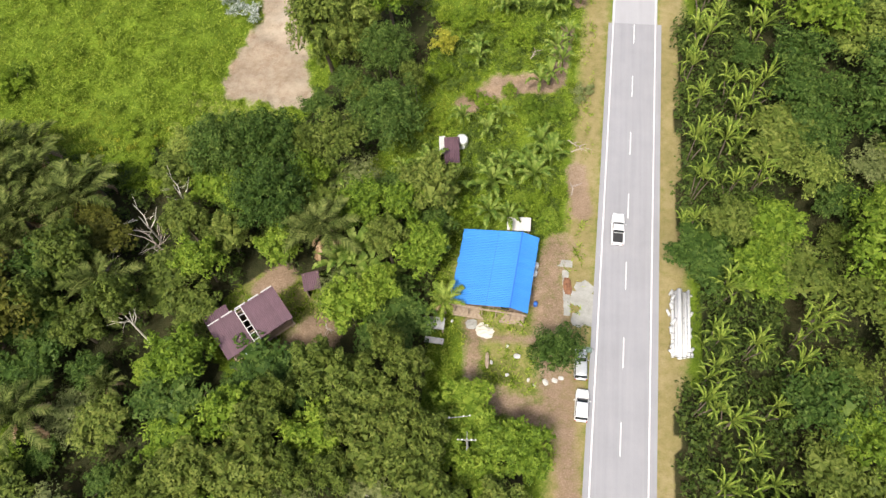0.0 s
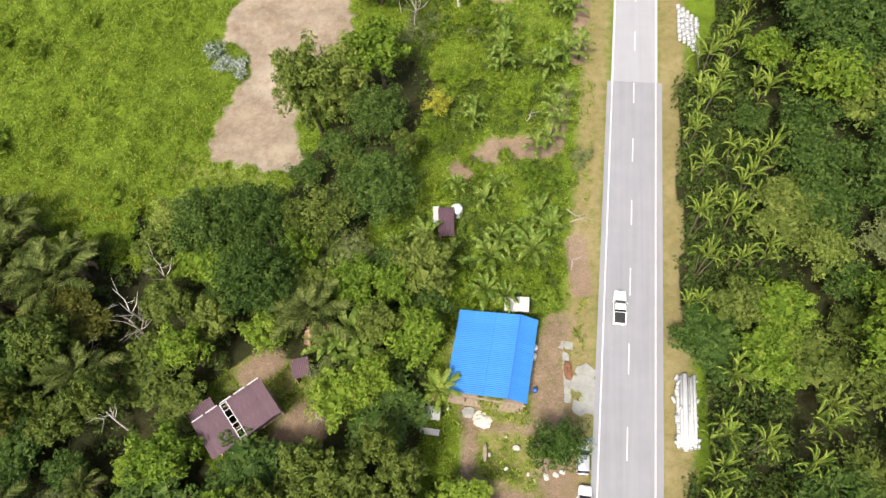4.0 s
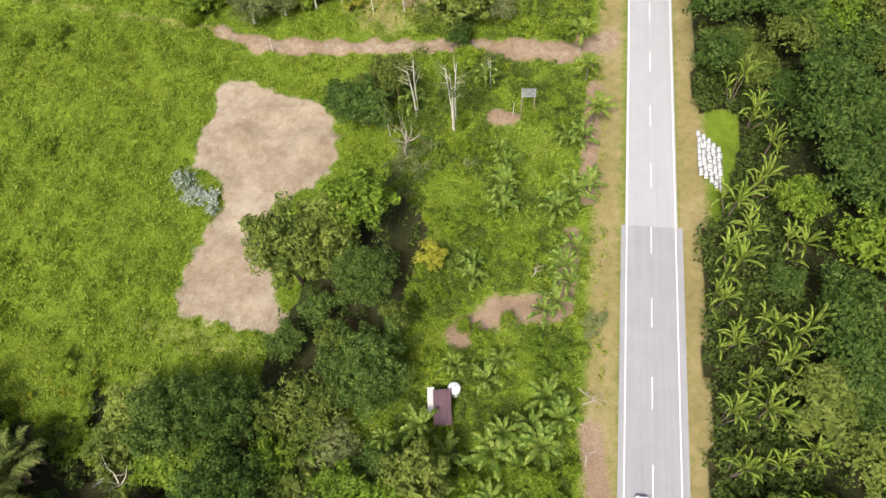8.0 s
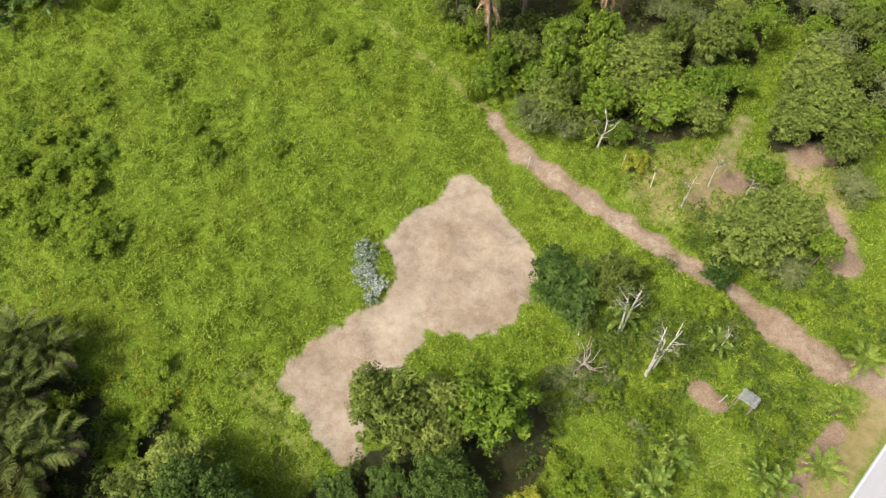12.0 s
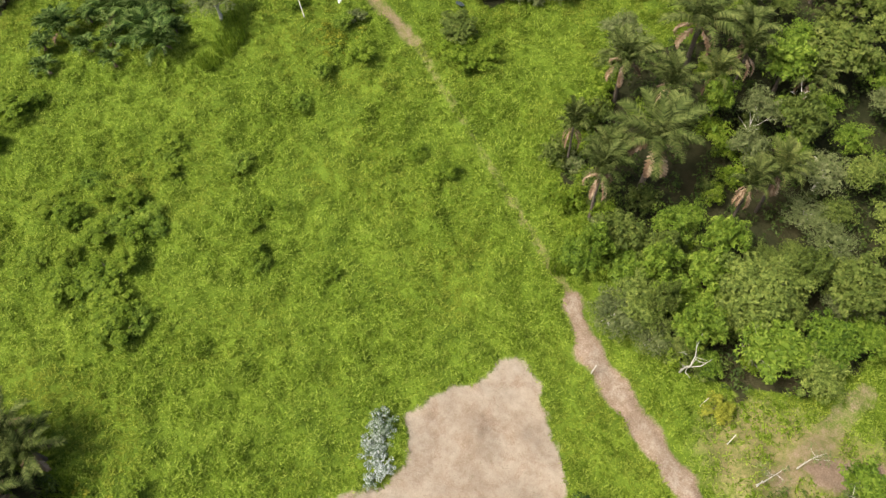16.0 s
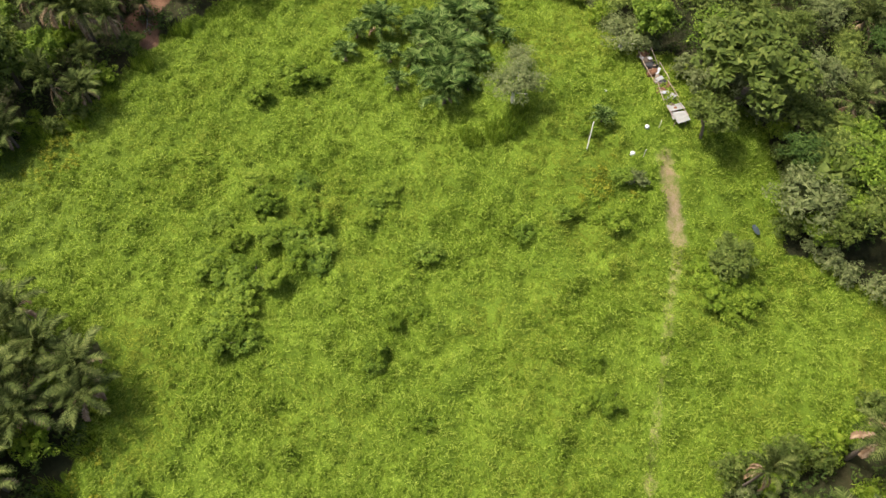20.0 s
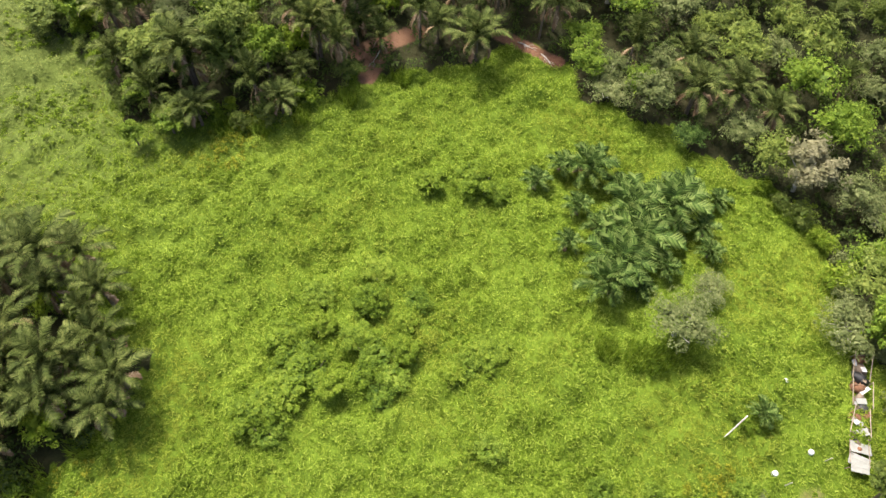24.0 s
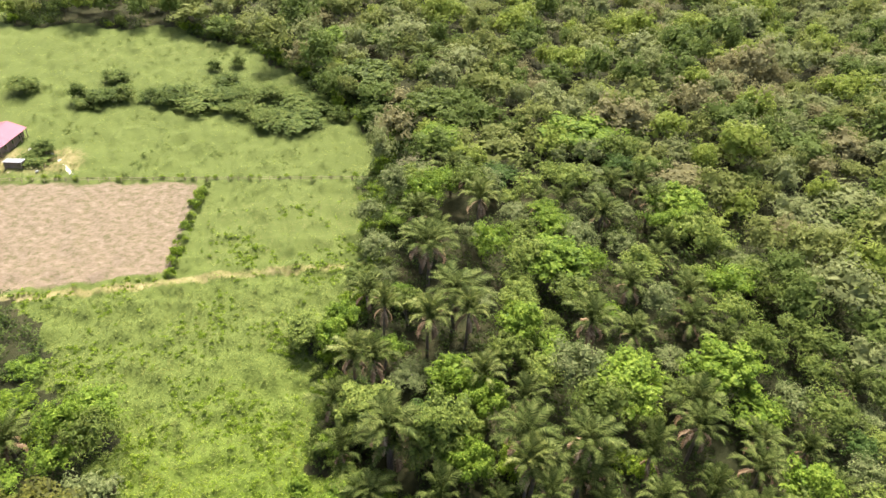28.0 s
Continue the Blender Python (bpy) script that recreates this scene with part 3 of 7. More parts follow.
def join_tubes(name, tubes, mat):
    V, F = [], []
    for v, f in tubes:
        o = len(V)
        V += v
        F += [tuple(i + o for i in q) for q in f]
    me = fast_mesh(name, V, F, mat)
    me.polygons.foreach_set("use_smooth", np.ones(len(F), bool))
    return me


def trunk_mesh(name, seed, mat, height=7.5, r=0.24, spread=2.6, limbs=5, lean=0.5):
    rng = rnd(seed)
    bend = rng.normal(size=2) * lean
    mid = (bend[0] * 0.5, bend[1] * 0.5, height * 0.5)
    fork = (bend[0], bend[1], height * 0.72)
    out = [tube([(0, 0, -0.6), (bend[0] * 0.15, bend[1] * 0.15, height * 0.2), mid, fork, (bend[0] * 1.1, bend[1] * 1.1, height * 1.1)], [r * 1.5, r * 1.1, r * 0.9, r * 0.7, r * 0.25])]
    for k in range(limbs):
        a = 6.283 * k / limbs + rng.uniform(-0.5, 0.5)
        z0 = height * rng.uniform(0.5, 0.75)
        s = spread * rng.uniform(0.7, 1.1)
        x0, y0 = bend[0] * z0 / (height * 0.72), bend[1] * z0 / (height * 0.72)
        out.append(tube([(x0, y0, z0), (x0 + s * 0.5 * math.cos(a), y0 + s * 0.5 * math.sin(a), z0 + height * 0.16), (x0 + s * math.cos(a + 0.3), y0 + s * math.sin(a + 0.3), z0 + height * rng.uniform(0.3, 0.45))], [r * 0.55, r * 0.38, r * 0.12], 5))
    return join_tubes(name, out, mat)


def frond_mesh(name, seed, mat, length=4.2, rise=1.9, droop=1.0, pairs=13, wide=0.75, sides_up=0.25):
    """An arching feather frond along +x."""
    rng = rnd(seed)
    n = pairs + 3
    t = np.linspace(0, 1, n)
    x = length * (t - 0.18 * t ** 3)
    z = rise * np.sin(t * 1.9) - droop * t ** 2.4
    V, F = [], []
    for i in range(n - 1):
        w0, w1 = 0.05 * (1 - t[i]) + 0.012, 0.05 * (1 - t[i + 1]) + 0.012
        o = len(V)
        V += [(x[i], -w0, z[i]), (x[i], w0, z[i]), (x[i + 1], w1, z[i + 1]), (x[i + 1], -w1, z[i + 1])]
        F.append((o, o + 1, o + 2, o + 3))
    for i in range(2, n):
        l = wide * math.sin(math.pi * min(0.97, 0.12 + 0.86 * t[i])) ** 0.6 * rng.uniform(0.85, 1.1)
        for s in (-1, 1):
            o = len(V)
            f = l * 0.62
            tw = 0.42 * length / pairs
            V += [(x[i] - tw, 0, z[i]), (x[i] + tw, 0, z[i] + 0.02), (x[i] + f + tw, s * l * 0.85, z[i] + sides_up * l - 0.1 * rng.uniform(0, 2)), (x[i] + f * 1.5, s * l * 1.18, z[i] - 0.12 * l)]
            F.append((o, o + 1, o + 2, o + 3))
    return fast_mesh(name, V, F, mat)


def blade_mesh(name, seed, mat, length=2.6, wide=0.32, rise=1.5, droop=0.9, torn=True):
    """A broad arching leaf with a midrib fold and a torn edge, along +x."""
    rng = rnd(seed)
    n = 9
    t = np.linspace(0, 1, n)
    x = length * (t - 0.15 * t ** 3)
    z = rise * np.sin(t * 1.8) - droop * t ** 2.2
    w = wide * np.sin(np.pi * np.clip(0.04 + 0.93 * t, 0, 1)) ** 0.55
    w[0] = 0.05
    w[1] = 0.07
    V, F = [], []
    for i in range(n - 1):
        for s in (-1, 1):
            o = len(V)
            k = rng.uniform(-0.10, 0.10) if torn else 0.0
            V += [(x[i], 0, z[i]), (x[i + 1], 0, z[i + 1]), (x[i + 1] + k, s * w[i + 1], z[i + 1] + w[i + 1] * 0.3 + k * 0.5), (x[i] + k + 0.03, s * w[i], z[i] + w[i] * 0.3 + k * 0.5)]
            F.append((o, o + 1, o + 2, o + 3))
    return fast_mesh(name, V, F, mat)


# ---- plants: kinds ----
def stand(ob, x, y, turn=0.0, k=1.0, kz=None, z=None):
    """The pose of a plant on the ground."""
    h = float(ground_z(np.float64(x), np.float64(y))) - 0.08 if z is None else z
    return pose(x, y, h, 0, 0, turn) @ Matrix.Diagonal((k, k, kz or k, 1))




def broadleaf(kind, seed, label, category="tree", r=4.0, tall=3.2, clumps=54, per=50, size=0.225, lift=7.0, trunk=7.0, bark="bark", low=-0.35, fat=1.0):
    root = tagged(new("tree" if category == "tree" else "bush"), label, category)
    put("trunk", trunk_mesh("trunk", seed, M[bark], trunk, 0.05 * trunk ** 0.8, r * 0.6), root)
    put("crown", crown_mesh("crown", seed, M[kind], r, tall, clumps, per, size, lift, low, fat), root)
    return root


def palm(seed, mat, label, trunk=4.5, fronds=15, length=4.2, dead=4, name="palm_tree", rise=2.6, droop=1.6, thick=0.22, pairs=13, wide=0.75, broad=False):
    rng = rnd(seed)
    root = tagged(new(name), label, "palm")
    put("trunk", join_tubes("trunk", [tube([(0, 0, -0.5), (0.1, 0.05, trunk * 0.5), (0.0, 0.1, trunk + 0.2)], [thick * 1.3, thick, thick * 1.1], 8)], M["bark"]), root)
    kinds = [blade_mesh("frond", seed * 7 + k, M[mat], length, wide, rise, droop) if broad else frond_mesh("frond", seed * 7 + k, M[mat], length, rise, droop, pairs, wide) for k in range(2)]
    for k in range(fronds):
        a = 360 * k * 0.381966 + rng.uniform(-12, 12)
        tilt = -66 * (1 - k / fronds) ** 0.85 + 5 + rng.uniform(-6, 6)
        s = rng.uniform(0.8, 1.08)
        put("frond", kinds[k % 2], root, pose(0, 0.1, trunk, 0, tilt + 12, a) @ Matrix.Diagonal((s, s, s, 1)))
    dry = frond_mesh("dead_frond", seed * 7 + 5, M["dry_frond"], length * 0.75, 0.6, 1.6, 8, wide * 0.6)
    for k in range(dead):
        put("dead_frond", dry, root, pose(0, 0.1, trunk - 0.2, 0, 42 + rng.uniform(-8, 14), 360 * k / max(dead, 1) + rng.uniform(-30, 30)), label="dried brown hanging frond")
    return root


def banana(seed, mat, label, name="banana_plant", stem=1.9, count=10, length=2.7, wide=0.27):
    rng = rnd(seed)
    root = tagged(new(name), label, "plant")
    put("stem", join_tubes("stem", [tube([(0, 0, -0.3), (0.05, 0, stem * 0.6), (0, 0, stem + 0.1)], [0.14, 0.12, 0.08], 7)], M["banana"]), root)
    kinds = [blade_mesh("leaf", seed * 5 + k, M[mat], length, wide, 1.9, 1.1) for k in range(2)]
    for k in range(count):
        s = rng.uniform(0.75, 1.1)
        tilt = -48 * (1 - k / count) + 14 + rng.uniform(-8, 8)
        put("leaf", kinds[k % 2], root, pose(0, 0, stem, 0, tilt, 137.5 * k + rng.uniform(-14, 14)) @ Matrix.Diagonal((s, s, s, 1)))
    return root


def strap_plant(seed, label):
    """A clump of leaning stems, each with a spray of long upturned pointed leaves."""
    rng = rnd(seed)
    root = tagged(new("strap_leaf_plant"), label, "plant")
    for j in range(3):
        a = 2.1 * j + rng.uniform(-0.5, 0.5)
        q = (0.35, 1.5, 1.8)[j]
        x, y, h = q * math.cos(a), q * math.sin(a), 4.4 - 0.75 * j
        put("stem", join_tubes("stem", [tube([(0.2 * x, 0.2 * y, -0.3), (0.5 * x, 0.5 * y, h * 0.5), (x, y, h)], [0.13, 0.11, 0.08], 6)], M["bark"]), root)
        kinds = [blade_mesh("leaf", seed * 5 + k + 10 * j, M["rosette"], 3.4 - 0.3 * j, 0.195, 1.45 - 0.35 * k, 0.3 + 0.5 * k, False) for k in range(2)]
        count = (12, 9, 6)[j]
        for k in range(count):
            s = rng.uniform(0.7, 1.12)
            put("leaf", kinds[k % 2], root, pose(x, y, h - 0.1, 0, -62 * (1 - k / count) ** 0.8 + 12 + rng.uniform(-9, 9), 137.5 * k + rng.uniform(-22, 22)) @ Matrix.Diagonal((s, s, s, 1)))
    return root


def bare_tree(seed, label, height=7.0, mat="pale_bark", limbs=7, spread=2.2, r=0.14, stems=1):
    root = tagged(new("bare_tree"), label, "tree")
    rng = rnd(seed)
    for s in range(stems):
        me = trunk_mesh("trunk", seed * 11 + s, M[mat], height * rng.uniform(0.85, 1.05), r, spread, limbs, 0.9)
        put("trunk", me, root, pose(rng.uniform(-0.3, 0.3) * (stems > 1), rng.uniform(-0.3, 0.3) * (stems > 1), 0, 0, 0, rng.uniform(0, 360)))
    tw = []
    for k in range(limbs + 3):
        a, z0 = rng.uniform(0, 6.28), height * rng.uniform(0.6, 0.95)
        s0, s1 = spread * rng.uniform(0.2, 0.5), spread * rng.uniform(0.7, 1.1)
        tw.append(tube([(s0 * math.cos(a), s0 * math.sin(a), z0), (s1 * math.cos(a + 0.2), s1 * math.sin(a + 0.2), z0 + height * rng.uniform(0.05, 0.25))], [r * 0.25, r * 0.08], 4))
    put("branchwork", join_tubes("branchwork", tw, M[mat]), root)
    return root


def slim_tree(seed, label, height=15.0, stems=3, spread=1.0, r=0.12):
    """Tall bare pale stems from one foot, with twigs and a thin crown at the top."""
    rng = rnd(seed)
    root = tagged(new("slim_tree"), label, "tree")
    tops, tw = [], []
    for s in range(stems):
        a, h = 6.283 * s / stems + rng.uniform(-0.4, 0.4), height * rng.uniform(0.8, 1.0)
        k = spread * rng.uniform(0.6, 1.1) * (stems > 1)
        pts = [(0.25 * math.cos(a), 0.25 * math.sin(a), -0.4), (k * 0.35 * math.cos(a), k * 0.35 * math.sin(a), h * 0.35), (k * 0.8 * math.cos(a + 0.2), k * 0.8 * math.sin(a + 0.2), h * 0.7), (k * 1.1 * math.cos(a), k * 1.1 * math.sin(a), h)]
        put("stem", join_tubes("stem", [tube(pts, [r, r * 0.8, r * 0.55, r * 0.2], 7)], M["pale_bark"]), root)
        for q in range(6):
            z, b = h * rng.uniform(0.55, 0.95), rng.uniform(0, 6.283)
            x0, y0 = k * z / h * math.cos(a + 0.15), k * z / h * math.sin(a + 0.15)
            l = rng.uniform(0.8, 1.9)
            tip = (x0 + l * math.cos(b), y0 + l * math.sin(b), z + l * 0.8)
            tw.append(tube([(x0, y0, z), tip], [r * 0.35, r * 0.1], 4))
            tops.append(tip)
    put("branchwork", join_tubes("branchwork", tw, M["pale_bark"]), root)
    V, F = leaves(rng, np.array(tops), rng.uniform(0.5, 1.1, len(tops)), 30, 0.16)
    put("crown", fast_mesh("crown", V, F, M["grey"]), root, label="thin grey-green leaves at the top")
    return root


USED = set()


def sow(kinds, x, y, k, kz=None, turn=None, rng=None, z=None):
    """Sets one plant of these kinds at a spot: the first use of a kind moves the model itself."""
    ob = kinds[int(rng.integers(len(kinds)))]
    m = stand(ob, x, y, rng.uniform(0, 360) if turn is None else turn, k, kz, z)
    if ob.name in USED:
        return copy_thing(ob, m)
    USED.add(ob.name)
    ob.matrix_basis = m
    return ob


TREES = {
    "round": [broadleaf("round", 11 + s, "dense dark green broadleaf tree with a rounded crown") for s in range(3)],
    "olive": [broadleaf("olive", 21 + s, "olive green broadleaf tree with a loose clumpy crown", clumps=52, per=44, size=0.27) for s in range(3)],
    "lime": [broadleaf("lime", 31 + s, "bright yellow-green broadleaf tree among darker ones", clumps=50, per=44, size=0.27) for s in range(3)],
    "grey": [broadleaf("grey", 41 + s, "grey-green tree with a pale thin trunk", clumps=46, size=0.15, bark="pale_bark", fat=1.2) for s in range(2)],
    "round_big": [broadleaf("round", 17 + s, "huge dense dark green broadleaf tree", r=7.0, tall=4.6, clumps=120, per=62, size=0.225, lift=8.0, trunk=8.0) for s in range(2)],
    "yellow": [broadleaf("yellow", 51, "small tree with yellowing leaves", clumps=26, per=60, lift=4.6, trunk=4.5)],
    "yard": [broadleaf("round", 57, "shady dark green tree beside the road", clumps=46, per=74, size=0.15, lift=3.6, trunk=3.6, tall=2.4)],
    "gold": [broadleaf("gold", 59, "yellowish olive tree beside the bare clearing", clumps=84, per=66, size=0.2, tall=5.0, lift=6.0, low=-0.85, fat=1.15)],
    "mount": [broadleaf("mount", 58, "large brownish olive tree above palms", clumps=66, per=80, size=0.16, lift=9.0, trunk=9.0)],
    "pale": [broadleaf("pale", 55, "half-dead tree with pale dry foliage", clumps=28, bark="pale_bark")],
}
BUSHES = {
    "shrub": [broadleaf("shrub", 61 + s, "tall leafy shrub standing in the open field", "bush", 3.0, 4.0, 70, 66, 0.17, 3.8, 3.6, low=-0.75, fat=1.1) for s in range(2)],
    "limeshrub": [broadleaf(("shrub", "lime", "shrub")[s], 68 + s, "bright green garden shrub", "bush", 2.6, 2.0, 28, 56, 0.145, 2.0, 1.8, low=-0.3, fat=1.05) for s in range(3)],
    "greyshrub": [broadleaf("grey", 72, "thin grey-green shrub on the verge", "bush", 2.6, 1.6, 16, 40, 0.16, 1.6, 1.6, low=-0.2)],
    "bluebush": [broadleaf("blue", 75, "blue-grey leafy bush beside the bare clearing", "bush", 2.8, 1.5, 24, 60, 0.14, 1.1, 1.2, low=-0.2)],
    "hedge": [broadleaf("hedge", 78 + s, "green bushy tree in a far hedge", "bush", 3.0, 3.6, 46, 36, 0.19, 2.9, 2.6, low=-0.85, fat=1.45) for s in range(3)],
}
PALMS = {
    "palm": [palm(81 + s, "palm", "dark green palm with long arching fronds and dead ones below", trunk=3.6 + s * 0.8, fronds=20, length=5.0, wide=0.62, pairs=24, rise=2.8) for s in range(3)],
    "sago": [palm(86 + s, "sago", "low clump-forming palm with dense arching fronds", trunk=1.9, fronds=21, dead=1, length=4.2, wide=0.74, pairs=15, rise=2.6, droop=1.6) for s in range(2)],
    "rosette": [strap_plant(91 + s, "tall light green strap-leaved plant at the forest edge") for s in range(3)],
    "tallpalm": [palm(111 + s, ("palm", "frond_pale", "palm")[s], "tall palm with long arching fronds and many dead brown ones", trunk=7.6 + s * 0.7, fronds=21, length=5.2, wide=0.68, pairs=24, dead=6, rise=2.8) for s in range(3)],
    "coco": [palm(95, "rosette", "coconut palm with feathery yellow-green fronds", trunk=6.0, fronds=13, dead=2, length=4.0, pairs=20, wide=0.5, rise=2.0, droop=1.4, thick=0.16, name="coconut_palm")],
}
BANANAS = [banana(101 + s, "banana", "banana plant with broad arching leaves", stem=1.7 + 0.4 * s) for s in range(3)]
FAMILY = {"round": "trees of the woods", "olive": "trees of the woods", "lime": "trees of the woods", "grey": "trees of the woods", "palm": "palms of the woods", "tallpalm": "tall palms of the forest", "sago": "low palms in the field", "rosette": "palms along the road", "shrub": "shrubs in the field", "hedge": "bushes of the far hedge"}
for kind, group in FAMILY.items():
    for ob in (TREES.get(kind) or BUSHES.get(kind) or PALMS.get(kind)):
        tagged(ob, group=group)
for ob in BANANAS:
    tagged(ob, group="banana plants by the road")

SET_TREES = []
BARE_SPOTS = [(-50.8, 51.0), (-53.5, 45.0), (-50.1, 29.4), (-57.4, 38.5), (-51.0, 42.0)]
TALL = {"round": 10.2, "olive": 10.2, "lime": 10.2, "grey": 10.2, "yellow": 7.8, "pale": 10.2, "yard": 6.0, "mount": 12.2, "gold": 11.0, "shrub": 7.6, "limeshrub": 4.0, "greyshrub": 3.2, "bluebush": 2.6, "hedge": 6.3, "palm": 7.4, "tallpalm": 11.8, "sago": 5.2, "rosette": 6.6, "coco": 9.0, "banana": 4.1}
REACH = {"shrub": 3.0, "limeshrub": 2.6, "greyshrub": 2.6, "bluebush": 2.8, "hedge": 3.0, "palm": 4.7, "tallpalm": 5.0, "sago": 3.35, "rosette": 3.3, "coco": 3.8, "banana": 2.5}


def plant_all():
    rng = rnd(5)
    for kind, spots in SPOTS.items():
        for x, y, r, h in spots:
            models = TREES.get(kind) or BUSHES.get(kind) or PALMS.get(kind) or BANANAS
            big = kind == "round" and r > 5.5
            if big:
                models = TREES["round_big"]
            k = r / (7.0 if big else REACH.get(kind, 4.0))
            kz = h / (12.4 if big else TALL[kind])
            if kind == "rosette":
                k, kz = k * rng.uniform(0.95, 1.15), kz * rng.uniform(0.85, 1.1)
            if kind == "hedge":
                k, kz = max(k, 0.75) * 1.15, kz * 1.3
            if kind == "limeshrub" and x < -68:
                kz = kz * 0.85
            if kind == "shrub":
                k, kz = k * 1.12, kz * 1.15
            if kind == "palm":
                kz = min(kz, 1.5 * k)
            if kind == "banana":
                k = k * 1.02
            sow(models, x, y, k, min(max(kz, 0.5), 2.2), None, rng)
            SET_TREES.append((x, y, r * 1.35 + 1.8 if kind in ("palm", "tallpalm", "rosette", "coco", "sago") else r))
    SET_TREES.extend((x, y, 5.0) for x, y in BARE_SPOTS)
    SET_TREES.extend([(-80, 160, 20), (-72, 148, 11), (-82, 172, 13), (-76, 48, 15), (-68, 46, 11), (-65, 55, 10)])


ROUND_SPOTS = [(-45.7, 58.2, 5.7, 13.0), (-38.4, 59.8, 6.5, 13.0), (-35.4, 49.4, 7.3, 13.0), (-34.8, 71.3, 2.8, 6.2), (-24.4, 79.9, 5.9, 10.8), (-22.3, 67.2, 6.4, 10.8), (-30.9, 76.4, 3.8, 10.8), (-30.0, 111.8, 5.4, 8.4), (-16.2, 128.2, 3.6, 8.4), (-34.4, 113.9, 3.5, 7.3), (-62.3, 28.6, 3.7, 9.6), (-62.0, 22.4, 3.6, 9.6), (-54.7, 23.2, 3.3, 9.6)]
OLIVE_SPOTS = [(-32.2, 59.8, 2.9, 11.9), (-15.4, 29.6, 3.4, 11.9), (-23.4, 25.9, 4.1, 11.9), (-17.3, 23.1, 4.6, 11.9), (-12.5, 26.4, 4.0, 11.9), (-60.9, 37.7, 3.8, 11.9), (-51.6, 32.0, 4.3, 11.9), (-62.8, 30.9, 4.0, 11.9), (-28.2, 21.5, 3.7, 10.8), (-15.1, 17.0, 3.9, 10.8), (-9.5, 14.5, 3.8, 10.8), (-29.6, 13.4, 4.5, 10.8), (-19.6, 19.7, 3.6, 10.8), (-13.0, 20.8, 3.4, 10.8), (-23.6, 13.5, 3.8, 10.8), (-19.0, 13.7, 3.7, 10.8), (-8.8, 19.0, 2.9, 10.8), (-34.6, 12.2, 3.5, 10.8), (-29.2, 17.3, 3.3, 10.8), (-18.2, 51.9, 2.7, 6.2), (-24.8, 114.8, 2.3, 9.6), (-27.1, 70.8, 3.7, 8.4), (-19.2, 74.4, 2.7, 8.4)]
OLIVE_SPOTS_2 = [(-29.3, 115.8, 3.3, 7.3), (-26.8, 118.4, 2.8, 7.3), (-58.9, 145.4, 4.9, 8.4), (-64.6, 141.5, 3.9, 8.4), (-19.2, 171.0, 4.6, 8.4), (-52.2, 54.0, 5.3, 7.9), (-44.5, 59.4, 4.2, 7.9), (-73.2, 192.5, 5.4, 10.8), (-45.9, 161.1, 3.8, 10.8), (-40.1, 164.1, 4.1, 10.8), (-66.7, 178.4, 4.1, 10.8), (-80.1, 204.1, 5.6, 10.8), (-52.3, 140.5, 3.0, 10.8), (-143.0, 143.3, 8.3, 13.0), (-130.4, 157.4, 6.7, 7.3), (-120.0, 158.5, 4.6, 7.3), (-134.4, 137.8, 3.5, 7.3), (-139.1, 153.4, 5.3, 7.3), (-143.4, -117.7, 8.7, 9.6), (-148.8, -90.1, 5.7, 9.6)]
OLIVE_SPOTS_3 = [(-113.2, 142.4, 3.4, 5.0), (-157.5, -93.8, 6.8, 9.6), (-156.3, -143.7, 7.7, 9.6), (-124.9, -26.7, 3.5, 5.0), (-114.6, 23.8, 3.4, 5.0)]
LIME_SPOTS = [(-43.2, 39.5, 3.4, 10.8), (-41.6, 25.8, 4.9, 10.8), (-21.9, 18.1, 4.3, 10.8), (-33.1, 18.9, 4.3, 10.8), (-5.6, 23.8, 4.1, 6.2), (-1.2, 20.8, 4.0, 6.2), (2.3, 19.2, 3.3, 6.2), (-3.4, 16.6, 4.0, 6.2), (-7.8, 19.4, 3.4, 6.2), (-16.5, 51.1, 4.3, 9.6), (-13.5, 44.2, 4.9, 9.6), (-22.1, 35.1, 3.8, 9.6), (-18.2, 37.9, 2.9, 9.6), (-31.1, 54.9, 2.6, 9.6), (-25.9, 91.3, 4.9, 13.6), (-20.3, 146.0, 4.0, 7.9), (-7.4, 139.0, 2.9, 8.4), (-36.8, 156.5, 3.7, 8.4), (-53.5, 149.6, 4.5, 8.4), (-38.2, 168.4, 3.9, 8.4), (-76.3, 184.6, 4.7, 10.8), (-55.9, 154.1, 4.1, 10.8), (-76.1, 169.5, 3.6, 10.8), (-57.5, 143.6, 3.7, 10.8)]
LIME_SPOTS_2 = [(-129.8, 157.6, 4.2, 6.5), (-120.2, 155.6, 3.4, 5.0), (-136.7, 163.3, 4.4, 7.0), (-125.0, 161.0, 3.8, 6.5), (-65.3, 136.0, 3.0, 4.8), (-59.7, 140.4, 3.4, 7.0), (-53.8, 142.8, 3.4, 7.5), (-39.8, 149.0, 4.6, 8.6), (-64.4, 137.2, 3.1, 10.8), (-47.0, 141.8, 3.2, 10.8), (-154.9, 128.4, 4.0, 9.6), (-131.9, 25.7, 3.6, 10.8), (-180.5, 42.2, 5.4, 10.8), (-161.7, 18.3, 6.3, 10.8), (-133.6, 9.3, 4.3, 10.8), (-138.0, 14.2, 3.9, 10.8), (-149.9, -1.5, 5.8, 10.8), (-201.7, -32.9, 6.7, 10.8), (-163.6, -18.1, 7.0, 10.8), (-194.9, -68.7, 10.8, 10.8), (-183.1, 17.7, 6.0, 10.8), (-155.3, -77.3, 6.4, 8.4), (-140.5, -153.7, 7.0, 8.4), (-112.0, 24.2, 3.4, 5.0), (-106.5, 21.9, 2.5, 5.0), (-112.6, 14.8, 2.7, 5.0)]
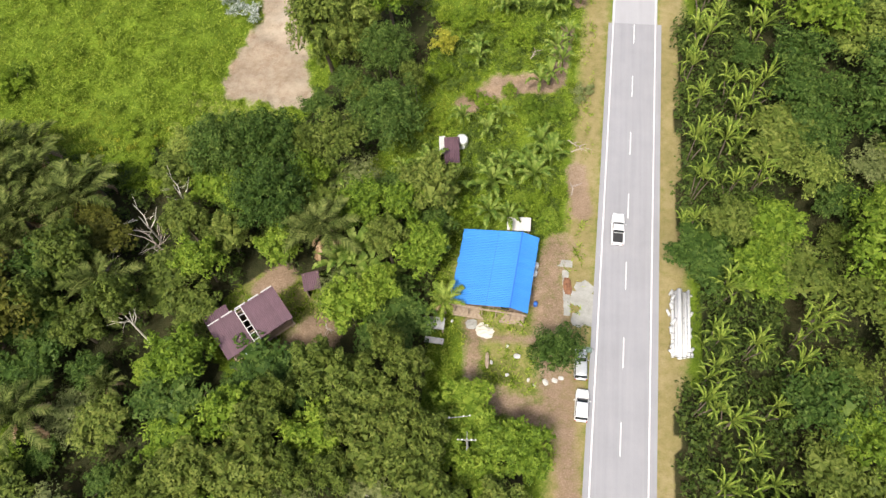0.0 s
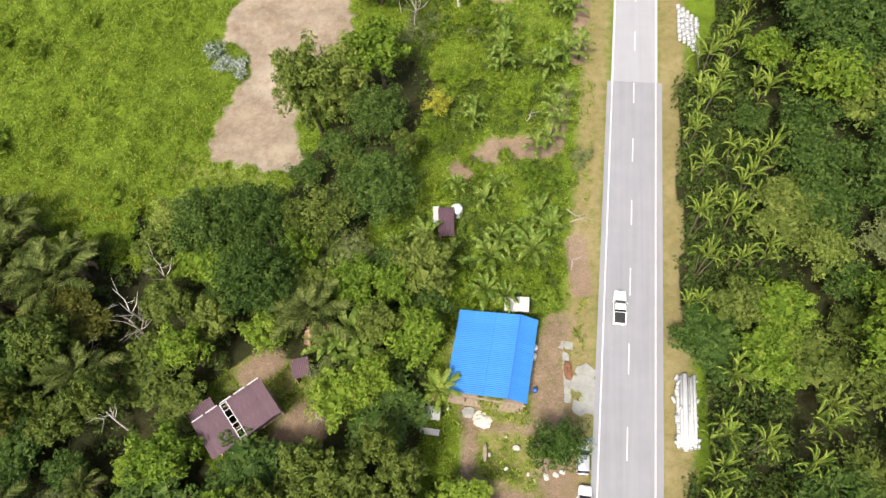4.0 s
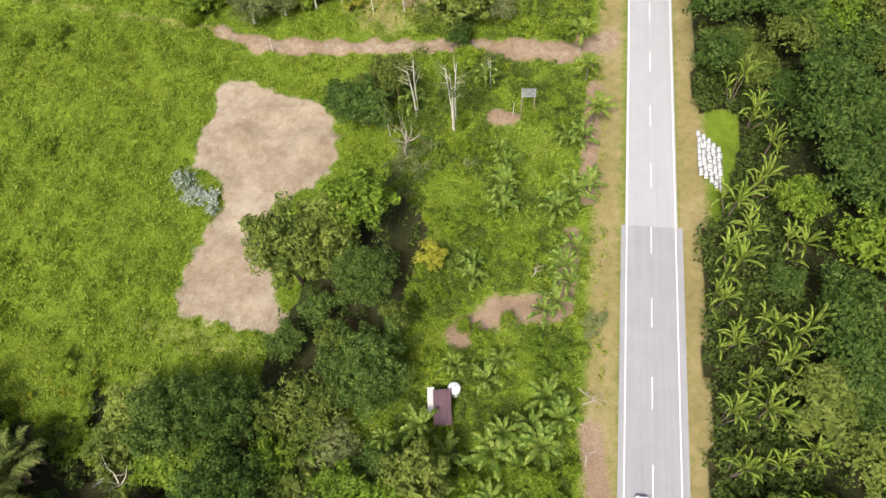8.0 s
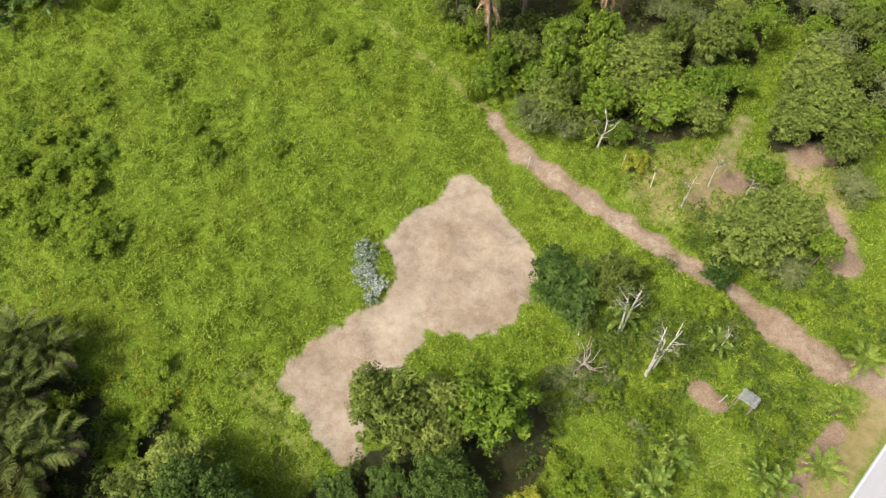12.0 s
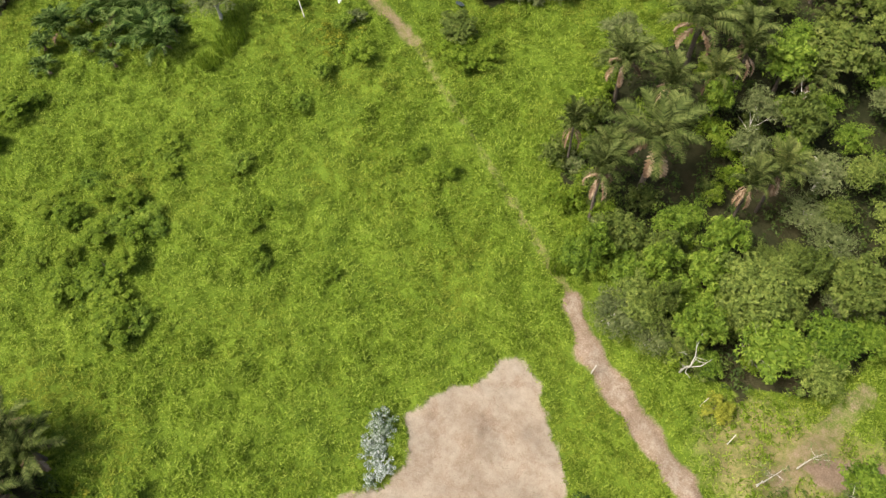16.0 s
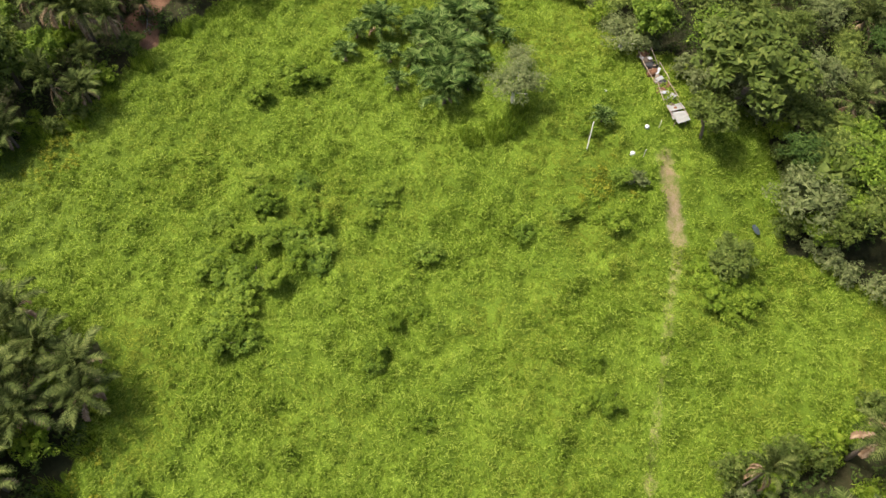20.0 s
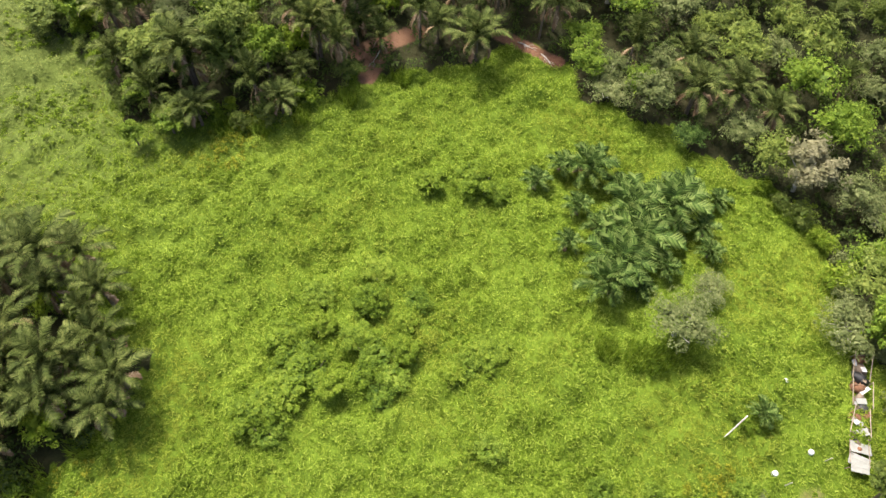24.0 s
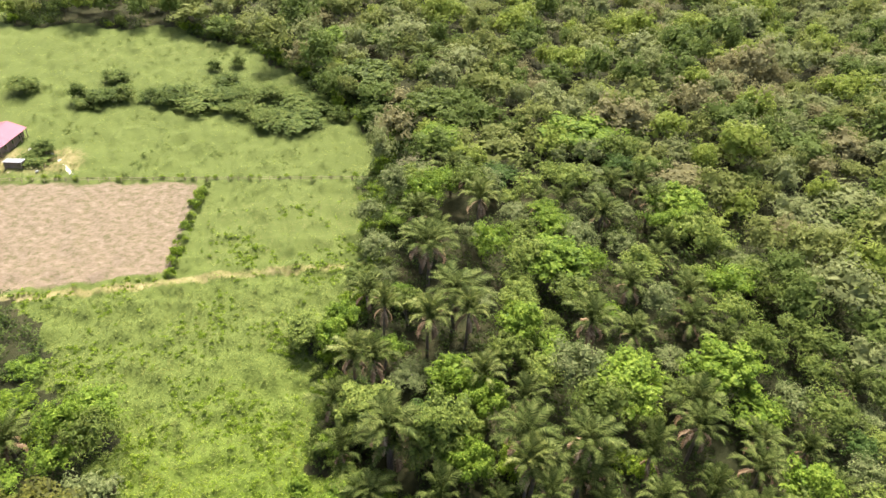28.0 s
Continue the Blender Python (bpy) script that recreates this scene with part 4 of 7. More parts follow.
PALM_SPOTS = [(-72.8, 51.6, 6.3, 8.4), (-64.7, 47.3, 5.7, 8.4), (-71.9, 43.8, 4.4, 8.4), (-51.6, 21.7, 2.3, 8.4), (-74.1, 39.1, 6.3, 8.4), (-82.2, 49.5, 4.4, 8.4), (-83.7, 33.1, 5.8, 8.4), (-75.6, 48.1, 4.6, 8.4), (-121.2, 19.3, 5.3, 9.6), (-140.9, 29.4, 4.8, 9.6), (-151.3, 30.4, 4.9, 9.6), (-160.1, 30.8, 4.9, 9.6), (-165.1, 39.7, 4.8, 9.6), (-177.9, 71.2, 4.9, 9.6), (-125.8, 30.5, 4.2, 9.6), (-169.4, 45.4, 4.3, 9.6), (-78.3, 30.7, 4.9, 7.3), (-81.4, 38.6, 4.6, 7.3), (-68.5, 47.5, 4.5, 7.3), (-80.4, 55.8, 4.5, 7.3)]
PALM_EDGE_SPOTS = [(-149.5, 36.2, 4.2, 6.0), (-127.4, 34.4, 3.6, 5.0), (-113.4, 17.8, 4.2, 7.5), (-158.8, 41.6, 4.4, 6.0), (-168.5, 43.3, 4.4, 6.5), (-176.5, 55.2, 4.8, 8.0), (-134.5, 32.0, 3.8, 5.5), (-148.0, 31.5, 4.2, 6.5), (-184.5, 53.0, 5.0, 9.0), (-172.0, 24.0, 5.0, 9.6), (-116.5, 26.0, 3.8, 5.5), (-113.8, 8.0, 4.0, 7.0), (-176.9, 85.1, 5.0, 8.0), (-181.7, 90.2, 4.6, 8.0), (-183.3, 79.7, 4.5, 8.0), (-87.7, 37.0, 4.4, 7.3), (-76.7, 57.3, 4.4, 6.5)]
PALM_SPOTS_2 = [(-71.6, 40.0, 3.9, 7.3), (-86.3, 43.8, 3.9, 7.3), (-78.2, 50.0, 3.8, 7.3), (-64.0, 51.2, 3.8, 7.3), (-83.1, 45.8, 3.3, 7.3), (-165.9, -129.4, 7.8, 8.4), (-139.5, -39.5, 4.8, 8.4), (-142.5, -32.9, 4.9, 8.4), (-153.5, -58.3, 5.3, 8.4)]
COCO_SPOTS = [(-9.9, 38.1, 3.6, 6.2), (6.9, 112.7, 3.9, 7.9), (5.5, 121.1, 3.2, 7.9), (4.5, 128.4, 3.7, 7.9)]
YARD_SPOTS = [(5.5, 32.5, 3.9, 7.6)]
BANANA_SPOTS = [(1.2, 66.4, 3.7, 5.2), (3.0, 63.4, 3.5, 5.0), (-0.7, 62.7, 3.3, 4.6), (-23.3, 45.0, 4.4, 4.1), (-28.8, 55.3, 3.2, 4.1), (-21.2, 42.5, 3.5, 4.1), (-25.3, 43.0, 3.2, 4.1), (3.8, 97.2, 2.7, 4.1), (1.4, 94.7, 2.3, 4.1), (6.2, 98.4, 2.3, 4.1), (2.9, 85.1, 2.5, 4.1), (4.4, 87.9, 2.2, 4.1), (1.9, 79.8, 2.3, 4.1), (0.4, 78.1, 2.1, 4.1), (3.7, 82.5, 2.2, 4.1), (-9.9, 82.5, 2.0, 4.1), (-10.1, 85.1, 1.8, 4.1), (-14.8, 61.3, 2.6, 4.1), (-10.9, 69.2, 1.8, 4.1), (-5.1, 70.4, 1.9, 4.1), (-6.8, 68.0, 2.1, 4.1), (-5.3, 58.7, 2.8, 4.1), (-4.1, 60.9, 2.4, 4.1), (-18.8, 58.8, 1.7, 4.1), (-24.9, 54.1, 1.7, 4.1), (-28.4, 57.3, 2.6, 4.1)]
BANANA_SPOTS_2 = [(-14.7, 57.4, 1.1, 4.1), (-6.2, 97.6, 2.4, 4.1), (-6.4, 94.2, 2.3, 4.1), (4.8, 107.6, 2.3, 4.1), (-5.3, 53.0, 2.6, 4.1), (0.8, 60.0, 3.0, 4.1), (-2.5, 52.3, 2.1, 4.1), (-10.9, 58.0, 2.3, 4.1), (-6.6, 95.8, 2.1, 4.1), (-6.4, 101.8, 2.2, 4.1), (2.7, 107.5, 2.1, 4.1), (-10.8, 119.0, 2.0, 4.1), (-7.5, 103.4, 1.7, 4.1), (-22.3, 114.2, 2.1, 4.1)]
ROSETTE_SPOTS = [(34.4, 90.0, 3.6, 7.9), (27.8, 92.0, 3.4, 7.9), (25.4, 86.4, 3.6, 7.9), (24.5, 75.4, 3.0, 7.9), (30.8, 72.8, 3.2, 7.9), (29.2, 77.5, 3.0, 7.9), (27.7, 66.4, 3.0, 7.9), (23.0, 65.5, 3.2, 7.9), (23.4, 58.8, 3.0, 7.9), (32.2, 61.5, 2.9, 7.9), (26.7, 43.3, 2.8, 7.9), (29.3, 35.3, 3.0, 7.9), (35.6, 37.3, 2.9, 7.9), (22.9, 27.2, 2.6, 7.9), (26.3, 25.8, 2.6, 7.9), (30.0, 18.5, 2.8, 7.9), (33.8, 32.5, 2.8, 7.9), (38.0, 40.6, 2.8, 7.9), (24.4, 31.6, 2.5, 7.9)]
ROSETTE_SPOTS_2 = [(28.2, 117.3, 3.4, 7.9), (30.2, 112.0, 3.3, 7.9), (26.2, 96.0, 3.2, 7.9), (30.2, 99.2, 3.0, 7.9), (33.4, 77.2, 2.6, 7.9), (39.2, 135.4, 3.2, 7.9), (31.8, 106.2, 3.0, 7.9), (25.0, 17.8, 2.4, 7.9), (23.2, 80.8, 2.6, 7.0), (26.0, 70.2, 2.5, 7.2), (28.6, 60.2, 2.4, 7.0), (25.2, 36.2, 2.4, 7.0), (31.6, 27.8, 2.5, 7.4), (28.3, 22.0, 2.4, 7.2), (22.6, 53.0, 2.4, 7.0)]
LIMESHRUB_SPOTS = [(3.2, 52.8, 2.1, 3.4), (-8.6, 54.5, 2.5, 3.4), (1.7, 56.0, 2.0, 3.4), (-10.3, 52.6, 2.1, 3.4), (-1.5, 49.7, 1.3, 3.4), (4.4, 57.7, 1.8, 3.4), (-6.8, 51.0, 1.6, 3.4), (-3.1, 88.1, 2.9, 3.4), (-13.6, 90.8, 2.5, 3.4), (-10.4, 92.9, 2.3, 3.4), (-0.5, 74.2, 2.3, 3.4), (3.3, 72.9, 2.2, 3.4), (-8.0, 74.4, 2.0, 3.4), (-4.4, 77.1, 1.8, 3.4), (-14.5, 69.9, 2.3, 3.4), (-10.5, 54.2, 2.1, 3.4), (-1.0, 55.8, 2.5, 3.4), (0.4, 70.3, 1.9, 3.4), (5.5, 73.1, 1.9, 3.4), (-9.1, 87.3, 1.9, 3.4), (-10.5, 75.9, 1.8, 3.4), (-4.9, 83.9, 1.7, 3.4), (2.0, 89.9, 1.9, 3.4)]
LIMESHRUB_SPOTS_2 = [(-17.1, 92.6, 2.2, 3.4), (-12.6, 93.1, 2.7, 3.4), (-7.0, 92.4, 2.4, 3.4), (-15.6, 93.5, 2.2, 3.4), (-14.3, 124.9, 2.8, 3.4), (-16.2, 122.1, 2.4, 3.4), (0.9, 115.2, 2.2, 3.4), (0.9, 119.5, 2.1, 3.4), (2.3, 111.3, 1.9, 3.4), (-12.8, 105.3, 2.0, 3.4), (-14.2, 110.7, 1.9, 3.4), (-2.9, 111.8, 1.6, 3.4), (-11.6, 83.6, 2.1, 3.4), (-15.2, 80.4, 2.1, 3.4), (-4.8, 132.9, 2.9, 3.4), (1.3, 131.0, 2.3, 3.4), (-0.3, 102.1, 1.7, 3.4), (-112.3, 87.6, 3.0, 2.9), (-103.3, 82.3, 2.9, 2.9), (-113.6, 77.3, 2.9, 2.9), (-107.9, 98.4, 3.0, 2.9)]
LIMESHRUB_SPOTS_3 = [(-91.2, 93.9, 2.8, 2.9), (-82.6, 102.6, 1.9, 2.9), (-16.9, 104.0, 2.0, 3.4), (-14.6, 105.9, 2.0, 3.4), (-4.6, 101.2, 2.2, 3.4), (-9.6, 104.9, 1.8, 3.4), (-66.7, 65.7, 2.5, 1.5), (-61.9, 63.0, 2.4, 1.5), (-61.3, 59.8, 2.1, 1.5), (-63.1, 66.8, 2.0, 1.5), (-57.1, 60.4, 1.9, 1.5), (-71.1, 138.8, 2.5, 2.9), (-62.5, 138.0, 2.5, 2.9), (-95.1, 124.1, 2.7, 2.9), (-89.3, 123.9, 2.3, 2.9), (-89.1, 93.9, 2.1, 2.9), (-98.2, 98.6, 2.2, 2.9), (-106.5, 96.3, 2.3, 2.9), (-117.9, 125.7, 2.9, 2.9), (-118.6, 119.6, 2.5, 2.9), (-107.0, 77.5, 3.4, 2.9), (-106.0, 81.8, 3.2, 2.9), (-104.0, 78.8, 2.4, 2.9)]
LIMESHRUB_SPOTS_4 = [(-89.3, 74.8, 3.0, 2.9), (-117.0, 76.3, 2.7, 2.9), (-114.5, 88.2, 3.0, 2.9), (-95.9, 94.9, 2.4, 2.9), (-113.6, 112.2, 2.4, 2.9), (-117.2, 117.7, 2.2, 2.9), (-124.8, 125.5, 2.6, 2.9), (-60.5, 55.4, 3.7, 2.9), (-56.9, 54.4, 2.6, 2.9), (-132.5, 121.1, 2.8, 2.9), (-62.8, -15.5, 4.6, 2.9), (-67.0, 0.7, 4.1, 2.9), (-62.3, -7.6, 4.3, 2.9), (-91.2, -63.9, 1.9, 2.9), (-89.4, -54.7, 1.8, 2.9), (-87.7, -46.2, 1.7, 2.9), (-86.7, -38.4, 1.6, 2.9), (-93.2, -68.6, 1.9, 2.9)]
YELLOW_SPOTS = [(-16.2, 85.7, 2.6, 5.0), (-37.4, 138.8, 3.8, 5.2), (-46.8, 142.5, 3.4, 6.7)]
GOLD_SPOTS = [(-31.4, 85.6, 5.6, 15.3), (-35.3, 82.1, 3.9, 15.3), (-15.9, 134.8, 4.8, 7.3), (-13.2, 141.0, 3.6, 7.3), (-24.2, 169.5, 4.2, 7.3), (-47.2, 152.3, 4.5, 8.4), (-20.5, 163.2, 5.6, 7.3)]
GREYSHRUB_SPOTS = [(-124.8, 128.1, 2.3, 2.2), (7.1, 77.6, 2.9, 2.1), (-22.3, 104.7, 3.6, 2.1), (-24.6, 101.4, 2.7, 2.1), (-18.9, 106.9, 2.7, 2.1), (-12.3, 103.7, 2.5, 2.1), (-19.9, 102.0, 2.6, 2.1), (-23.2, 102.7, 2.4, 2.1), (-21.8, 98.2, 2.2, 2.1), (-26.7, 116.9, 2.2, 2.1)]
BLUEBUSH_SPOTS = [(-58.9, 98.8, 2.3, 1.9), (-56.9, 97.8, 2.4, 2.1), (-55.6, 95.7, 2.4, 2.0), (-53.7, 96.2, 2.1, 1.8), (-53.0, 94.2, 1.8, 1.7), (-57.7, 96.3, 1.9, 1.7)]
GREY_SPOTS = [(-55.6, 134.9, 4.3, 6.6), (-145.3, 106.9, 2.8, 5.6), (-173.5, 70.4, 3.8, 5.5), (-50.2, 137.5, 2.8, 7.3), (-9.2, 135.2, 3.4, 7.3), (-39.7, 164.6, 3.9, 7.3), (-9.3, 153.8, 3.8, 7.3), (-40.8, 149.9, 2.5, 5.0), (-54.3, 171.0, 3.7, 7.3), (-47.9, 169.2, 4.2, 13.0), (-58.1, 177.2, 4.9, 13.0), (-136.4, 107.1, 5.1, 13.0), (-178.1, 120.4, 5.1, 9.6), (-152.8, 124.0, 4.5, 9.6), (-170.3, 72.5, 4.8, 7.3), (-190.0, 58.1, 4.9, 10.8), (-175.1, -35.5, 6.2, 10.8), (-207.0, -11.3, 8.5, 10.8), (-236.6, -26.3, 8.2, 10.8)]
TALLPALM_SPOTS = [(-87.7, 158.7, 6.6, 13.6), (-86.7, 172.8, 6.6, 13.6), (-72.1, 152.7, 7.1, 13.6), (-75.4, 146.8, 5.3, 13.6), (-78.3, 169.8, 5.0, 13.6), (-71.0, 141.8, 3.9, 13.6), (-59.5, 166.4, 5.3, 13.6), (-80.2, 162.1, 5.1, 13.6), (-79.3, 176.8, 4.4, 13.6), (-60.1, 161.7, 4.0, 13.6), (-81.1, 144.3, 3.3, 13.6), (-133.1, -4.0, 5.9, 11.9), (-140.6, -4.0, 5.8, 11.9), (-121.2, 3.6, 5.3, 11.9), (-120.7, 19.3, 5.3, 11.9), (-162.8, 2.4, 6.5, 11.9), (-154.7, -40.2, 6.4, 11.9), (-139.7, -38.4, 6.0, 11.9), (-149.1, 29.2, 5.1, 11.9), (-139.6, 30.1, 4.8, 11.9), (-168.7, 29.4, 5.4, 11.9), (-125.8, -8.7, 4.2, 11.9), (-143.5, 17.6, 4.6, 11.9)]
TALLPALM_SPOTS_2 = [(-138.4, -23.8, 5.8, 11.9), (-138.1, -28.6, 7.1, 11.3), (-139.7, -9.3, 6.6, 11.3), (-118.2, 2.2, 5.6, 11.3), (-140.8, 25.3, 5.6, 11.3), (-138.4, 11.2, 5.0, 11.3), (-156.1, 39.7, 4.4, 11.3), (-168.8, 47.3, 4.4, 11.3), (-172.9, 54.7, 4.2, 11.3), (-140.8, 34.9, 4.0, 11.3)]
SHRUB_SPOTS = [(-112.0, 71.0, 2.5, 3.2), (-110.0, 80.0, 2.2, 2.8), (-108.0, 64.5, 2.4, 2.8), (-118.3, 89.3, 2.8, 3.2), (-116.9, 68.1, 2.8, 3.2), (-89.7, 126.8, 2.4, 2.8), (-106.9, 73.8, 3.0, 3.8), (-98.5, 71.8, 4.7, 5.9), (-89.4, 71.6, 3.9, 5.9), (-99.5, 66.9, 3.6, 5.9), (-104.9, 68.6, 2.5, 5.9), (-93.7, 71.9, 3.5, 5.9), (-99.2, 76.3, 2.5, 5.9), (-108.4, 143.3, 4.2, 5.7), (-138.6, 68.6, 4.0, 6.6), (-134.2, 62.8, 2.9, 5.4), (-139.5, 72.0, 2.4, 4.0), (-110.6, 141.5, 4.4, 6.7)]
SAGO_SPOTS = [(-133.9, 121.8, 2.2, 3.0), (-145.8, 75.5, 4.2, 5.6), (-150.9, 76.8, 4.2, 5.6), (-152.9, 80.6, 4.8, 5.6), (-146.0, 83.6, 4.1, 5.6), (-144.8, 88.5, 4.4, 5.6), (-150.3, 90.6, 4.2, 5.6), (-146.7, 94.6, 4.5, 5.6), (-160.9, 94.1, 5.0, 5.6), (-154.3, 94.8, 4.3, 5.6), (-155.2, 100.3, 4.4, 5.6), (-162.4, 99.2, 4.2, 5.6), (-139.7, 99.2, 3.9, 5.6), (-144.6, 100.4, 3.8, 5.6), (-140.9, 94.7, 3.9, 5.6), (-139.1, 86.7, 3.6, 5.6), (-153.7, 86.2, 4.2, 5.6), (-151.9, 103.7, 3.6, 5.6), (-136.1, 95.5, 3.1, 5.6)]
PALE_SPOTS = [(-175.0, 107.2, 5.5, 10.8), (-148.8, -69.0, 3.8, 3.8)]
MOUNT_SPOTS = [(-71.3, 26.6, 10.0, 14.2), (-61.0, 40.8, 2.7, 7.3)]
HEDGE_SPOTS = [(-43.5, -136.4, 5.0, 3.8), (-59.5, -127.9, 2.7, 3.8), (-65.8, -125.0, 1.8, 3.8), (-72.3, -126.8, 3.4, 3.8), (-79.1, -124.5, 3.0, 3.8), (-86.1, -123.1, 4.4, 3.8), (-95.4, -118.1, 4.3, 3.8), (-102.4, -131.0, 1.6, 3.8), (-105.9, -111.1, 4.8, 3.8), (-111.8, -102.7, 4.8, 3.8), (-118.3, -103.9, 4.6, 3.8), (-115.4, -119.8, 4.8, 3.8), (-123.8, -113.3, 4.2, 3.8), (-128.9, -109.0, 3.0, 3.8), (-98.1, -144.3, 1.5, 3.8), (-105.5, -146.1, 2.2, 3.8), (-68.4, -140.8, 1.4, 3.8), (-107.1, -121.9, 4.6, 3.8), (-89.8, -125.8, 2.7, 3.8), (-100.8, -120.0, 3.0, 3.8), (-83.2, -121.6, 2.0, 3.8), (-132.3, -103.1, 1.7, 3.8), (-62.6, -123.2, 1.5, 3.8)]
HEDGE_SPOTS_2 = [(-54.5, -97.4, 1.8, 2.7), (-52.8, -93.1, 1.2, 2.7)]
SPOTS = {"round": ROUND_SPOTS, "olive": OLIVE_SPOTS + OLIVE_SPOTS_2 + OLIVE_SPOTS_3, "lime": LIME_SPOTS + LIME_SPOTS_2, "palm": PALM_SPOTS + PALM_EDGE_SPOTS + PALM_SPOTS_2, "coco": COCO_SPOTS, "yard": YARD_SPOTS, "banana": BANANA_SPOTS + BANANA_SPOTS_2, "rosette": ROSETTE_SPOTS + ROSETTE_SPOTS_2, "limeshrub": LIMESHRUB_SPOTS + LIMESHRUB_SPOTS_2 + LIMESHRUB_SPOTS_3 + LIMESHRUB_SPOTS_4, "yellow": YELLOW_SPOTS, "gold": GOLD_SPOTS, "greyshrub": GREYSHRUB_SPOTS, "bluebush": BLUEBUSH_SPOTS, "grey": GREY_SPOTS, "tallpalm": TALLPALM_SPOTS + TALLPALM_SPOTS_2, "shrub": SHRUB_SPOTS, "sago": SAGO_SPOTS, "pale": PALE_SPOTS, "mount": MOUNT_SPOTS, "hedge": HEDGE_SPOTS + HEDGE_SPOTS_2}
plant_all()


def scatter_wood(x0, x1, y0, y1, gap, seed):
    """Spots at least gap apart within the woods and clear of the trees already set."""
    rng = rnd(seed)
    got, cell = [], {}
    taken = np.array(SET_TREES)
    for _ in range(int((x1 - x0) * (y1 - y0) / gap ** 2 * 7)):
        x, y = rng.uniform(x0, x1), rng.uniform(y0, y1)
        if open_land(np.float64(x), np.float64(y)):
            continue
        i, j = int(x // gap), int(y // gap)
        if any((x - a) ** 2 + (y - b) ** 2 < gap * gap for u in (-1, 0, 1) for v in (-1, 0, 1) for a, b in cell.get((i + u, j + v), ())):
            continue
        if np.any(np.hypot(taken[:, 0] - x, taken[:, 1] - y) < 0.65 * taken[:, 2] + 1.2):
            continue
        cell.setdefault((i, j), []).append((x, y))
        got.append((x, y))
    return got


def canopy(name, trees, label, kinds, models, category="forest"):
    """Many crowns joined, each kind with its own leaves."""
    Vs, Fs, Ms, n = [], [], [], 0
    rng = rnd(14)
    for x, y, kind, k, kz in trees:
        V, F = models[int(rng.integers(len(models)))]
        a = rng.uniform(0, 6.283)
        c, s = math.cos(a), math.sin(a)
        Vs.append(np.stack([x + k * (c * V[:, 0] - s * V[:, 1]), y + k * (s * V[:, 0] + c * V[:, 1]), kz * V[:, 2] + float(terrain(np.float64(x), np.float64(y)))], -1))
        Fs.append(F + n)
        Ms.append(np.full(len(F), kinds.index(kind), np.int32))
        n += len(V)
    me = fast_mesh(name, np.concatenate(Vs), np.concatenate(Fs), None)
    for kind in kinds:
        me.materials.append(M[kind])
    me.polygons.foreach_set("material_index", np.concatenate(Ms))
    tagged(new(name, me), label, category, kind="stuff")


def woods():
    rng = rnd(9)
    rest, kept = [], 0
    for area, gap, weights, size in (((24, 66, 2, 61), 4.9, (3.5, 6, 5, 0.5, 0, 1.5), 1.0), ((24, 66, 61, 160), 5.0, (9, 4, 1.2, 0.3, 0, 0.4), 1.05), ((-90, 8, 0, 62), 4.6, (3, 6, 4.5, 1, 1, 1), 0.95), ((-80, 14, 134, 215), 4.9, (0.3, 4, 7, 3, 0.3, 4), 0.82), ((-205, -100, -62, 78), 5.8, (0.5, 3, 4, 4, 5, 4), 1.0), ((-245, -80, 78, 228), 6.2, (1, 4, 3, 4, 2, 4), 1.0)):
        p = np.array(weights) / sum(weights)
        for x, y in scatter_wood(*area, gap, 3):
            if y > np.interp(x, [-245, -230, -181, -82, 14], [95, 112, 190, 230, 230]):
                continue
            kind = ("round", "olive", "lime", "grey", "palm", "gold")[int(rng.choice(6, p=p))]
            k = rng.uniform(0.75, 1.3) * size
            kz = k * rng.uniform(0.5, 1.05)
            close = (22 < x < 36 and 10 < y < 120) or (-62 < x < 6 and 6 < y < 60) or (-150 < x < -100 and -30 < y < 40) or (-60 < x < -15 and 134 < y < 160)
            if kind == "palm":
                sow(PALMS["palm"], x, y, rng.uniform(0.8, 1.1), None, None, rng)
            elif close and kept < 175:
                kept += 1
                sow(TREES[kind], x, y, k, kz, None, rng)
            else:
                rest.append((x, y, kind, k, kz))
    canopy("forest_canopy", rest, "dense mixed tropical forest of many crowns", ("round", "olive", "lime", "grey", "gold"), [crown_arrays(200 + k, 4.4, 3.8, 40, 36, 0.23, 7.6, -0.3, 1.2) for k in range(5)])


woods()


def undergrowth():
    """Low leafy growth that closes the forest floor."""
    rng = rnd(15)
    n = 60000
    x, y = rng.uniform(-225, 62, n), rng.uniform(-45, 215, n)
    ok = ~open_land(x, y) & (y < np.interp(x, [-245, -230, -181, -82, 14], [95, 112, 190, 230, 230]))
    x, y = x[ok][:11000], y[ok][:11000]
    fx, fy = rng.uniform(-190, -20, 26000), rng.uniform(-230, -40, 26000)
    edge = forest_line(fy) - fx
    ok = ~open_land(fx, fy) & (edge < 16) & (fy > -215)
    x, y = np.concatenate([x, fx[ok][:2600]]), np.concatenate([y, fy[ok][:2600]])
    ex, ey = rng.uniform(20.2, 34, 1700), rng.uniform(6, 128, 1700)
    ok = ~open_land(ex, ey)
    x, y = np.concatenate([x, ex[ok]]), np.concatenate([y, ey[ok]])
    c = np.stack([x, y, terrain(x, y) + rng.uniform(0.3, 2.4, len(x))], -1)
    V, F = leaves(rng, c, rng.uniform(0.7, 1.5, len(x)), 18, 0.3, 0.8)
    tagged(new("undergrowth", fast_mesh("undergrowth", V, F, M["under"])), "low leafy undergrowth on the forest floor", "undergrowth", kind="stuff")


undergrowth()


BELT = []


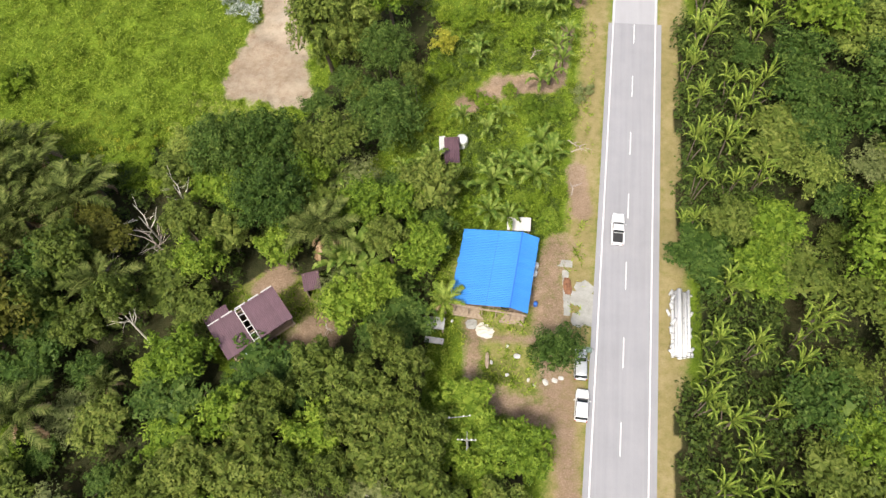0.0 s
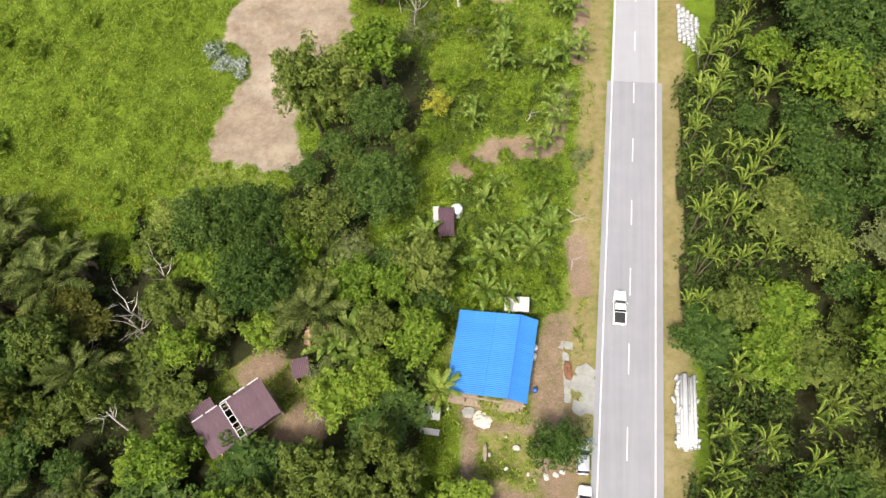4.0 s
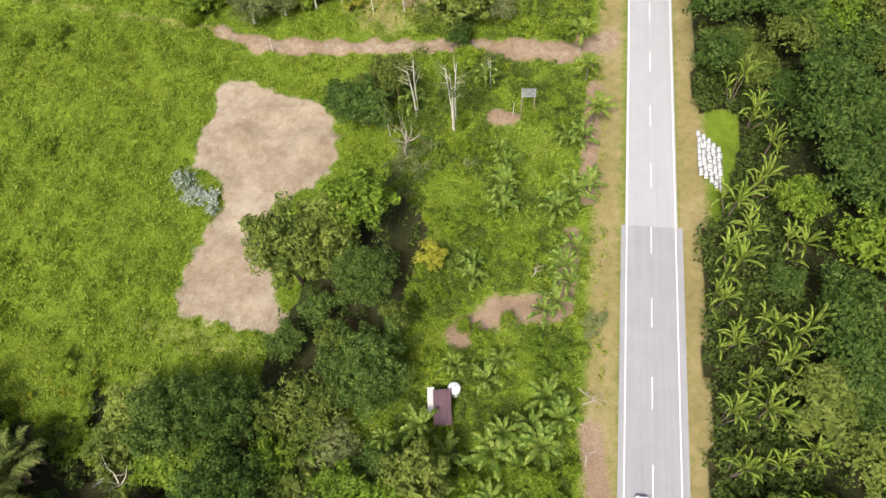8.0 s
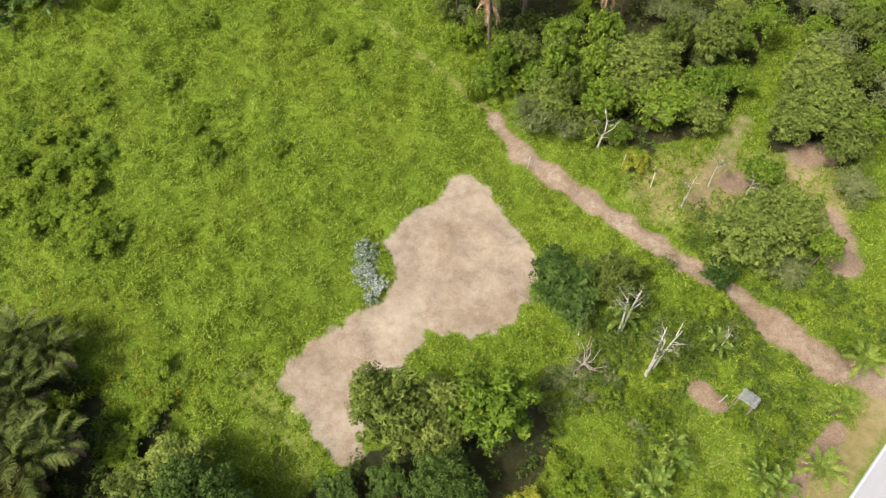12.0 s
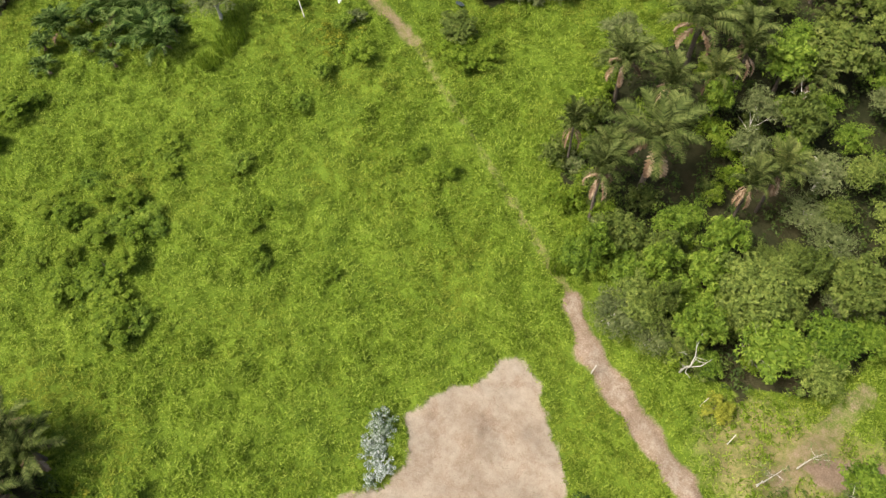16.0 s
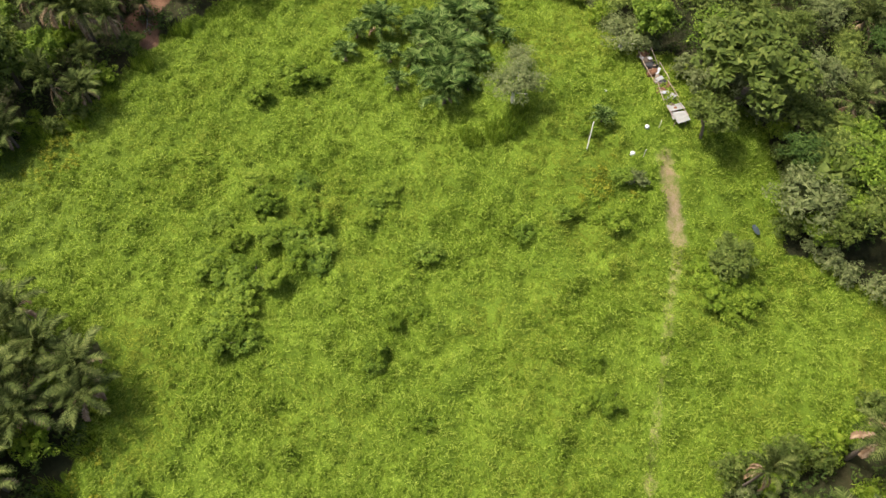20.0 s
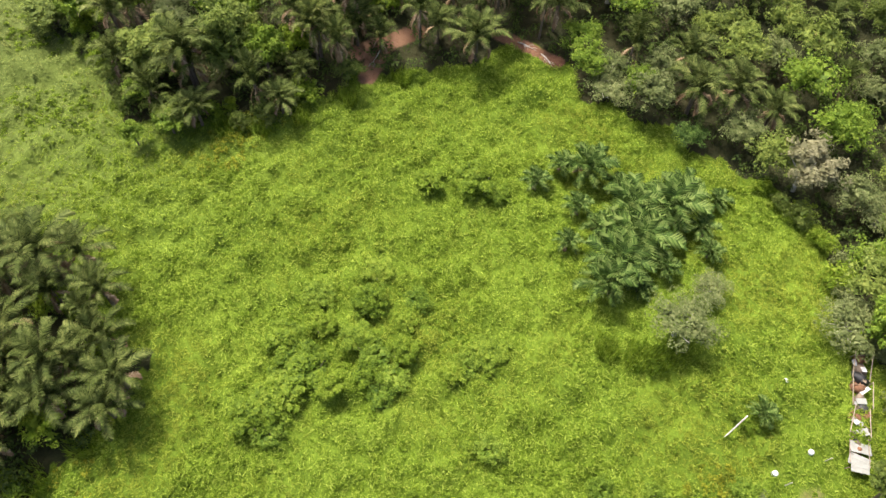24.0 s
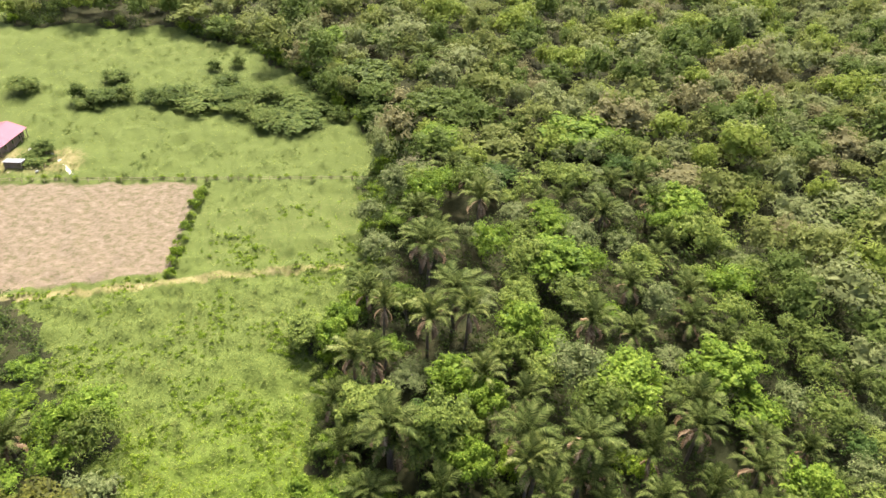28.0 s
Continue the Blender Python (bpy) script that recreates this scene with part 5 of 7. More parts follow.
def understory():
    """Bushes that close the floor of the palm groves and the wood beside the dirt strip."""
    rng = rnd(53)
    for x0, y0, rx, ry, n in ((-77, 160, 13, 21, 26), (-52, 147, 13, 9, 26), (-75, 45, 12, 11, 12), (-140, 30, 20, 8, 14)):
        for _ in range(n):
            a, q = rng.uniform(0, 6.283), rng.uniform(0.1, 1.0) ** 0.5
            x, y = x0 + rx * q * math.cos(a), y0 + ry * q * math.sin(a)
            k = rng.uniform(0.75, 1.25)
            BELT.append((x, y, "shrub" if rng.random() < 0.5 else "hedge", k, k * rng.uniform(0.8, 1.3)))


understory()


def garden_growth():
    """Rank weeds and young plants over the garden between the grove and the road."""
    rng = rnd(57)
    n = 5200
    x, y = rng.uniform(-25, 6, n), rng.uniform(46, 146, n)
    drift = np.sin(x * 0.5 + 2 * np.sin(y * 0.17)) + np.sin(y * 0.33 + 1.5 * np.sin(x * 0.29 + 1))
    lawn = most(near(x, y, -4, 107, -4, 103, 4.0), near(x, y, -15, 98, -13, 97, 3.5), near(x, y, -24, 63, -22, 60, 4.0))
    ok = open_land(x, y) & (lawn < 0.4) & (np.maximum(sand_zone(x, y), red_zone(x, y)) < 0.35) & (drift + rng.uniform(-1.2, 1.2, n) > -0.2) & (x < road_x(y) - 10)
    x, y = x[ok], y[ok]
    c = np.stack([x, y, rng.uniform(0.1, 0.5, len(x))], -1)
    V, F = leaves(rng, c, rng.uniform(0.35, 1.0, len(x)), 20, 0.19, 1.0, 0.7)
    tagged(new("garden_weeds", fast_mesh("garden_weeds", V, F, M["garden"])), "rank dark green weeds between the garden plants", "weeds", kind="stuff")


garden_growth()


def forest_edge():
    """Bushes that close the foot of the western forest along the meadows."""
    rng = rnd(37)
    for y in np.concatenate([np.arange(-205, -60, 4.0), np.arange(-60, 29, 2.7)]):
        for row in (0.4, 3.2):
            x = float(forest_line(np.float64(y))) - row + rng.uniform(-1.4, 1.0)
            if row > 1 and rng.random() < 0.4:
                continue
            k = rng.uniform(0.5, 0.95)
            BELT.append((x, float(y) + rng.uniform(-1, 1), "shrub" if rng.random() < 0.5 else "hedge", k, k * rng.uniform(0.9, 1.4)))


forest_edge()


def wedge_edge():
    """Bushes along the rim of the open tongue in the north."""
    rng = rnd(61)
    for line in (((-148, 134), (-143, 142), (-142, 151), (-122, 152), (-114, 161), (-111, 167)), ((-63, 139), (-68, 141), (-80, 145), (-91, 157), (-95, 165)), ((-170, 104), (-168, 117), (-160, 122), (-152, 130))):
        for (x0, y0), (x1, y1) in zip(line, line[1:]):
            n = int(math.hypot(x1 - x0, y1 - y0) / 2.4)
            for q in range(n):
                x, y = x0 + (x1 - x0) * q / n + rng.uniform(-1.2, 1.2), y0 + (y1 - y0) * q / n + rng.uniform(-1.2, 1.2)
                k = rng.uniform(0.6, 1.15)
                BELT.append((x, y, ("shrub", "hedge", "grey")[int(rng.integers(3))], k, k * rng.uniform(0.8, 1.3)))


wedge_edge()


def field_bank():
    """A weedy bank between the ploughed field and the meadow."""
    rng = rnd(67)
    for q in range(30):
        y = -72 + 1.15 * q
        k = rng.uniform(0.22, 0.55)
        BELT.append((-94 + 0.235 * (y + 72) + rng.uniform(-1.0, 1.0), y, "shrub" if q % 3 else "hedge", k, k * rng.uniform(0.7, 1.2)))
    for q in range(26):
        x = -50 - 3.4 * q + rng.uniform(-1, 1)
        k = rng.uniform(0.15, 0.4)
        BELT.append((x, -84.6 - 0.172 * (x + 46) + rng.uniform(-0.8, 0.5), "shrub", k, k * rng.uniform(0.7, 1.2)))


field_bank()
canopy("shrub_belt", BELT, "belt of low leafy bushes along the forest foot and field banks", ("shrub", "hedge", "grey"), [crown_arrays(400 + k, 2.7, 2.3, 26, 32, 0.18, 2.1, -0.5, 1.15) for k in range(4)], "bushes")


def weeds():
    """Low leafy growth among the grass, in drifts and hummocks."""
    rng = rnd(41)
    n = 42000
    x, y = rng.uniform(-170, -8, n), rng.uniform(-60, 190, n)
    far = rng.random(n) < 0.07
    x[far], y[far] = rng.uniform(-140, -45, far.sum()), rng.uniform(-190, -60, far.sum())
    drift = np.sin(x * 0.31 + 2 * np.sin(y * 0.11)) + np.sin(y * 0.27 + 1.5 * np.sin(x * 0.13 + 1)) + 0.7 * np.sin(x * 1.1 + 2 * np.sin(y * 0.6))
    ok = open_land(x, y) & (np.maximum(sand_zone(x, y), red_zone(x, y)) < 0.2) & (drift + rng.uniform(-1.4, 1.4, n) > np.where(y < -20, 1.1, 0.3)) & (np.abs(x - road_x(y)) > 9)
    x, y = x[ok], y[ok]
    r = rng.uniform(0.3, 1.0, len(x)) * np.where(y < -60, 1.2, 1) * np.where((y < 20) & (y > -60), 0.7, 1)
    c = np.stack([x, y, terrain(x, y) + ripple(x, y) + 0.05], -1)
    yellow = np.minimum(np.hypot((x + 65) / 6, (y - 63) / 5), np.minimum(np.hypot((x + 120) / 8, (y - 33) / 4), np.hypot((x + 124) / 4, (y - 123) / 4))) + rng.uniform(-0.4, 0.4, len(x)) < 1
    south = y <= -60
    for name, pick, mat, label in (("field_weeds", ~south & ~yellow, "weed", "low leafy weeds and creepers among the field grass"), ("yellow_weeds", yellow, "weed_yellow", "yellowing low weeds at the edge of the field"), ("meadow_weeds", south & ~yellow, "hedge", "low dark weeds scattered over the meadow")):
        V, F = leaves(rng, c[pick], r[pick], 20, 0.2, 1.2, 0.5, 0.4)
        tagged(new(name, fast_mesh(name, V, F, M[mat])), label, "weeds", kind="stuff")


weeds()


def far_woods():
    """The forest beyond, joined crowns of five kinds."""
    rng = rnd(17)
    spots = [s for s in scatter_wood(-420, -20, -250, -60, 6.7, 4) if not (s[0] > -205 and s[1] > -62) and s[0] > -150 + 1.107 * (s[1] - 88)]
    spots += [s for s in scatter_wood(-300, -205, -62, 60, 6.6, 6) if s[0] > -150 + 1.107 * (s[1] - 88)]
    models = [crown_arrays(300 + k, 4.6, 4.2, 20, 30, 0.36, 5.6, -0.15, 1.5, 0.22) for k in range(6)]
    Vs, Fs, Ms, n = [], [], [], 0
    kinds = ("far_dark", "far_olive", "far_lime", "far", "far_brown")
    for x, y in spots:
        V, F = models[int(rng.integers(6))]
        k, a = rng.uniform(0.8, 1.35) * (1.45 if rng.random() < 0.25 else 1.0), rng.uniform(0, 6.283)
        c, s = math.cos(a), math.sin(a)
        Vs.append(np.stack([x + k * (c * V[:, 0] - s * V[:, 1]), y + k * (s * V[:, 0] + c * V[:, 1]), k ** 0.6 * rng.uniform(0.65, 1.4) * V[:, 2]], -1))
        Fs.append(F + n)
        dry = math.exp(-((x + 272) / 28) ** 2 - ((y + 92) / 22) ** 2)
        drift = 0.5 + 0.5 * math.sin(x * 0.09 + 1.5 * math.sin(y * 0.07))
        p = np.array([0.3 - 0.25 * dry, 0.25, 0.2 * (1 - drift) + 0.04, 0.15 + 0.3 * drift, 0.06 + 0.8 * dry])
        Ms.append(np.full(len(F), int(rng.choice(5, p=p / p.sum())), np.int32))
        n += len(V)
    me = fast_mesh("far_forest", np.concatenate(Vs), np.concatenate(Fs), None)
    for kind in kinds:
        me.materials.append(M[kind])
    me.polygons.foreach_set("material_index", np.concatenate(Ms))
    tagged(new("far_forest", me), "distant mixed green tropical forest canopy", "forest", kind="stuff")


far_woods()


def grass():
    """Tufts over the open land."""
    rng = rnd(23)
    n = 250000
    x, y = rng.uniform(-176, 9, n), rng.uniform(-36, 188, n)
    far = rng.random(n) < 0.1
    y[far] = rng.uniform(-180, -36, far.sum())
    x[far] = rng.uniform(-150, -30, far.sum())
    bare = np.maximum(sand_zone(x, y), red_zone(x, y))
    keep = open_land(x, y) & (bare < 0.4) & (np.abs(x - road_x(y)) > 6) & (rng.random(n) > np.maximum(dry_zone(x, y) * 0.9, 0.45 * smooth(50, -10, y)))
    x, y = x[keep], y[keep]
    z = terrain(x, y) + ripple(x, y)
    per = 4
    m = len(x) * per
    cx, cy, cz = (np.repeat(v, per) for v in (x, y, z))
    a = rng.uniform(0, 6.283, m)
    l, w = rng.uniform(0.35, 0.9, m) * (1 - 0.3 * smooth(50, -10, cy)) * np.repeat(rng.uniform(0.7, 1.35, len(x)), per), rng.uniform(0.055, 0.115, m)
    out = rng.uniform(0.6, 1.15, m) * l
    bx, by = cx + rng.normal(0, 0.22, m), cy + rng.normal(0, 0.22, m)
    p0 = np.stack([bx - w * np.sin(a), by + w * np.cos(a), cz - 0.02], -1)
    p1 = np.stack([bx + w * np.sin(a), by - w * np.cos(a), cz - 0.02], -1)
    p2 = np.stack([bx + out * np.cos(a), by + out * np.sin(a), cz + l * rng.uniform(0.1, 0.6, m)], -1)
    south = np.repeat(meadow_zone(x, y) + rng.uniform(-0.25, 0.25, len(x)) > 0.5, per)
    for name, pick, mat, label in (("field_grass", ~south, "grass", "tall bright green field grass in tussocks"), ("meadow_grass", south, "meadow", "shorter meadow grass, pale green with haze put into its colour")):
        V = np.stack([p0[pick], p1[pick], p2[pick]], 1).reshape(-1, 3)
        tagged(new(name, fast_mesh(name, V, np.arange(len(V)).reshape(-1, 3), M[mat])), label, "grass", kind="stuff")


grass()


def reed_clump(seed, label):
    """A stand of long upright blades."""
    rng = rnd(seed)
    n = 260
    a, q = rng.uniform(0, 6.283, n), rng.uniform(0, 1, n) ** 0.5
    x, y = 2.6 * q * np.cos(a), 1.9 * q * np.sin(a)
    h, b, w = rng.uniform(1.2, 2.5, n), rng.uniform(0, 6.283, n), rng.uniform(0.05, 0.09, n)
    lean = h * rng.uniform(0.15, 0.6, n)
    p0 = np.stack([x - w * np.sin(b), y + w * np.cos(b), np.full(n, -0.3)], -1)
    p1 = np.stack([x + w * np.sin(b), y - w * np.cos(b), np.full(n, -0.3)], -1)
    p2 = np.stack([x + 0.4 * lean * np.cos(b), y + 0.4 * lean * np.sin(b), h * 0.7], -1)
    p3 = np.stack([x + lean * np.cos(b), y + lean * np.sin(b), h], -1)
    V = np.stack([p0, p1, p2 + (p1 - p0) * 0.35, p2 - (p1 - p0) * 0.35, p3], 1).reshape(-1, 3)
    o = 5 * np.arange(n)[:, None]
    F = np.concatenate([o + np.array([[0, 1, 2]]), o + np.array([[0, 2, 3]]), o + np.array([[3, 2, 4]])])
    return tagged(new("tall_grass_clump", fast_mesh("tall_grass_clump", V, F, M["shrub"])), label, "grass", "clumps of tall grass", "stuff")


REEDS = [reed_clump(131 + k, "clump of long green blades standing out of the field") for k in range(2)]
for x, y, k in ((-130.9, 105.3, 1.0), (-134.6, 109.0, 1.1), (-129.0, 101.3, 0.8), (-131.8, 107.6, 0.9), (-118.5, 29.5, 0.9), (-124.0, 34.6, 1.1), (-129.5, 36.5, 0.9), (-138.0, 39.5, 0.9), (-148.0, 43.0, 0.8), (-71.5, 57.8, 0.9), (-64.5, 56.8, 0.9), (-66.5, 133.8, 0.8)):
    sow(REEDS, x, y, k, None, None, rnd(int(-x * 7)))


# ---- built things ----
def box(bm, x0, x1, y0, y1, z0, z1, m=None):
    vs = [bm.verts.new((m @ Vector(c)) if m else c) for c in ((x0, y0, z0), (x1, y0, z0), (x1, y1, z0), (x0, y1, z0), (x0, y0, z1), (x1, y0, z1), (x1, y1, z1), (x0, y1, z1))]
    for f in ((3, 2, 1, 0), (4, 5, 6, 7), (0, 1, 5, 4), (1, 2, 6, 5), (2, 3, 7, 6), (3, 0, 4, 7)):
        bm.faces.new([vs[i] for i in f])
    return bm


def boxes(*sizes):
    bm = bmesh.new()
    for s in sizes:
        box(bm, *s)
    return bm


def soft_box(x0, x1, y0, y1, z0, z1, r=0.03):
    bm = boxes((x0, x1, y0, y1, z0, z1))
    bmesh.ops.bevel(bm, geom=bm.edges[:], offset=r, segments=2, affect="EDGES", profile=0.6)
    return bm


def bar(a, b, r=0.04, sides=6):
    """A round pole between two points."""
    v, f = tube([a, b], [r, r], sides)
    bm = bmesh.new()
    vs = [bm.verts.new(c) for c in v]
    for q in f:
        bm.faces.new([vs[i] for i in q])
    bm.faces.new(vs[:sides][::-1])
    bm.faces.new(vs[sides:])
    return bm


def beam(a, b, w=0.06, h=0.1):
    """A sawn timber between two points."""
    a, b = Vector(a), Vector(b)
    q = (b - a).to_track_quat("Y", "Z").to_matrix().to_4x4()
    bm = bmesh.new()
    return box(bm, -w / 2, w / 2, 0, (b - a).length, -h / 2, h / 2, Matrix.Translation(a) @ q)


def loft(sections, close=True):
    """A skin over rings of points."""
    bm = bmesh.new()
    rings = [[bm.verts.new(p) for p in s] for s in sections]
    n = len(rings[0])
    for a, b in zip(rings, rings[1:]):
        for k in range(n):
            bm.faces.new((a[k], a[(k + 1) % n], b[(k + 1) % n], b[k]))
    if close:
        bm.faces.new(rings[0][::-1])
        bm.faces.new(rings[-1])
    bmesh.ops.recalc_face_normals(bm, faces=bm.faces[:])
    for f in bm.faces:
        f.smooth = True
    return bm


def rib_sheet(width, length, ribs=4, depth=0.035, thick=0.004):
    """A ribbed metal sheet: x across, y along the fall, from the origin."""
    V, F = [], []
    xs, zs = [], []
    p = width / ribs
    for k in range(ribs):
        for dx, z in ((0.0, 0), (0.55, 0), (0.65, 1), (0.9, 1)):
            xs.append((k + dx) * p)
            zs.append(z * depth)
    xs.append(width)
    zs.append(0)
    for x, z in zip(xs, zs):
        V += [(x, 0, z), (x, length, z), (x, 0, z - thick), (x, length, z - thick)]
    for i in range(len(xs) - 1):
        a, b = 4 * i, 4 * i + 4
        F += [(a, b, b + 1, a + 1), (a + 2, a + 3, b + 3, b + 2), (a, a + 2, b + 2, b), (a + 1, b + 1, b + 3, a + 3)]
    return np.array(V), np.array(F)


def sheet_roof(parent, x0, x1, y0, z0, y1, z1, count, mat, name="roof_sheet", rng=None, depth=0.035):
    """Sheets side by side along x, each falling from (y0, z0) to (y1, z1)."""
    run = math.hypot(y1 - y0, z1 - z0)
    w = (x1 - x0) / count
    V, F = rib_sheet(w + 0.02, run, 3, depth)
    me = fast_mesh(name, V, F, mat)
    e = Vector((0, (y1 - y0) / run, (z1 - z0) / run))
    side = Vector((1, 0, 0))
    up = side.cross(e)
    rot = Matrix((side, e, up)).transposed().to_4x4()
    if up.z < 0:
        rot = Matrix((side, e, -up)).transposed().to_4x4()
    for k in range(count):
        s = 1.0 if rng is None else rng.uniform(0.985, 1.01)
        put(name, me, parent, Matrix.Translation((x0 + w * k, y0, z0 + 0.005 * (k % 2))) @ rot @ Matrix.Diagonal((1, s, 1, 1)))


B = {
    "blue": plain_mat("blue_sheet_metal", (0.028, 0.17, 0.50), (0.05, 0.235, 0.60), 0.5, 0.5, 0.0, random_tone=0.1),
    "purple": plain_mat("faded_maroon_sheet_metal", (0.065, 0.034, 0.045), (0.125, 0.068, 0.085), 0.8, 0.6, 0.0, random_tone=0.15),
    "pink": plain_mat("pink_sheet_metal", (0.34, 0.115, 0.155), (0.42, 0.16, 0.20), 0.6, 0.75, random_tone=0.1),
    "zinc": plain_mat("weathered_zinc", (0.2, 0.205, 0.21), (0.42, 0.425, 0.43), 1.2, 0.45, 0.3, random_tone=0.25),
    "white_sheet": plain_mat("white_sheet", (0.40, 0.39, 0.37), (0.58, 0.57, 0.55), 1.5, 0.6, random_tone=0.1),
    "white": plain_mat("white_paint", (0.78, 0.78, 0.77), (0.86, 0.86, 0.85), 1.0, 0.35),
    "car_white": plain_mat("white_car_paint", (0.8, 0.8, 0.8), (0.86, 0.86, 0.86), 0.6, 0.18, spec=0.6),
    "car_silver": plain_mat("silver_car_paint", (0.5, 0.52, 0.53), (0.62, 0.64, 0.65), 0.6, 0.25, 0.4, spec=0.6),
    "glass": plain_mat("dark_car_glass", (0.012, 0.014, 0.016), (0.025, 0.028, 0.03), 0.6, 0.06, spec=0.7),
    "rubber": plain_mat("tyre_rubber", (0.012, 0.012, 0.012), (0.03, 0.03, 0.03), 8.0, 0.9),
    "rim": plain_mat("alloy_rim", (0.4, 0.4, 0.42), (0.6, 0.6, 0.62), 4.0, 0.3, 0.8),
    "black": plain_mat("black_plastic", (0.015, 0.015, 0.016), (0.035, 0.035, 0.036), 3.0, 0.6),
    "lamp": plain_mat("lamp_lens", (0.6, 0.62, 0.65), (0.8, 0.82, 0.85), 3.0, 0.1),
    "tail": plain_mat("red_lens", (0.25, 0.012, 0.01), (0.4, 0.02, 0.016), 3.0, 0.15),
    "timber": plain_mat("weathered_timber", (0.22, 0.16, 0.11), (0.45, 0.36, 0.27), 2.5, 0.85, relief=0.01, random_tone=0.25),
    "board": plain_mat("brown_board_wall", (0.14, 0.10, 0.07), (0.26, 0.20, 0.15), 1.5, 0.85, random_tone=0.15),
    "concrete": plain_mat("pale_concrete", (0.19, 0.19, 0.17), (0.34, 0.335, 0.31), 0.9, 0.85, relief=0.02),
    "pipe": plain_mat("white_pipe", (0.62, 0.62, 0.61), (0.76, 0.76, 0.75), 1.0, 0.5, random_tone=0.08),
    "tank": plain_mat("white_plastic_tank", (0.55, 0.56, 0.56), (0.66, 0.67, 0.67), 1.0, 0.35),
    "bluedrum": plain_mat("blue_plastic", (0.02, 0.09, 0.4), (0.03, 0.14, 0.5), 2.0, 0.4),
    "rust": plain_mat("rusty_scrap", (0.12, 0.05, 0.025), (0.3, 0.15, 0.08), 3.0, 0.9, random_tone=0.3),
    "water": plain_mat("still_water", (0.03, 0.04, 0.045), (0.06, 0.075, 0.08), 0.6, 0.08, spec=0.6),
    "tarp": plain_mat("pale_tarpaulin", (0.40, 0.37, 0.31), (0.55, 0.52, 0.46), 1.2, 0.6),
    "green_cloth": plain_mat("grey_green_sheet", (0.13, 0.19, 0.17), (0.22, 0.28, 0.25), 1.2, 0.6),
}


def ring(y, w0, w1, z0, z1, r=0.12):
    """A rounded cross section across x at y: half widths low and high."""
    return [(-w0 + r * 0.6, y, z0), (w0 - r * 0.6, y, z0), (w0, y, z0 + r), (w0 + 0.01, y, (z0 + z1) / 2), (w1, y, z1 - r), (w1 - r, y, z1), (-w1 + r, y, z1), (-w1, y, z1 - r), (-w0 - 0.01, y, (z0 + z1) / 2), (-w0, y, z0 + r)]


def wheel(parent, x, y, r=0.33):
    w = put("wheel", None, parent, pose(x, y, r))
    for name, rr, wd, mat in (("tyre", r, 0.2, "rubber"), ("rim", r * 0.62, 0.215, "rim")):
        rings = []
        for sx, k in ((-wd / 2, 0.88), (-wd / 2 * 0.8, 1.0), (wd / 2 * 0.8, 1.0), (wd / 2, 0.88)):
            rings.append([(sx, rr * k * math.cos(a * math.pi / 8), rr * k * math.sin(a * math.pi / 8)) for a in range(16)])
        part(name, loft(rings), B[mat], w)
    return w


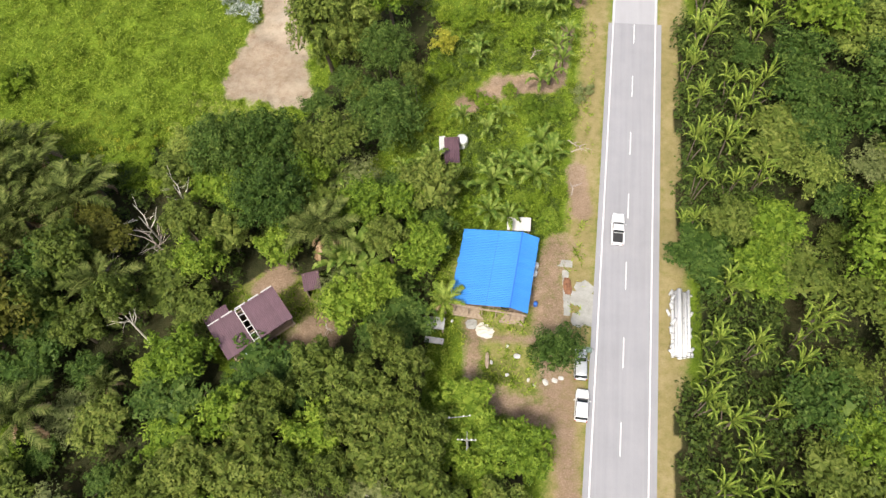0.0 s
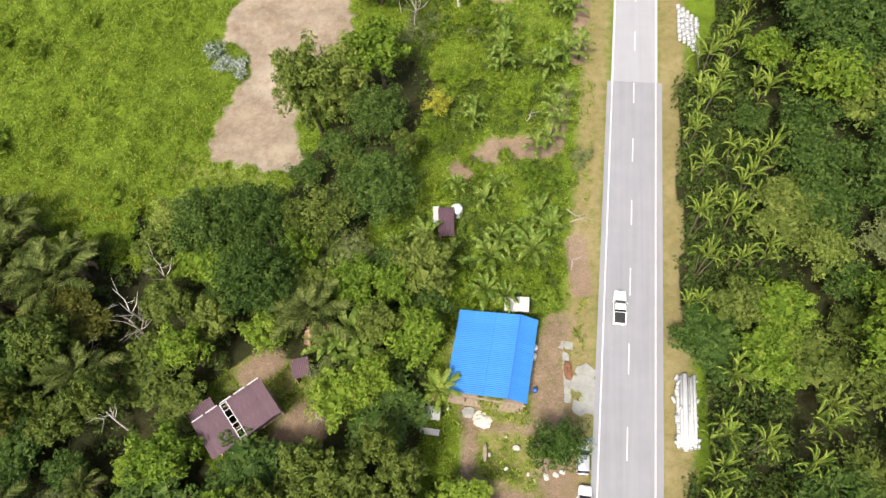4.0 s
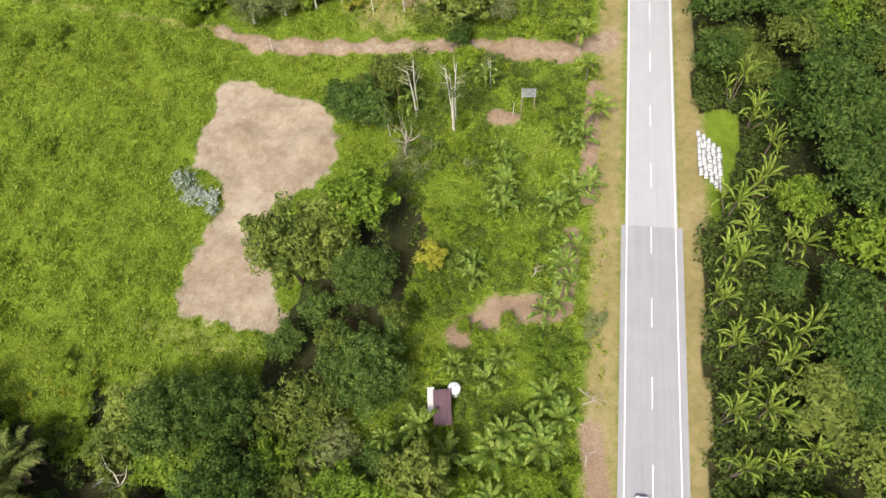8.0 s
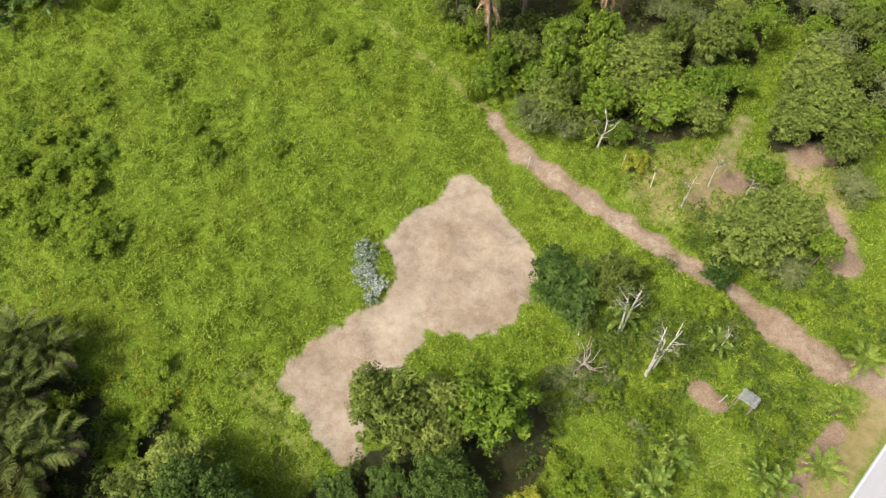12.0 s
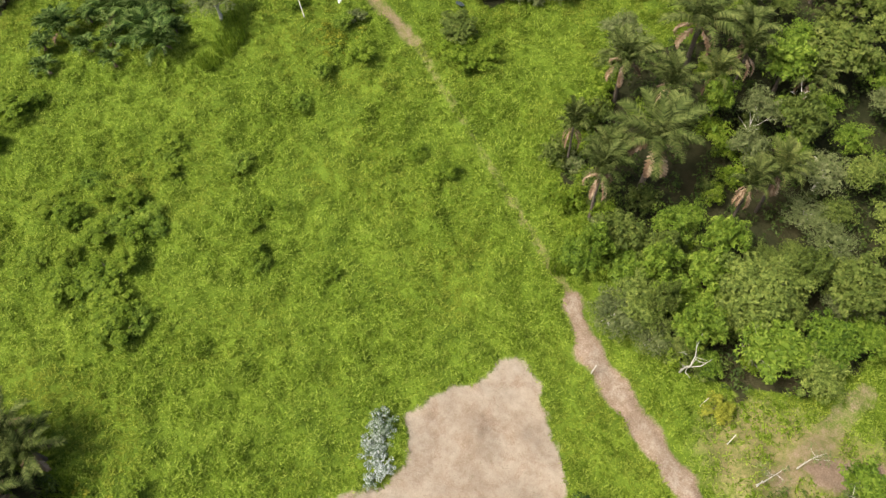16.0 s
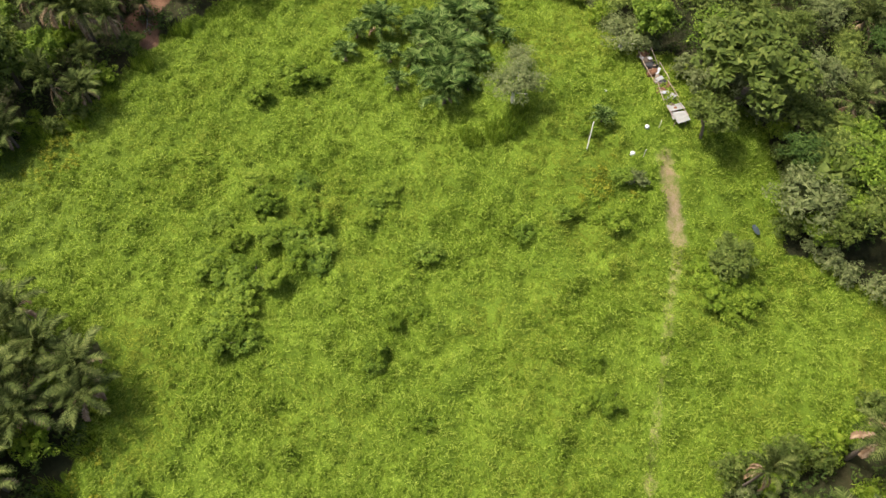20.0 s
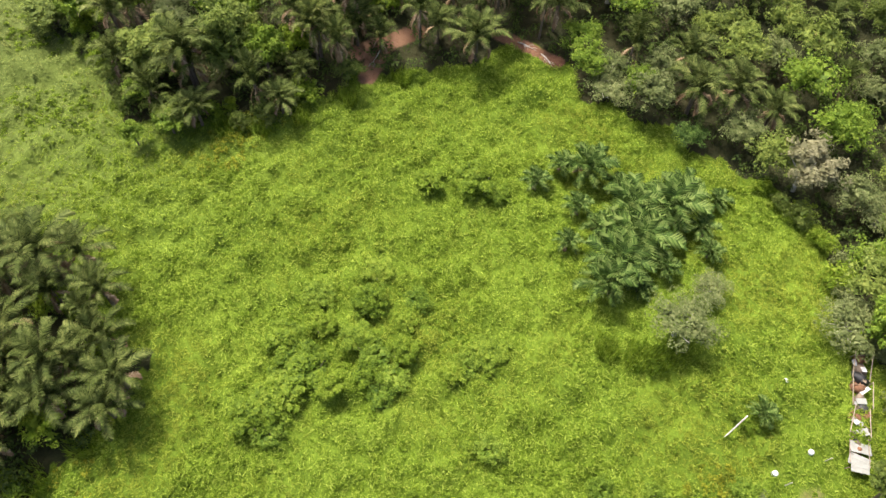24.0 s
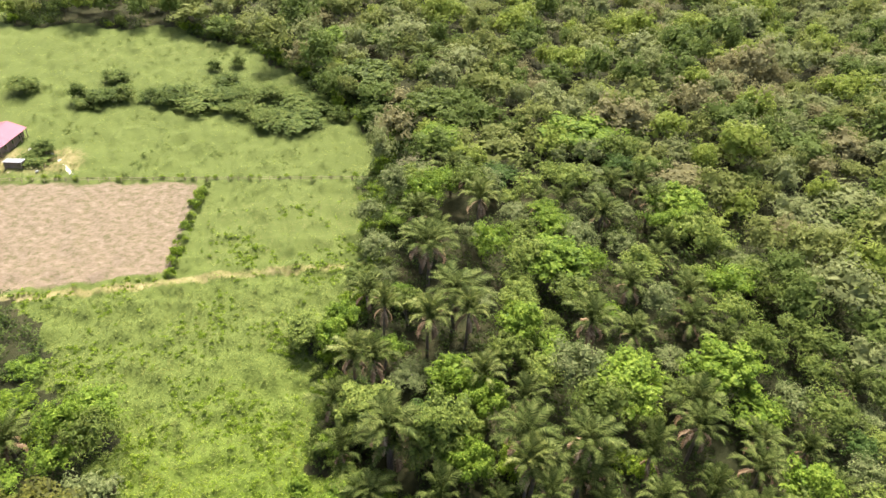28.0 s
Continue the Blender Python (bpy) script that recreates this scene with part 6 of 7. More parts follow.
def car(x, y, turn, paint, label, pickup=False):
    c = tagged(new("pickup_truck" if pickup else "car"), label, "pickup" if pickup else "car")
    c.matrix_basis = pose(x, y, 0.10, 0, 0, turn)
    h = 0.16 if pickup else 0.0
    if pickup:
        st = [(-2.55, 0.78, 0.78, 0.55, 0.95), (-2.5, 0.88, 0.88, 0.42, 1.02), (-1.0, 0.9, 0.9, 0.38, 1.04), (0.9, 0.9, 0.88, 0.38, 1.06), (1.5, 0.9, 0.84, 0.38, 1.04), (2.3, 0.86, 0.76, 0.4, 0.94), (2.58, 0.7, 0.62, 0.48, 0.78)]
    else:
        st = [(-2.1, 0.66, 0.66, 0.45, 0.86), (-2.0, 0.8, 0.78, 0.34, 0.98), (-1.0, 0.86, 0.84, 0.28, 1.0), (0.6, 0.86, 0.84, 0.28, 0.98), (1.2, 0.86, 0.8, 0.28, 0.95), (1.85, 0.82, 0.7, 0.32, 0.82), (2.12, 0.62, 0.52, 0.4, 0.66)]
    part("body", loft([ring(*s) for s in st]), B[paint], c)
    y0, y1, z0, z1 = (-0.75, 1.0, 1.03, 1.66) if pickup else (-1.95, 0.85, 0.97, 1.5)
    rear = 0.18 if pickup else 0.35
    cab = [ring(y0, 0.82, 0.80, z0 - 0.03, z0 + 0.05, 0.03), ring(y0 + rear * 0.7, 0.8, 0.7, z0 - 0.03, z1 - 0.06, 0.08), ring(y1 - 0.72, 0.8, 0.68, z0 - 0.03, z1 - 0.06, 0.08), ring(y1, 0.8, 0.78, z0 - 0.05, z0 + 0.02, 0.03)]
    part("window_glass", loft(cab), B["glass"], c, "dark tinted glass")
    part("roof", loft([ring(y0 + rear * 0.62, 0.69, 0.62, z1 - 0.09, z1 - 0.03, 0.03), ring(y0 + rear * 1.2, 0.72, 0.66, z1 - 0.08, z1 + 0.02, 0.04), ring(y1 - 0.95, 0.72, 0.66, z1 - 0.08, z1 + 0.02, 0.04), ring(y1 - 0.68, 0.68, 0.6, z1 - 0.09, z1 - 0.03, 0.03)]), B[paint], c)
    for s in (-1, 1):
        part("pillar", beam((s * 0.78, y1 - 0.04, z0), (s * 0.66, y1 - 0.7, z1 - 0.05), 0.07, 0.05), B[paint], c)
        part("pillar", beam((s * 0.8, y0 + 0.05, z0), (s * 0.68, y0 + rear, z1 - 0.05), 0.09, 0.06), B[paint], c)
        m = part("mirror", soft_box(s * 0.98 - 0.1, s * 0.98 + 0.1, y1 - 0.42, y1 - 0.3, z0 - 0.02, z0 + 0.13, 0.03), B[paint], c)
        part("headlight", soft_box(s * 0.56 - 0.17, s * 0.56 + 0.17, st[-1][0] - 0.22, st[-1][0] - 0.05, 0.62 + h, 0.74 + h, 0.03), B["lamp"], c, "clear headlight")
        part("tail_light", soft_box(s * 0.7 - 0.09, s * 0.7 + 0.09, st[0][0] - 0.03, st[0][0] + 0.1, 0.66 + h, 0.9 + h, 0.02), B["tail"], c, "red tail light")
        part("windscreen_wiper", beam((s * 0.3 - 0.25, y1 + 0.02, z0 + 0.03), (s * 0.3 + 0.2, y1 - 0.14, z0 + 0.16), 0.02, 0.015), B["black"], c)
        for wy in ((-1.45, 1.55) if pickup else (-1.28, 1.3)):
            wheel(c, s * 0.78, wy, 0.37 if pickup else 0.31)
    part("front_bumper", soft_box(-0.66, 0.66, st[-1][0] - 0.14, st[-1][0] + 0.05, 0.36 + h * 0.5, 0.56 + h * 0.5, 0.05), B["black"], c, "black bumper")
    part("number_plate", soft_box(-0.24, 0.24, st[0][0] - 0.05, st[0][0] - 0.02, 0.55, 0.67, 0.008), B["black"], c)
    if pickup:
        part("bed_floor", boxes((-0.72, 0.72, -2.42, -0.82, 1.045, 1.052)), B["black"], c, "black load bed liner")
        for s in (-1, 1):
            part("bed_wall", soft_box(s * 0.82 - 0.08, s * 0.82 + 0.08, -2.5, -0.76, 0.95, 1.3, 0.03), B[paint], c)
        part("tailgate", soft_box(-0.82, 0.82, -2.56, -2.46, 0.95, 1.28, 0.03), B[paint], c)
        part("roll_bar", beam((-0.78, -0.86, 1.4), (0.78, -0.86, 1.4), 0.07, 0.07), B["black"], c)
    return c


car(9.05, 26.8, -1.5, "car_white", "white hatchback car parked on the verge")
car(8.7, 32.2, 2.0, "car_silver", "silver car parked under the shady tree")
car(13.15, 53.0, -1.0, "car_white", "white pickup truck with an open black load bed on the road", pickup=True)


def blue_house():
    h = tagged(new("house"), "low house with a bright blue ribbed metal roof", "house")
    h.matrix_basis = pose(-3.3, 43.6, 0, 0, 0, 86.0)
    # local x runs along the ridge, local y to the house's west side
    rng = rnd(3)
    sheet_roof(h, -5.75, 5.75, -2.6, 4.45, 5.6, 3.0, 15, B["blue"], rng=rng)
    sheet_roof(h, -5.75, 5.75, -2.66, 4.45, -5.0, 3.45, 15, B["blue"], rng=rng)
    part("ridge_cap", beam((-5.8, -2.63, 4.5), (5.8, -2.63, 4.5), 0.14, 0.05), B["bluedrum"], h, "dark blue ridge seam")
    part("roof_seam", beam((-5.78, 0.6, 3.93), (5.78, 0.6, 3.93), 0.05, 0.05), B["bluedrum"], h)
    for y0, y1, x0, x1 in ((-4.2, -4.05, -4.6, 5.2), (4.6, 4.75, -4.6, 5.2)):
        part("wall", boxes((x0, x1, y0, y1, -0.2, 3.0 if y0 > 0 else 3.55)), B["board"], h)
    for x0, x1 in ((-4.6, -4.45), (5.05, 5.2)):
        part("wall", boxes((x0, x1, -4.05, 4.6, -0.2, 2.95)), B["board"], h)
    for k in range(6):
        y = -4.6 + k * 1.9
        part("porch_post", boxes((-5.9, -5.78, y - 0.06, y + 0.06, -0.2, 2.9)), B["timber"], h)
    part("porch_beam", boxes((-6.0, -5.82, -4.9, 5.5, 2.78, 2.92)), B["timber"], h, "pale timber beam")
    part("porch_deck", boxes((-6.35, -4.6, -4.6, 5.2, 0.25, 0.36)), B["timber"], h)
    for k in range(9):
        y = -4.4 + k * 1.15
        part("rafter_end", beam((-5.4, y, 2.98), (-6.25, y, 2.9), 0.06, 0.1), B["timber"], h)
    for y in (-2.4, 1.6):
        part("window", boxes((-4.64, -4.605, y, y + 1.1, 1.0, 2.1)), B["glass"], h)
    d = part("door", boxes((-4.66, -4.605, -0.4, 0.5, 0.1, 2.1)), B["timber"], h)
    part("door_handle", boxes((-4.72, -4.66, 0.34, 0.4, 1.0, 1.08)), B["rim"], d)


blue_house()


def small_shed(x, y, turn, lx, ly, height, mat, label, wall="board", sheets=4, fall=0.35):
    s = tagged(new("shed"), label, "shed")
    s.matrix_basis = pose(x, y, float(terrain(np.float64(x), np.float64(y))), 0, 0, turn)
    sheet_roof(s, -lx / 2, lx / 2, ly / 2, height + fall, -ly / 2, height, sheets, B[mat], rng=rnd(8))
    a, b = lx / 2 - 0.25, ly / 2 - 0.25
    for sx in (-a, a):
        part("wall", boxes((sx - 0.04, sx + 0.04, -b, b, -0.3, height - 0.02)), B[wall], s)
        for sy in (-b, b):
            part("post", boxes((sx - 0.08, sx + 0.08, sy - 0.08, sy + 0.08, -0.3, height + (fall if sy > 0 else 0) - 0.02)), B["timber"], s)
    part("wall", boxes((-a + 0.05, a - 0.05, b - 0.04, b + 0.04, -0.3, height + fall - 0.06)), B[wall], s)
    part("rail", beam((-lx / 2, -ly / 2 + 0.05, height - 0.06), (lx / 2, -ly / 2 + 0.05, height - 0.06), 0.06, 0.08), B["timber"], s)
    return s


small_shed(-0.9, 51.4, 2, 3.3, 2.0, 2.6, "white_sheet", "lean-to with a white sheet roof behind the blue house")
small_shed(-11.0, 35.6, 0, 2.8, 1.6, 1.6, "zinc", "low hut with weathered zinc sheets")
small_shed(-10.8, 33.4, -3, 2.6, 0.8, 1.0, "white_sheet", "low cover of one white sheet", sheets=3, fall=0.1)
small_shed(-12.1, 64.0, 8, 2.3, 4.6, 2.0, "purple", "small hut with a faded maroon roof", sheets=3)
small_shed(-13.7, 64.9, 8, 0.9, 3.2, 2.1, "white_sheet", "narrow white sheet cover against the maroon hut", sheets=1, fall=0.1)
small_shed(-28.7, 39.6, 20, 2.4, 2.6, 2.6, "purple", "tiny hut with a faded maroon roof", sheets=3)
small_shed(-38.9, 31.6, 42, 3.4, 2.8, 5.4, "purple", "maroon-roofed side room beside the old house", sheets=4, fall=0.2)


def brown_house():
    h = tagged(new("house"), "old timber house on posts with a faded maroon metal roof", "house")
    h.matrix_basis = pose(-34.1, 31.4, 0, 0, 0, 43)
    rng = rnd(6)
    sheet_roof(h, -4.9, -1.0, 2.55, 6.9, -2.7, 6.1, 5, B["purple"], rng=rng, depth=0.014)
    sheet_roof(h, -0.1, 4.7, 2.55, 6.9, -2.6, 6.1, 7, B["purple"], rng=rng, depth=0.014)
    for k in range(5):
        part("ridge_flashing", beam((-4.8 + k * 1.95, 2.62, 6.97), (-3.2 + k * 1.95, 2.62, 6.97), 0.16, 0.05), B["white_sheet"], h, "chipped pale ridge flashing")
    for x in (-0.98, -0.12):
        part("open_rafter", beam((x, 2.5, 6.95), (x, -2.7, 6.13), 0.1, 0.08), B["white_sheet"], h, "bare pale rafter")
    for k in range(6):
        y = 2.4 - k * 0.96
        part("open_batten", beam((-0.95, y, 6.94 - k * 0.15), (-0.15, y, 6.94 - k * 0.15), 0.09, 0.05), B["white_sheet"], h)
    for sx in (-4.3, 4.3):
        part("wall", boxes((sx - 0.06, sx + 0.06, -1.0, 2.1, 1.4, 6.1)), B["board"], h)
    for sy, top in ((-1.0, 6.1), (2.1, 6.7)):
        part("wall", boxes((-4.24, 4.24, sy - 0.06, sy + 0.06, 1.4, top)), B["board"], h)
    part("floor_deck", boxes((-4.6, 4.6, -1.2, 2.4, 1.28, 1.4)), B["timber"], h)
    for sx in (-4.1, -1.4, 1.4, 4.1):
        for sy in (-0.9, 2.0):
            part("house_post", boxes((sx - 0.1, sx + 0.1, sy - 0.1, sy + 0.1, -0.3, 1.28)), B["timber"], h)
    part("porch_cover", boxes((-2.7, -0.4, -3.5, -2.6, 5.6, 5.64)), B["green_cloth"], h, "grey-green sheet over the porch")
    for x in (-2.6, -0.5):
        part("porch_post", boxes((x - 0.05, x + 0.05, -3.45, -3.35, -0.2, 5.6)), B["timber"], h)
    for x in (-3.0, 1.0, 3.0):
        part("window", boxes((x - 0.5, x + 0.5, -1.09, -1.065, 3.0, 4.1)), B["glass"], h)


brown_house()


def tank(x, y, z, r, height, label, mat="tank", name="water_tank"):
    t = tagged(new(name), label, "tank")
    t.matrix_basis = pose(x, y, z)
    rings = []
    for k, zz in ((0.92, 0), (1.0, 0.08), (1.0, 0.3), (0.97, 0.33), (1.0, 0.36), (1.0, 0.66), (0.97, 0.69), (1.0, 0.72), (0.98, 0.9), (0.75, 1.0), (0.3, 1.06)):
        rings.append([(r * k * math.cos(a * math.pi / 10), r * k * math.sin(a * math.pi / 10), height * zz) for a in range(20)])
    part("shell", loft(rings), B[mat], t)
    part("lid", loft([[(r * k * math.cos(a * math.pi / 8), r * k * math.sin(a * math.pi / 8), height * zz) for a in range(16)] for k, zz in ((0.34, 1.04), (0.36, 1.1), (0.3, 1.14))]), B[mat], t)


tank(1.95, 46.1, 0, 0.42, 1.1, "white plastic water tank beside the blue house")
tank(1.85, 44.9, 0, 0.42, 1.1, "white plastic water tank beside the blue house")
tank(-10.9, 66.9, -0.7, 0.9, 1.9, "large white plastic water tank beside the hut")
tank(2.3, 40.3, 0, 0.3, 0.9, "blue plastic drum beside the house wall", "bluedrum", "drum")
tank(-134.3, 129.1, 6.0, 0.38, 0.6, "white plastic tub in the grass")
tank(-129.2, 127.2, 5.1, 0.38, 0.6, "white plastic tub in the grass")
tank(-140.5, 121.9, 6.3, 0.32, 0.5, "white plastic tub in the grass")


def slab(x, y, lx, ly, turn, label, mat="tarp", z=0.0, height=0.25, name="sheet_pile", seed=0, category="debris"):
    """A sagging sheet or pile of boards lying on the ground."""
    rng = rnd(seed + 40)
    s = tagged(new(name), label, category)
    s.matrix_basis = pose(x, y, z + float(terrain(np.float64(x), np.float64(y))), 0, 0, turn)
    n = 7
    V, F = [], []
    for top in (1, 0):
        for i in range(n):
            for j in range(n):
                u, v = i / (n - 1) - 0.5, j / (n - 1) - 0.5
                k = 1 - 0.25 * (abs(u * 2) ** 3 * abs(v * 2) ** 3) + 0.05 * rng.normal()
                V.append((u * lx * k, v * ly * k, (height * (0.55 + 0.45 * rng.random()) * (1.15 - 1.3 * max(abs(u), abs(v))) + 0.04) if top else -0.05))
    for i in range(n - 1):
        for j in range(n - 1):
            a = i * n + j
            F += [(a, a + n, a + n + 1, a + 1), (n * n + a, n * n + a + 1, n * n + a + n + 1, n * n + a + n)]
    for k in range(n - 1):
        for a, b in ((k, k + 1), ((n - 1) * n + k + 1, (n - 1) * n + k), ((k + 1) * n, k * n), (k * n + n - 1, (k + 1) * n + n - 1)):
            F.append((a, b, b + n * n, a + n * n))
    put("sheet", fast_mesh("sheet", V, F, B[mat]), s)
    return s


slab(-4.2, 35.8, 2.6, 2.0, -25, "pale tarpaulin over a heap in the yard", seed=1, height=0.6)
slab(-3.4, 37.3, 2.3, 1.0, -14, "pale board stack beside the porch", "concrete", seed=2)
slab(-6.1, 36.6, 1.6, 1.4, 10, "grey rubble heap in the yard", "concrete", seed=3)
slab(-5.7, 29.0, 1.8, 0.7, 4, "weathered boards lying on the soil", "timber", seed=4)
slab(-3.5, 31.7, 0.5, 2.2, 5, "weathered planks lying on the grass", "timber", seed=5)
for i, (x, y, w) in enumerate(((0.4, 32.7, 0.9), (-0.7, 30.0, 0.5), (2.1, 29.6, 0.5), (4.3, 29.5, 0.9), (5.5, 29.9, 0.8), (-4.3, 28.4, 0.5), (-8.8, 36.8, 0.4), (-2.9, 31.5, 0.5), (2.9, 28.9, 0.5), (6.3, 30.3, 0.7), (-1.0, 34.0, 0.4), (3.3, 33.3, 0.5))):
    slab(x, y, w, w * 0.7, 40 * i, "white plastic litter on the yard soil", "white_sheet", seed=10 + i, height=0.3, name="litter")
slab(6.5, 43.6, 1.1, 2.6, 8, "rusty scrap heap by the path", "rust", seed=30, height=0.5, name="scrap_heap")
slab(9.6, 34.6, 1.2, 0.8, 0, "pale sheet beside the parked car", "green_cloth", seed=31, name="sheet")


def concrete_patch():
    """A broken pale slab between the yard and the road."""
    p = tagged(new("concrete_apron"), "cracked pale concrete apron beside the road", "slab", kind="structure")
    rng = rnd(77)
    for k, (x, y, r) in enumerate(((8.7, 43.2, 1.3), (9.3, 41.4, 1.35), (7.9, 41.9, 1.0), (9.3, 39.5, 1.3), (8.3, 38.8, 1.1))):
        pts = [(x + r * (1 + 0.16 * rng.normal()) * math.cos(a), y + 1.15 * r * (1 + 0.12 * rng.normal()) * math.sin(a)) for a in np.linspace(0, 6.283, 14)[:-1]]
        bm = bmesh.new()
        z = 0.05 + 0.006 * k
        top = [bm.verts.new((a, b, z)) for a, b in pts]
        low = [bm.verts.new((a, b, -0.2)) for a, b in pts]
        bm.faces.new(top)
        for i in range(len(pts)):
            j = (i + 1) % len(pts)
            bm.faces.new((top[i], low[i], low[j], top[j]))
        bmesh.ops.recalc_face_normals(bm, faces=bm.faces[:])
        part("slab_piece", bm, B["concrete"], p)
    path = tagged(new("footpath"), "narrow concrete footpath from the yard", "path", kind="structure")
    for k in range(6):
        part("paving_slab", soft_box(5.7 + 0.1 * k, 6.6 + 0.1 * k, 46.1 - 1.15 * (k + 1) + 0.03, 46.1 - 1.15 * k, -0.1, 0.06, 0.02), B["concrete"], path)
    for k in range(2):
        part("paving_slab", soft_box(4.9 + 1.1 * k, 5.95 + 1.1 * k, 46.6, 47.7, -0.1, 0.09, 0.02), B["concrete"], path)


concrete_patch()


def pipe(x, y, z, length, r, turn, label, group):
    """A hollow spun pipe lying along its length."""
    p = tagged(new("pipe"), label, "pipe", group)
    p.matrix_basis = pose(x, y, z, 0, 0, turn)
    n = 14
    prof = ((r, 0.0), (r, length), (r * 0.82, length), (r * 0.82, 0.0), (r, 0.0))
    rings = [[(q * math.cos(2 * math.pi * a / n), yy, q * math.sin(2 * math.pi * a / n)) for a in range(n)] for q, yy in prof]
    part("barrel", loft(rings, False), B["pipe"], p)
    for yy in (0.0, length):
        part("end_collar", loft([[(q * math.cos(2 * math.pi * a / n), yy + d, q * math.sin(2 * math.pi * a / n)) for a in range(n)] for q, d in ((r * 0.84, -0.05), (r * 1.03, -0.05), (r * 1.03, 0.05), (r * 0.84, 0.05))], False), B["zinc"], p)


for k in range(5):
    pipe(20.55 + 0.5 * k, 34.7 + 0.15 * (k % 3), 0.28, 9.4, 0.24, -1, "long white pipe in a stack beside the road", "pipes of the first stack")
pipe(21.35, 34.4, 0.76, 9.9, 0.36, -1, "thick white pipe on top of a stack", "pipes of the first stack")
for k in range(2):
    pipe(22.15 + 0.45 * k, 34.9 + 0.4 * k, 0.7, 9.0, 0.18, -1, "long white pipe in a stack beside the road", "pipes of the first stack")
def short_pipes():
    """Short culvert lengths in slanting rows, with a second layer on part of them."""
    rng = rnd(71)
    for k in range(5):
        for q in range(7):
            pipe(23.1 + 0.72 * k + rng.uniform(-0.07, 0.07), 110.6 - 1.15 * q - 0.75 * k + rng.uniform(-0.15, 0.15), 0.34, 1.05, 0.33, rng.uniform(-5, 4), "short white culvert pipe in a row beside the road", "pipes of the second stack")
    for k in range(4):
        for q in range(3):
            pipe(23.5 + 0.72 * k + rng.uniform(-0.1, 0.1), 108.2 - 1.6 * q - 0.75 * k + rng.uniform(-0.3, 0.3), 0.93, 1.05, 0.31, rng.uniform(-9, 8), "short white culvert pipe in a row beside the road", "pipes of the second stack")


short_pipes()


def offcuts():
    """Short broken lengths lying along the first stack."""
    rng = rnd(66)
    for k in range(22):
        side = k % 2
        pipe((20.35 if side else 22.75) + rng.uniform(-0.25, 0.25), 34.8 + 0.42 * k + rng.uniform(-0.2, 0.2), 0.62 if side else 0.5, rng.uniform(0.4, 1.0), rng.uniform(0.13, 0.22), rng.uniform(-60, 60), "short broken white pipe length beside the stack", "broken lengths by the first stack")


offcuts()


def utility_pole(x, y, height, turn, label, span=4.0, shift=0.0, second=False):
    p = tagged(new("utility_pole"), label, "pole")
    p.matrix_basis = pose(x, y, 0, 0, 0, turn)
    part("pole", bar((0, 0, -0.5), (0, 0, height + 0.4), 0.13, 10), B["concrete"], p)
    part("cross_arm", beam((shift - span / 2, 0, height), (shift + span / 2, 0, height), 0.08, 0.1), B["zinc"], p)
    if second:
        part("cross_arm", beam((0, -span / 2, height - 0.35), (0, span / 2, height - 0.35), 0.08, 0.1), B["zinc"], p)
    for s in (-1, 1):
        part("brace", beam((s * span * 0.28, 0.06, height), (0, 0.06, height - 0.8), 0.05, 0.05), B["zinc"], p)
        for q in (0.46, 0.24):
            i = part("insulator", bar((shift + s * span * q, 0, height + 0.06), (shift + s * span * q, 0, height + 0.26), 0.07, 8), B["white"], p)


utility_pole(-7.7, 21.0, 9.0, 12, "concrete utility pole with one long side arm", 3.4, 1.75)
utility_pole(-4.5, 18.9, 9.0, 5, "concrete utility pole with two crossed arms", 2.2, 0.0, True)


def raised_platform():
    p = tagged(new("raised_platform"), "small timber platform on tall thin posts", "platform")
    p.matrix_basis = pose(-3.7, 113.8, -0.4, 0, 0, 3)
    for sx in (-0.95, 0.95):
        for sy in (-0.6, 0.9):
            part("post", beam((sx * 1.1, sy, -0.3), (sx, sy + 0.1, 5.2), 0.09, 0.09), B["timber"], p)
        part("side_rail", beam((sx, -0.7, 5.2), (sx, 1.1, 5.2), 0.08, 0.1), B["timber"], p)
        part("brace", beam((sx, -0.6, 2.6), (sx, 0.95, 4.8), 0.06, 0.06), B["timber"], p)
    for k in range(8):
        part("slat", beam((-1.15, -0.6 + 0.22 * k, 5.28), (1.15, -0.6 + 0.22 * k, 5.28), 0.14, 0.03), B["zinc"], p)


raised_platform()


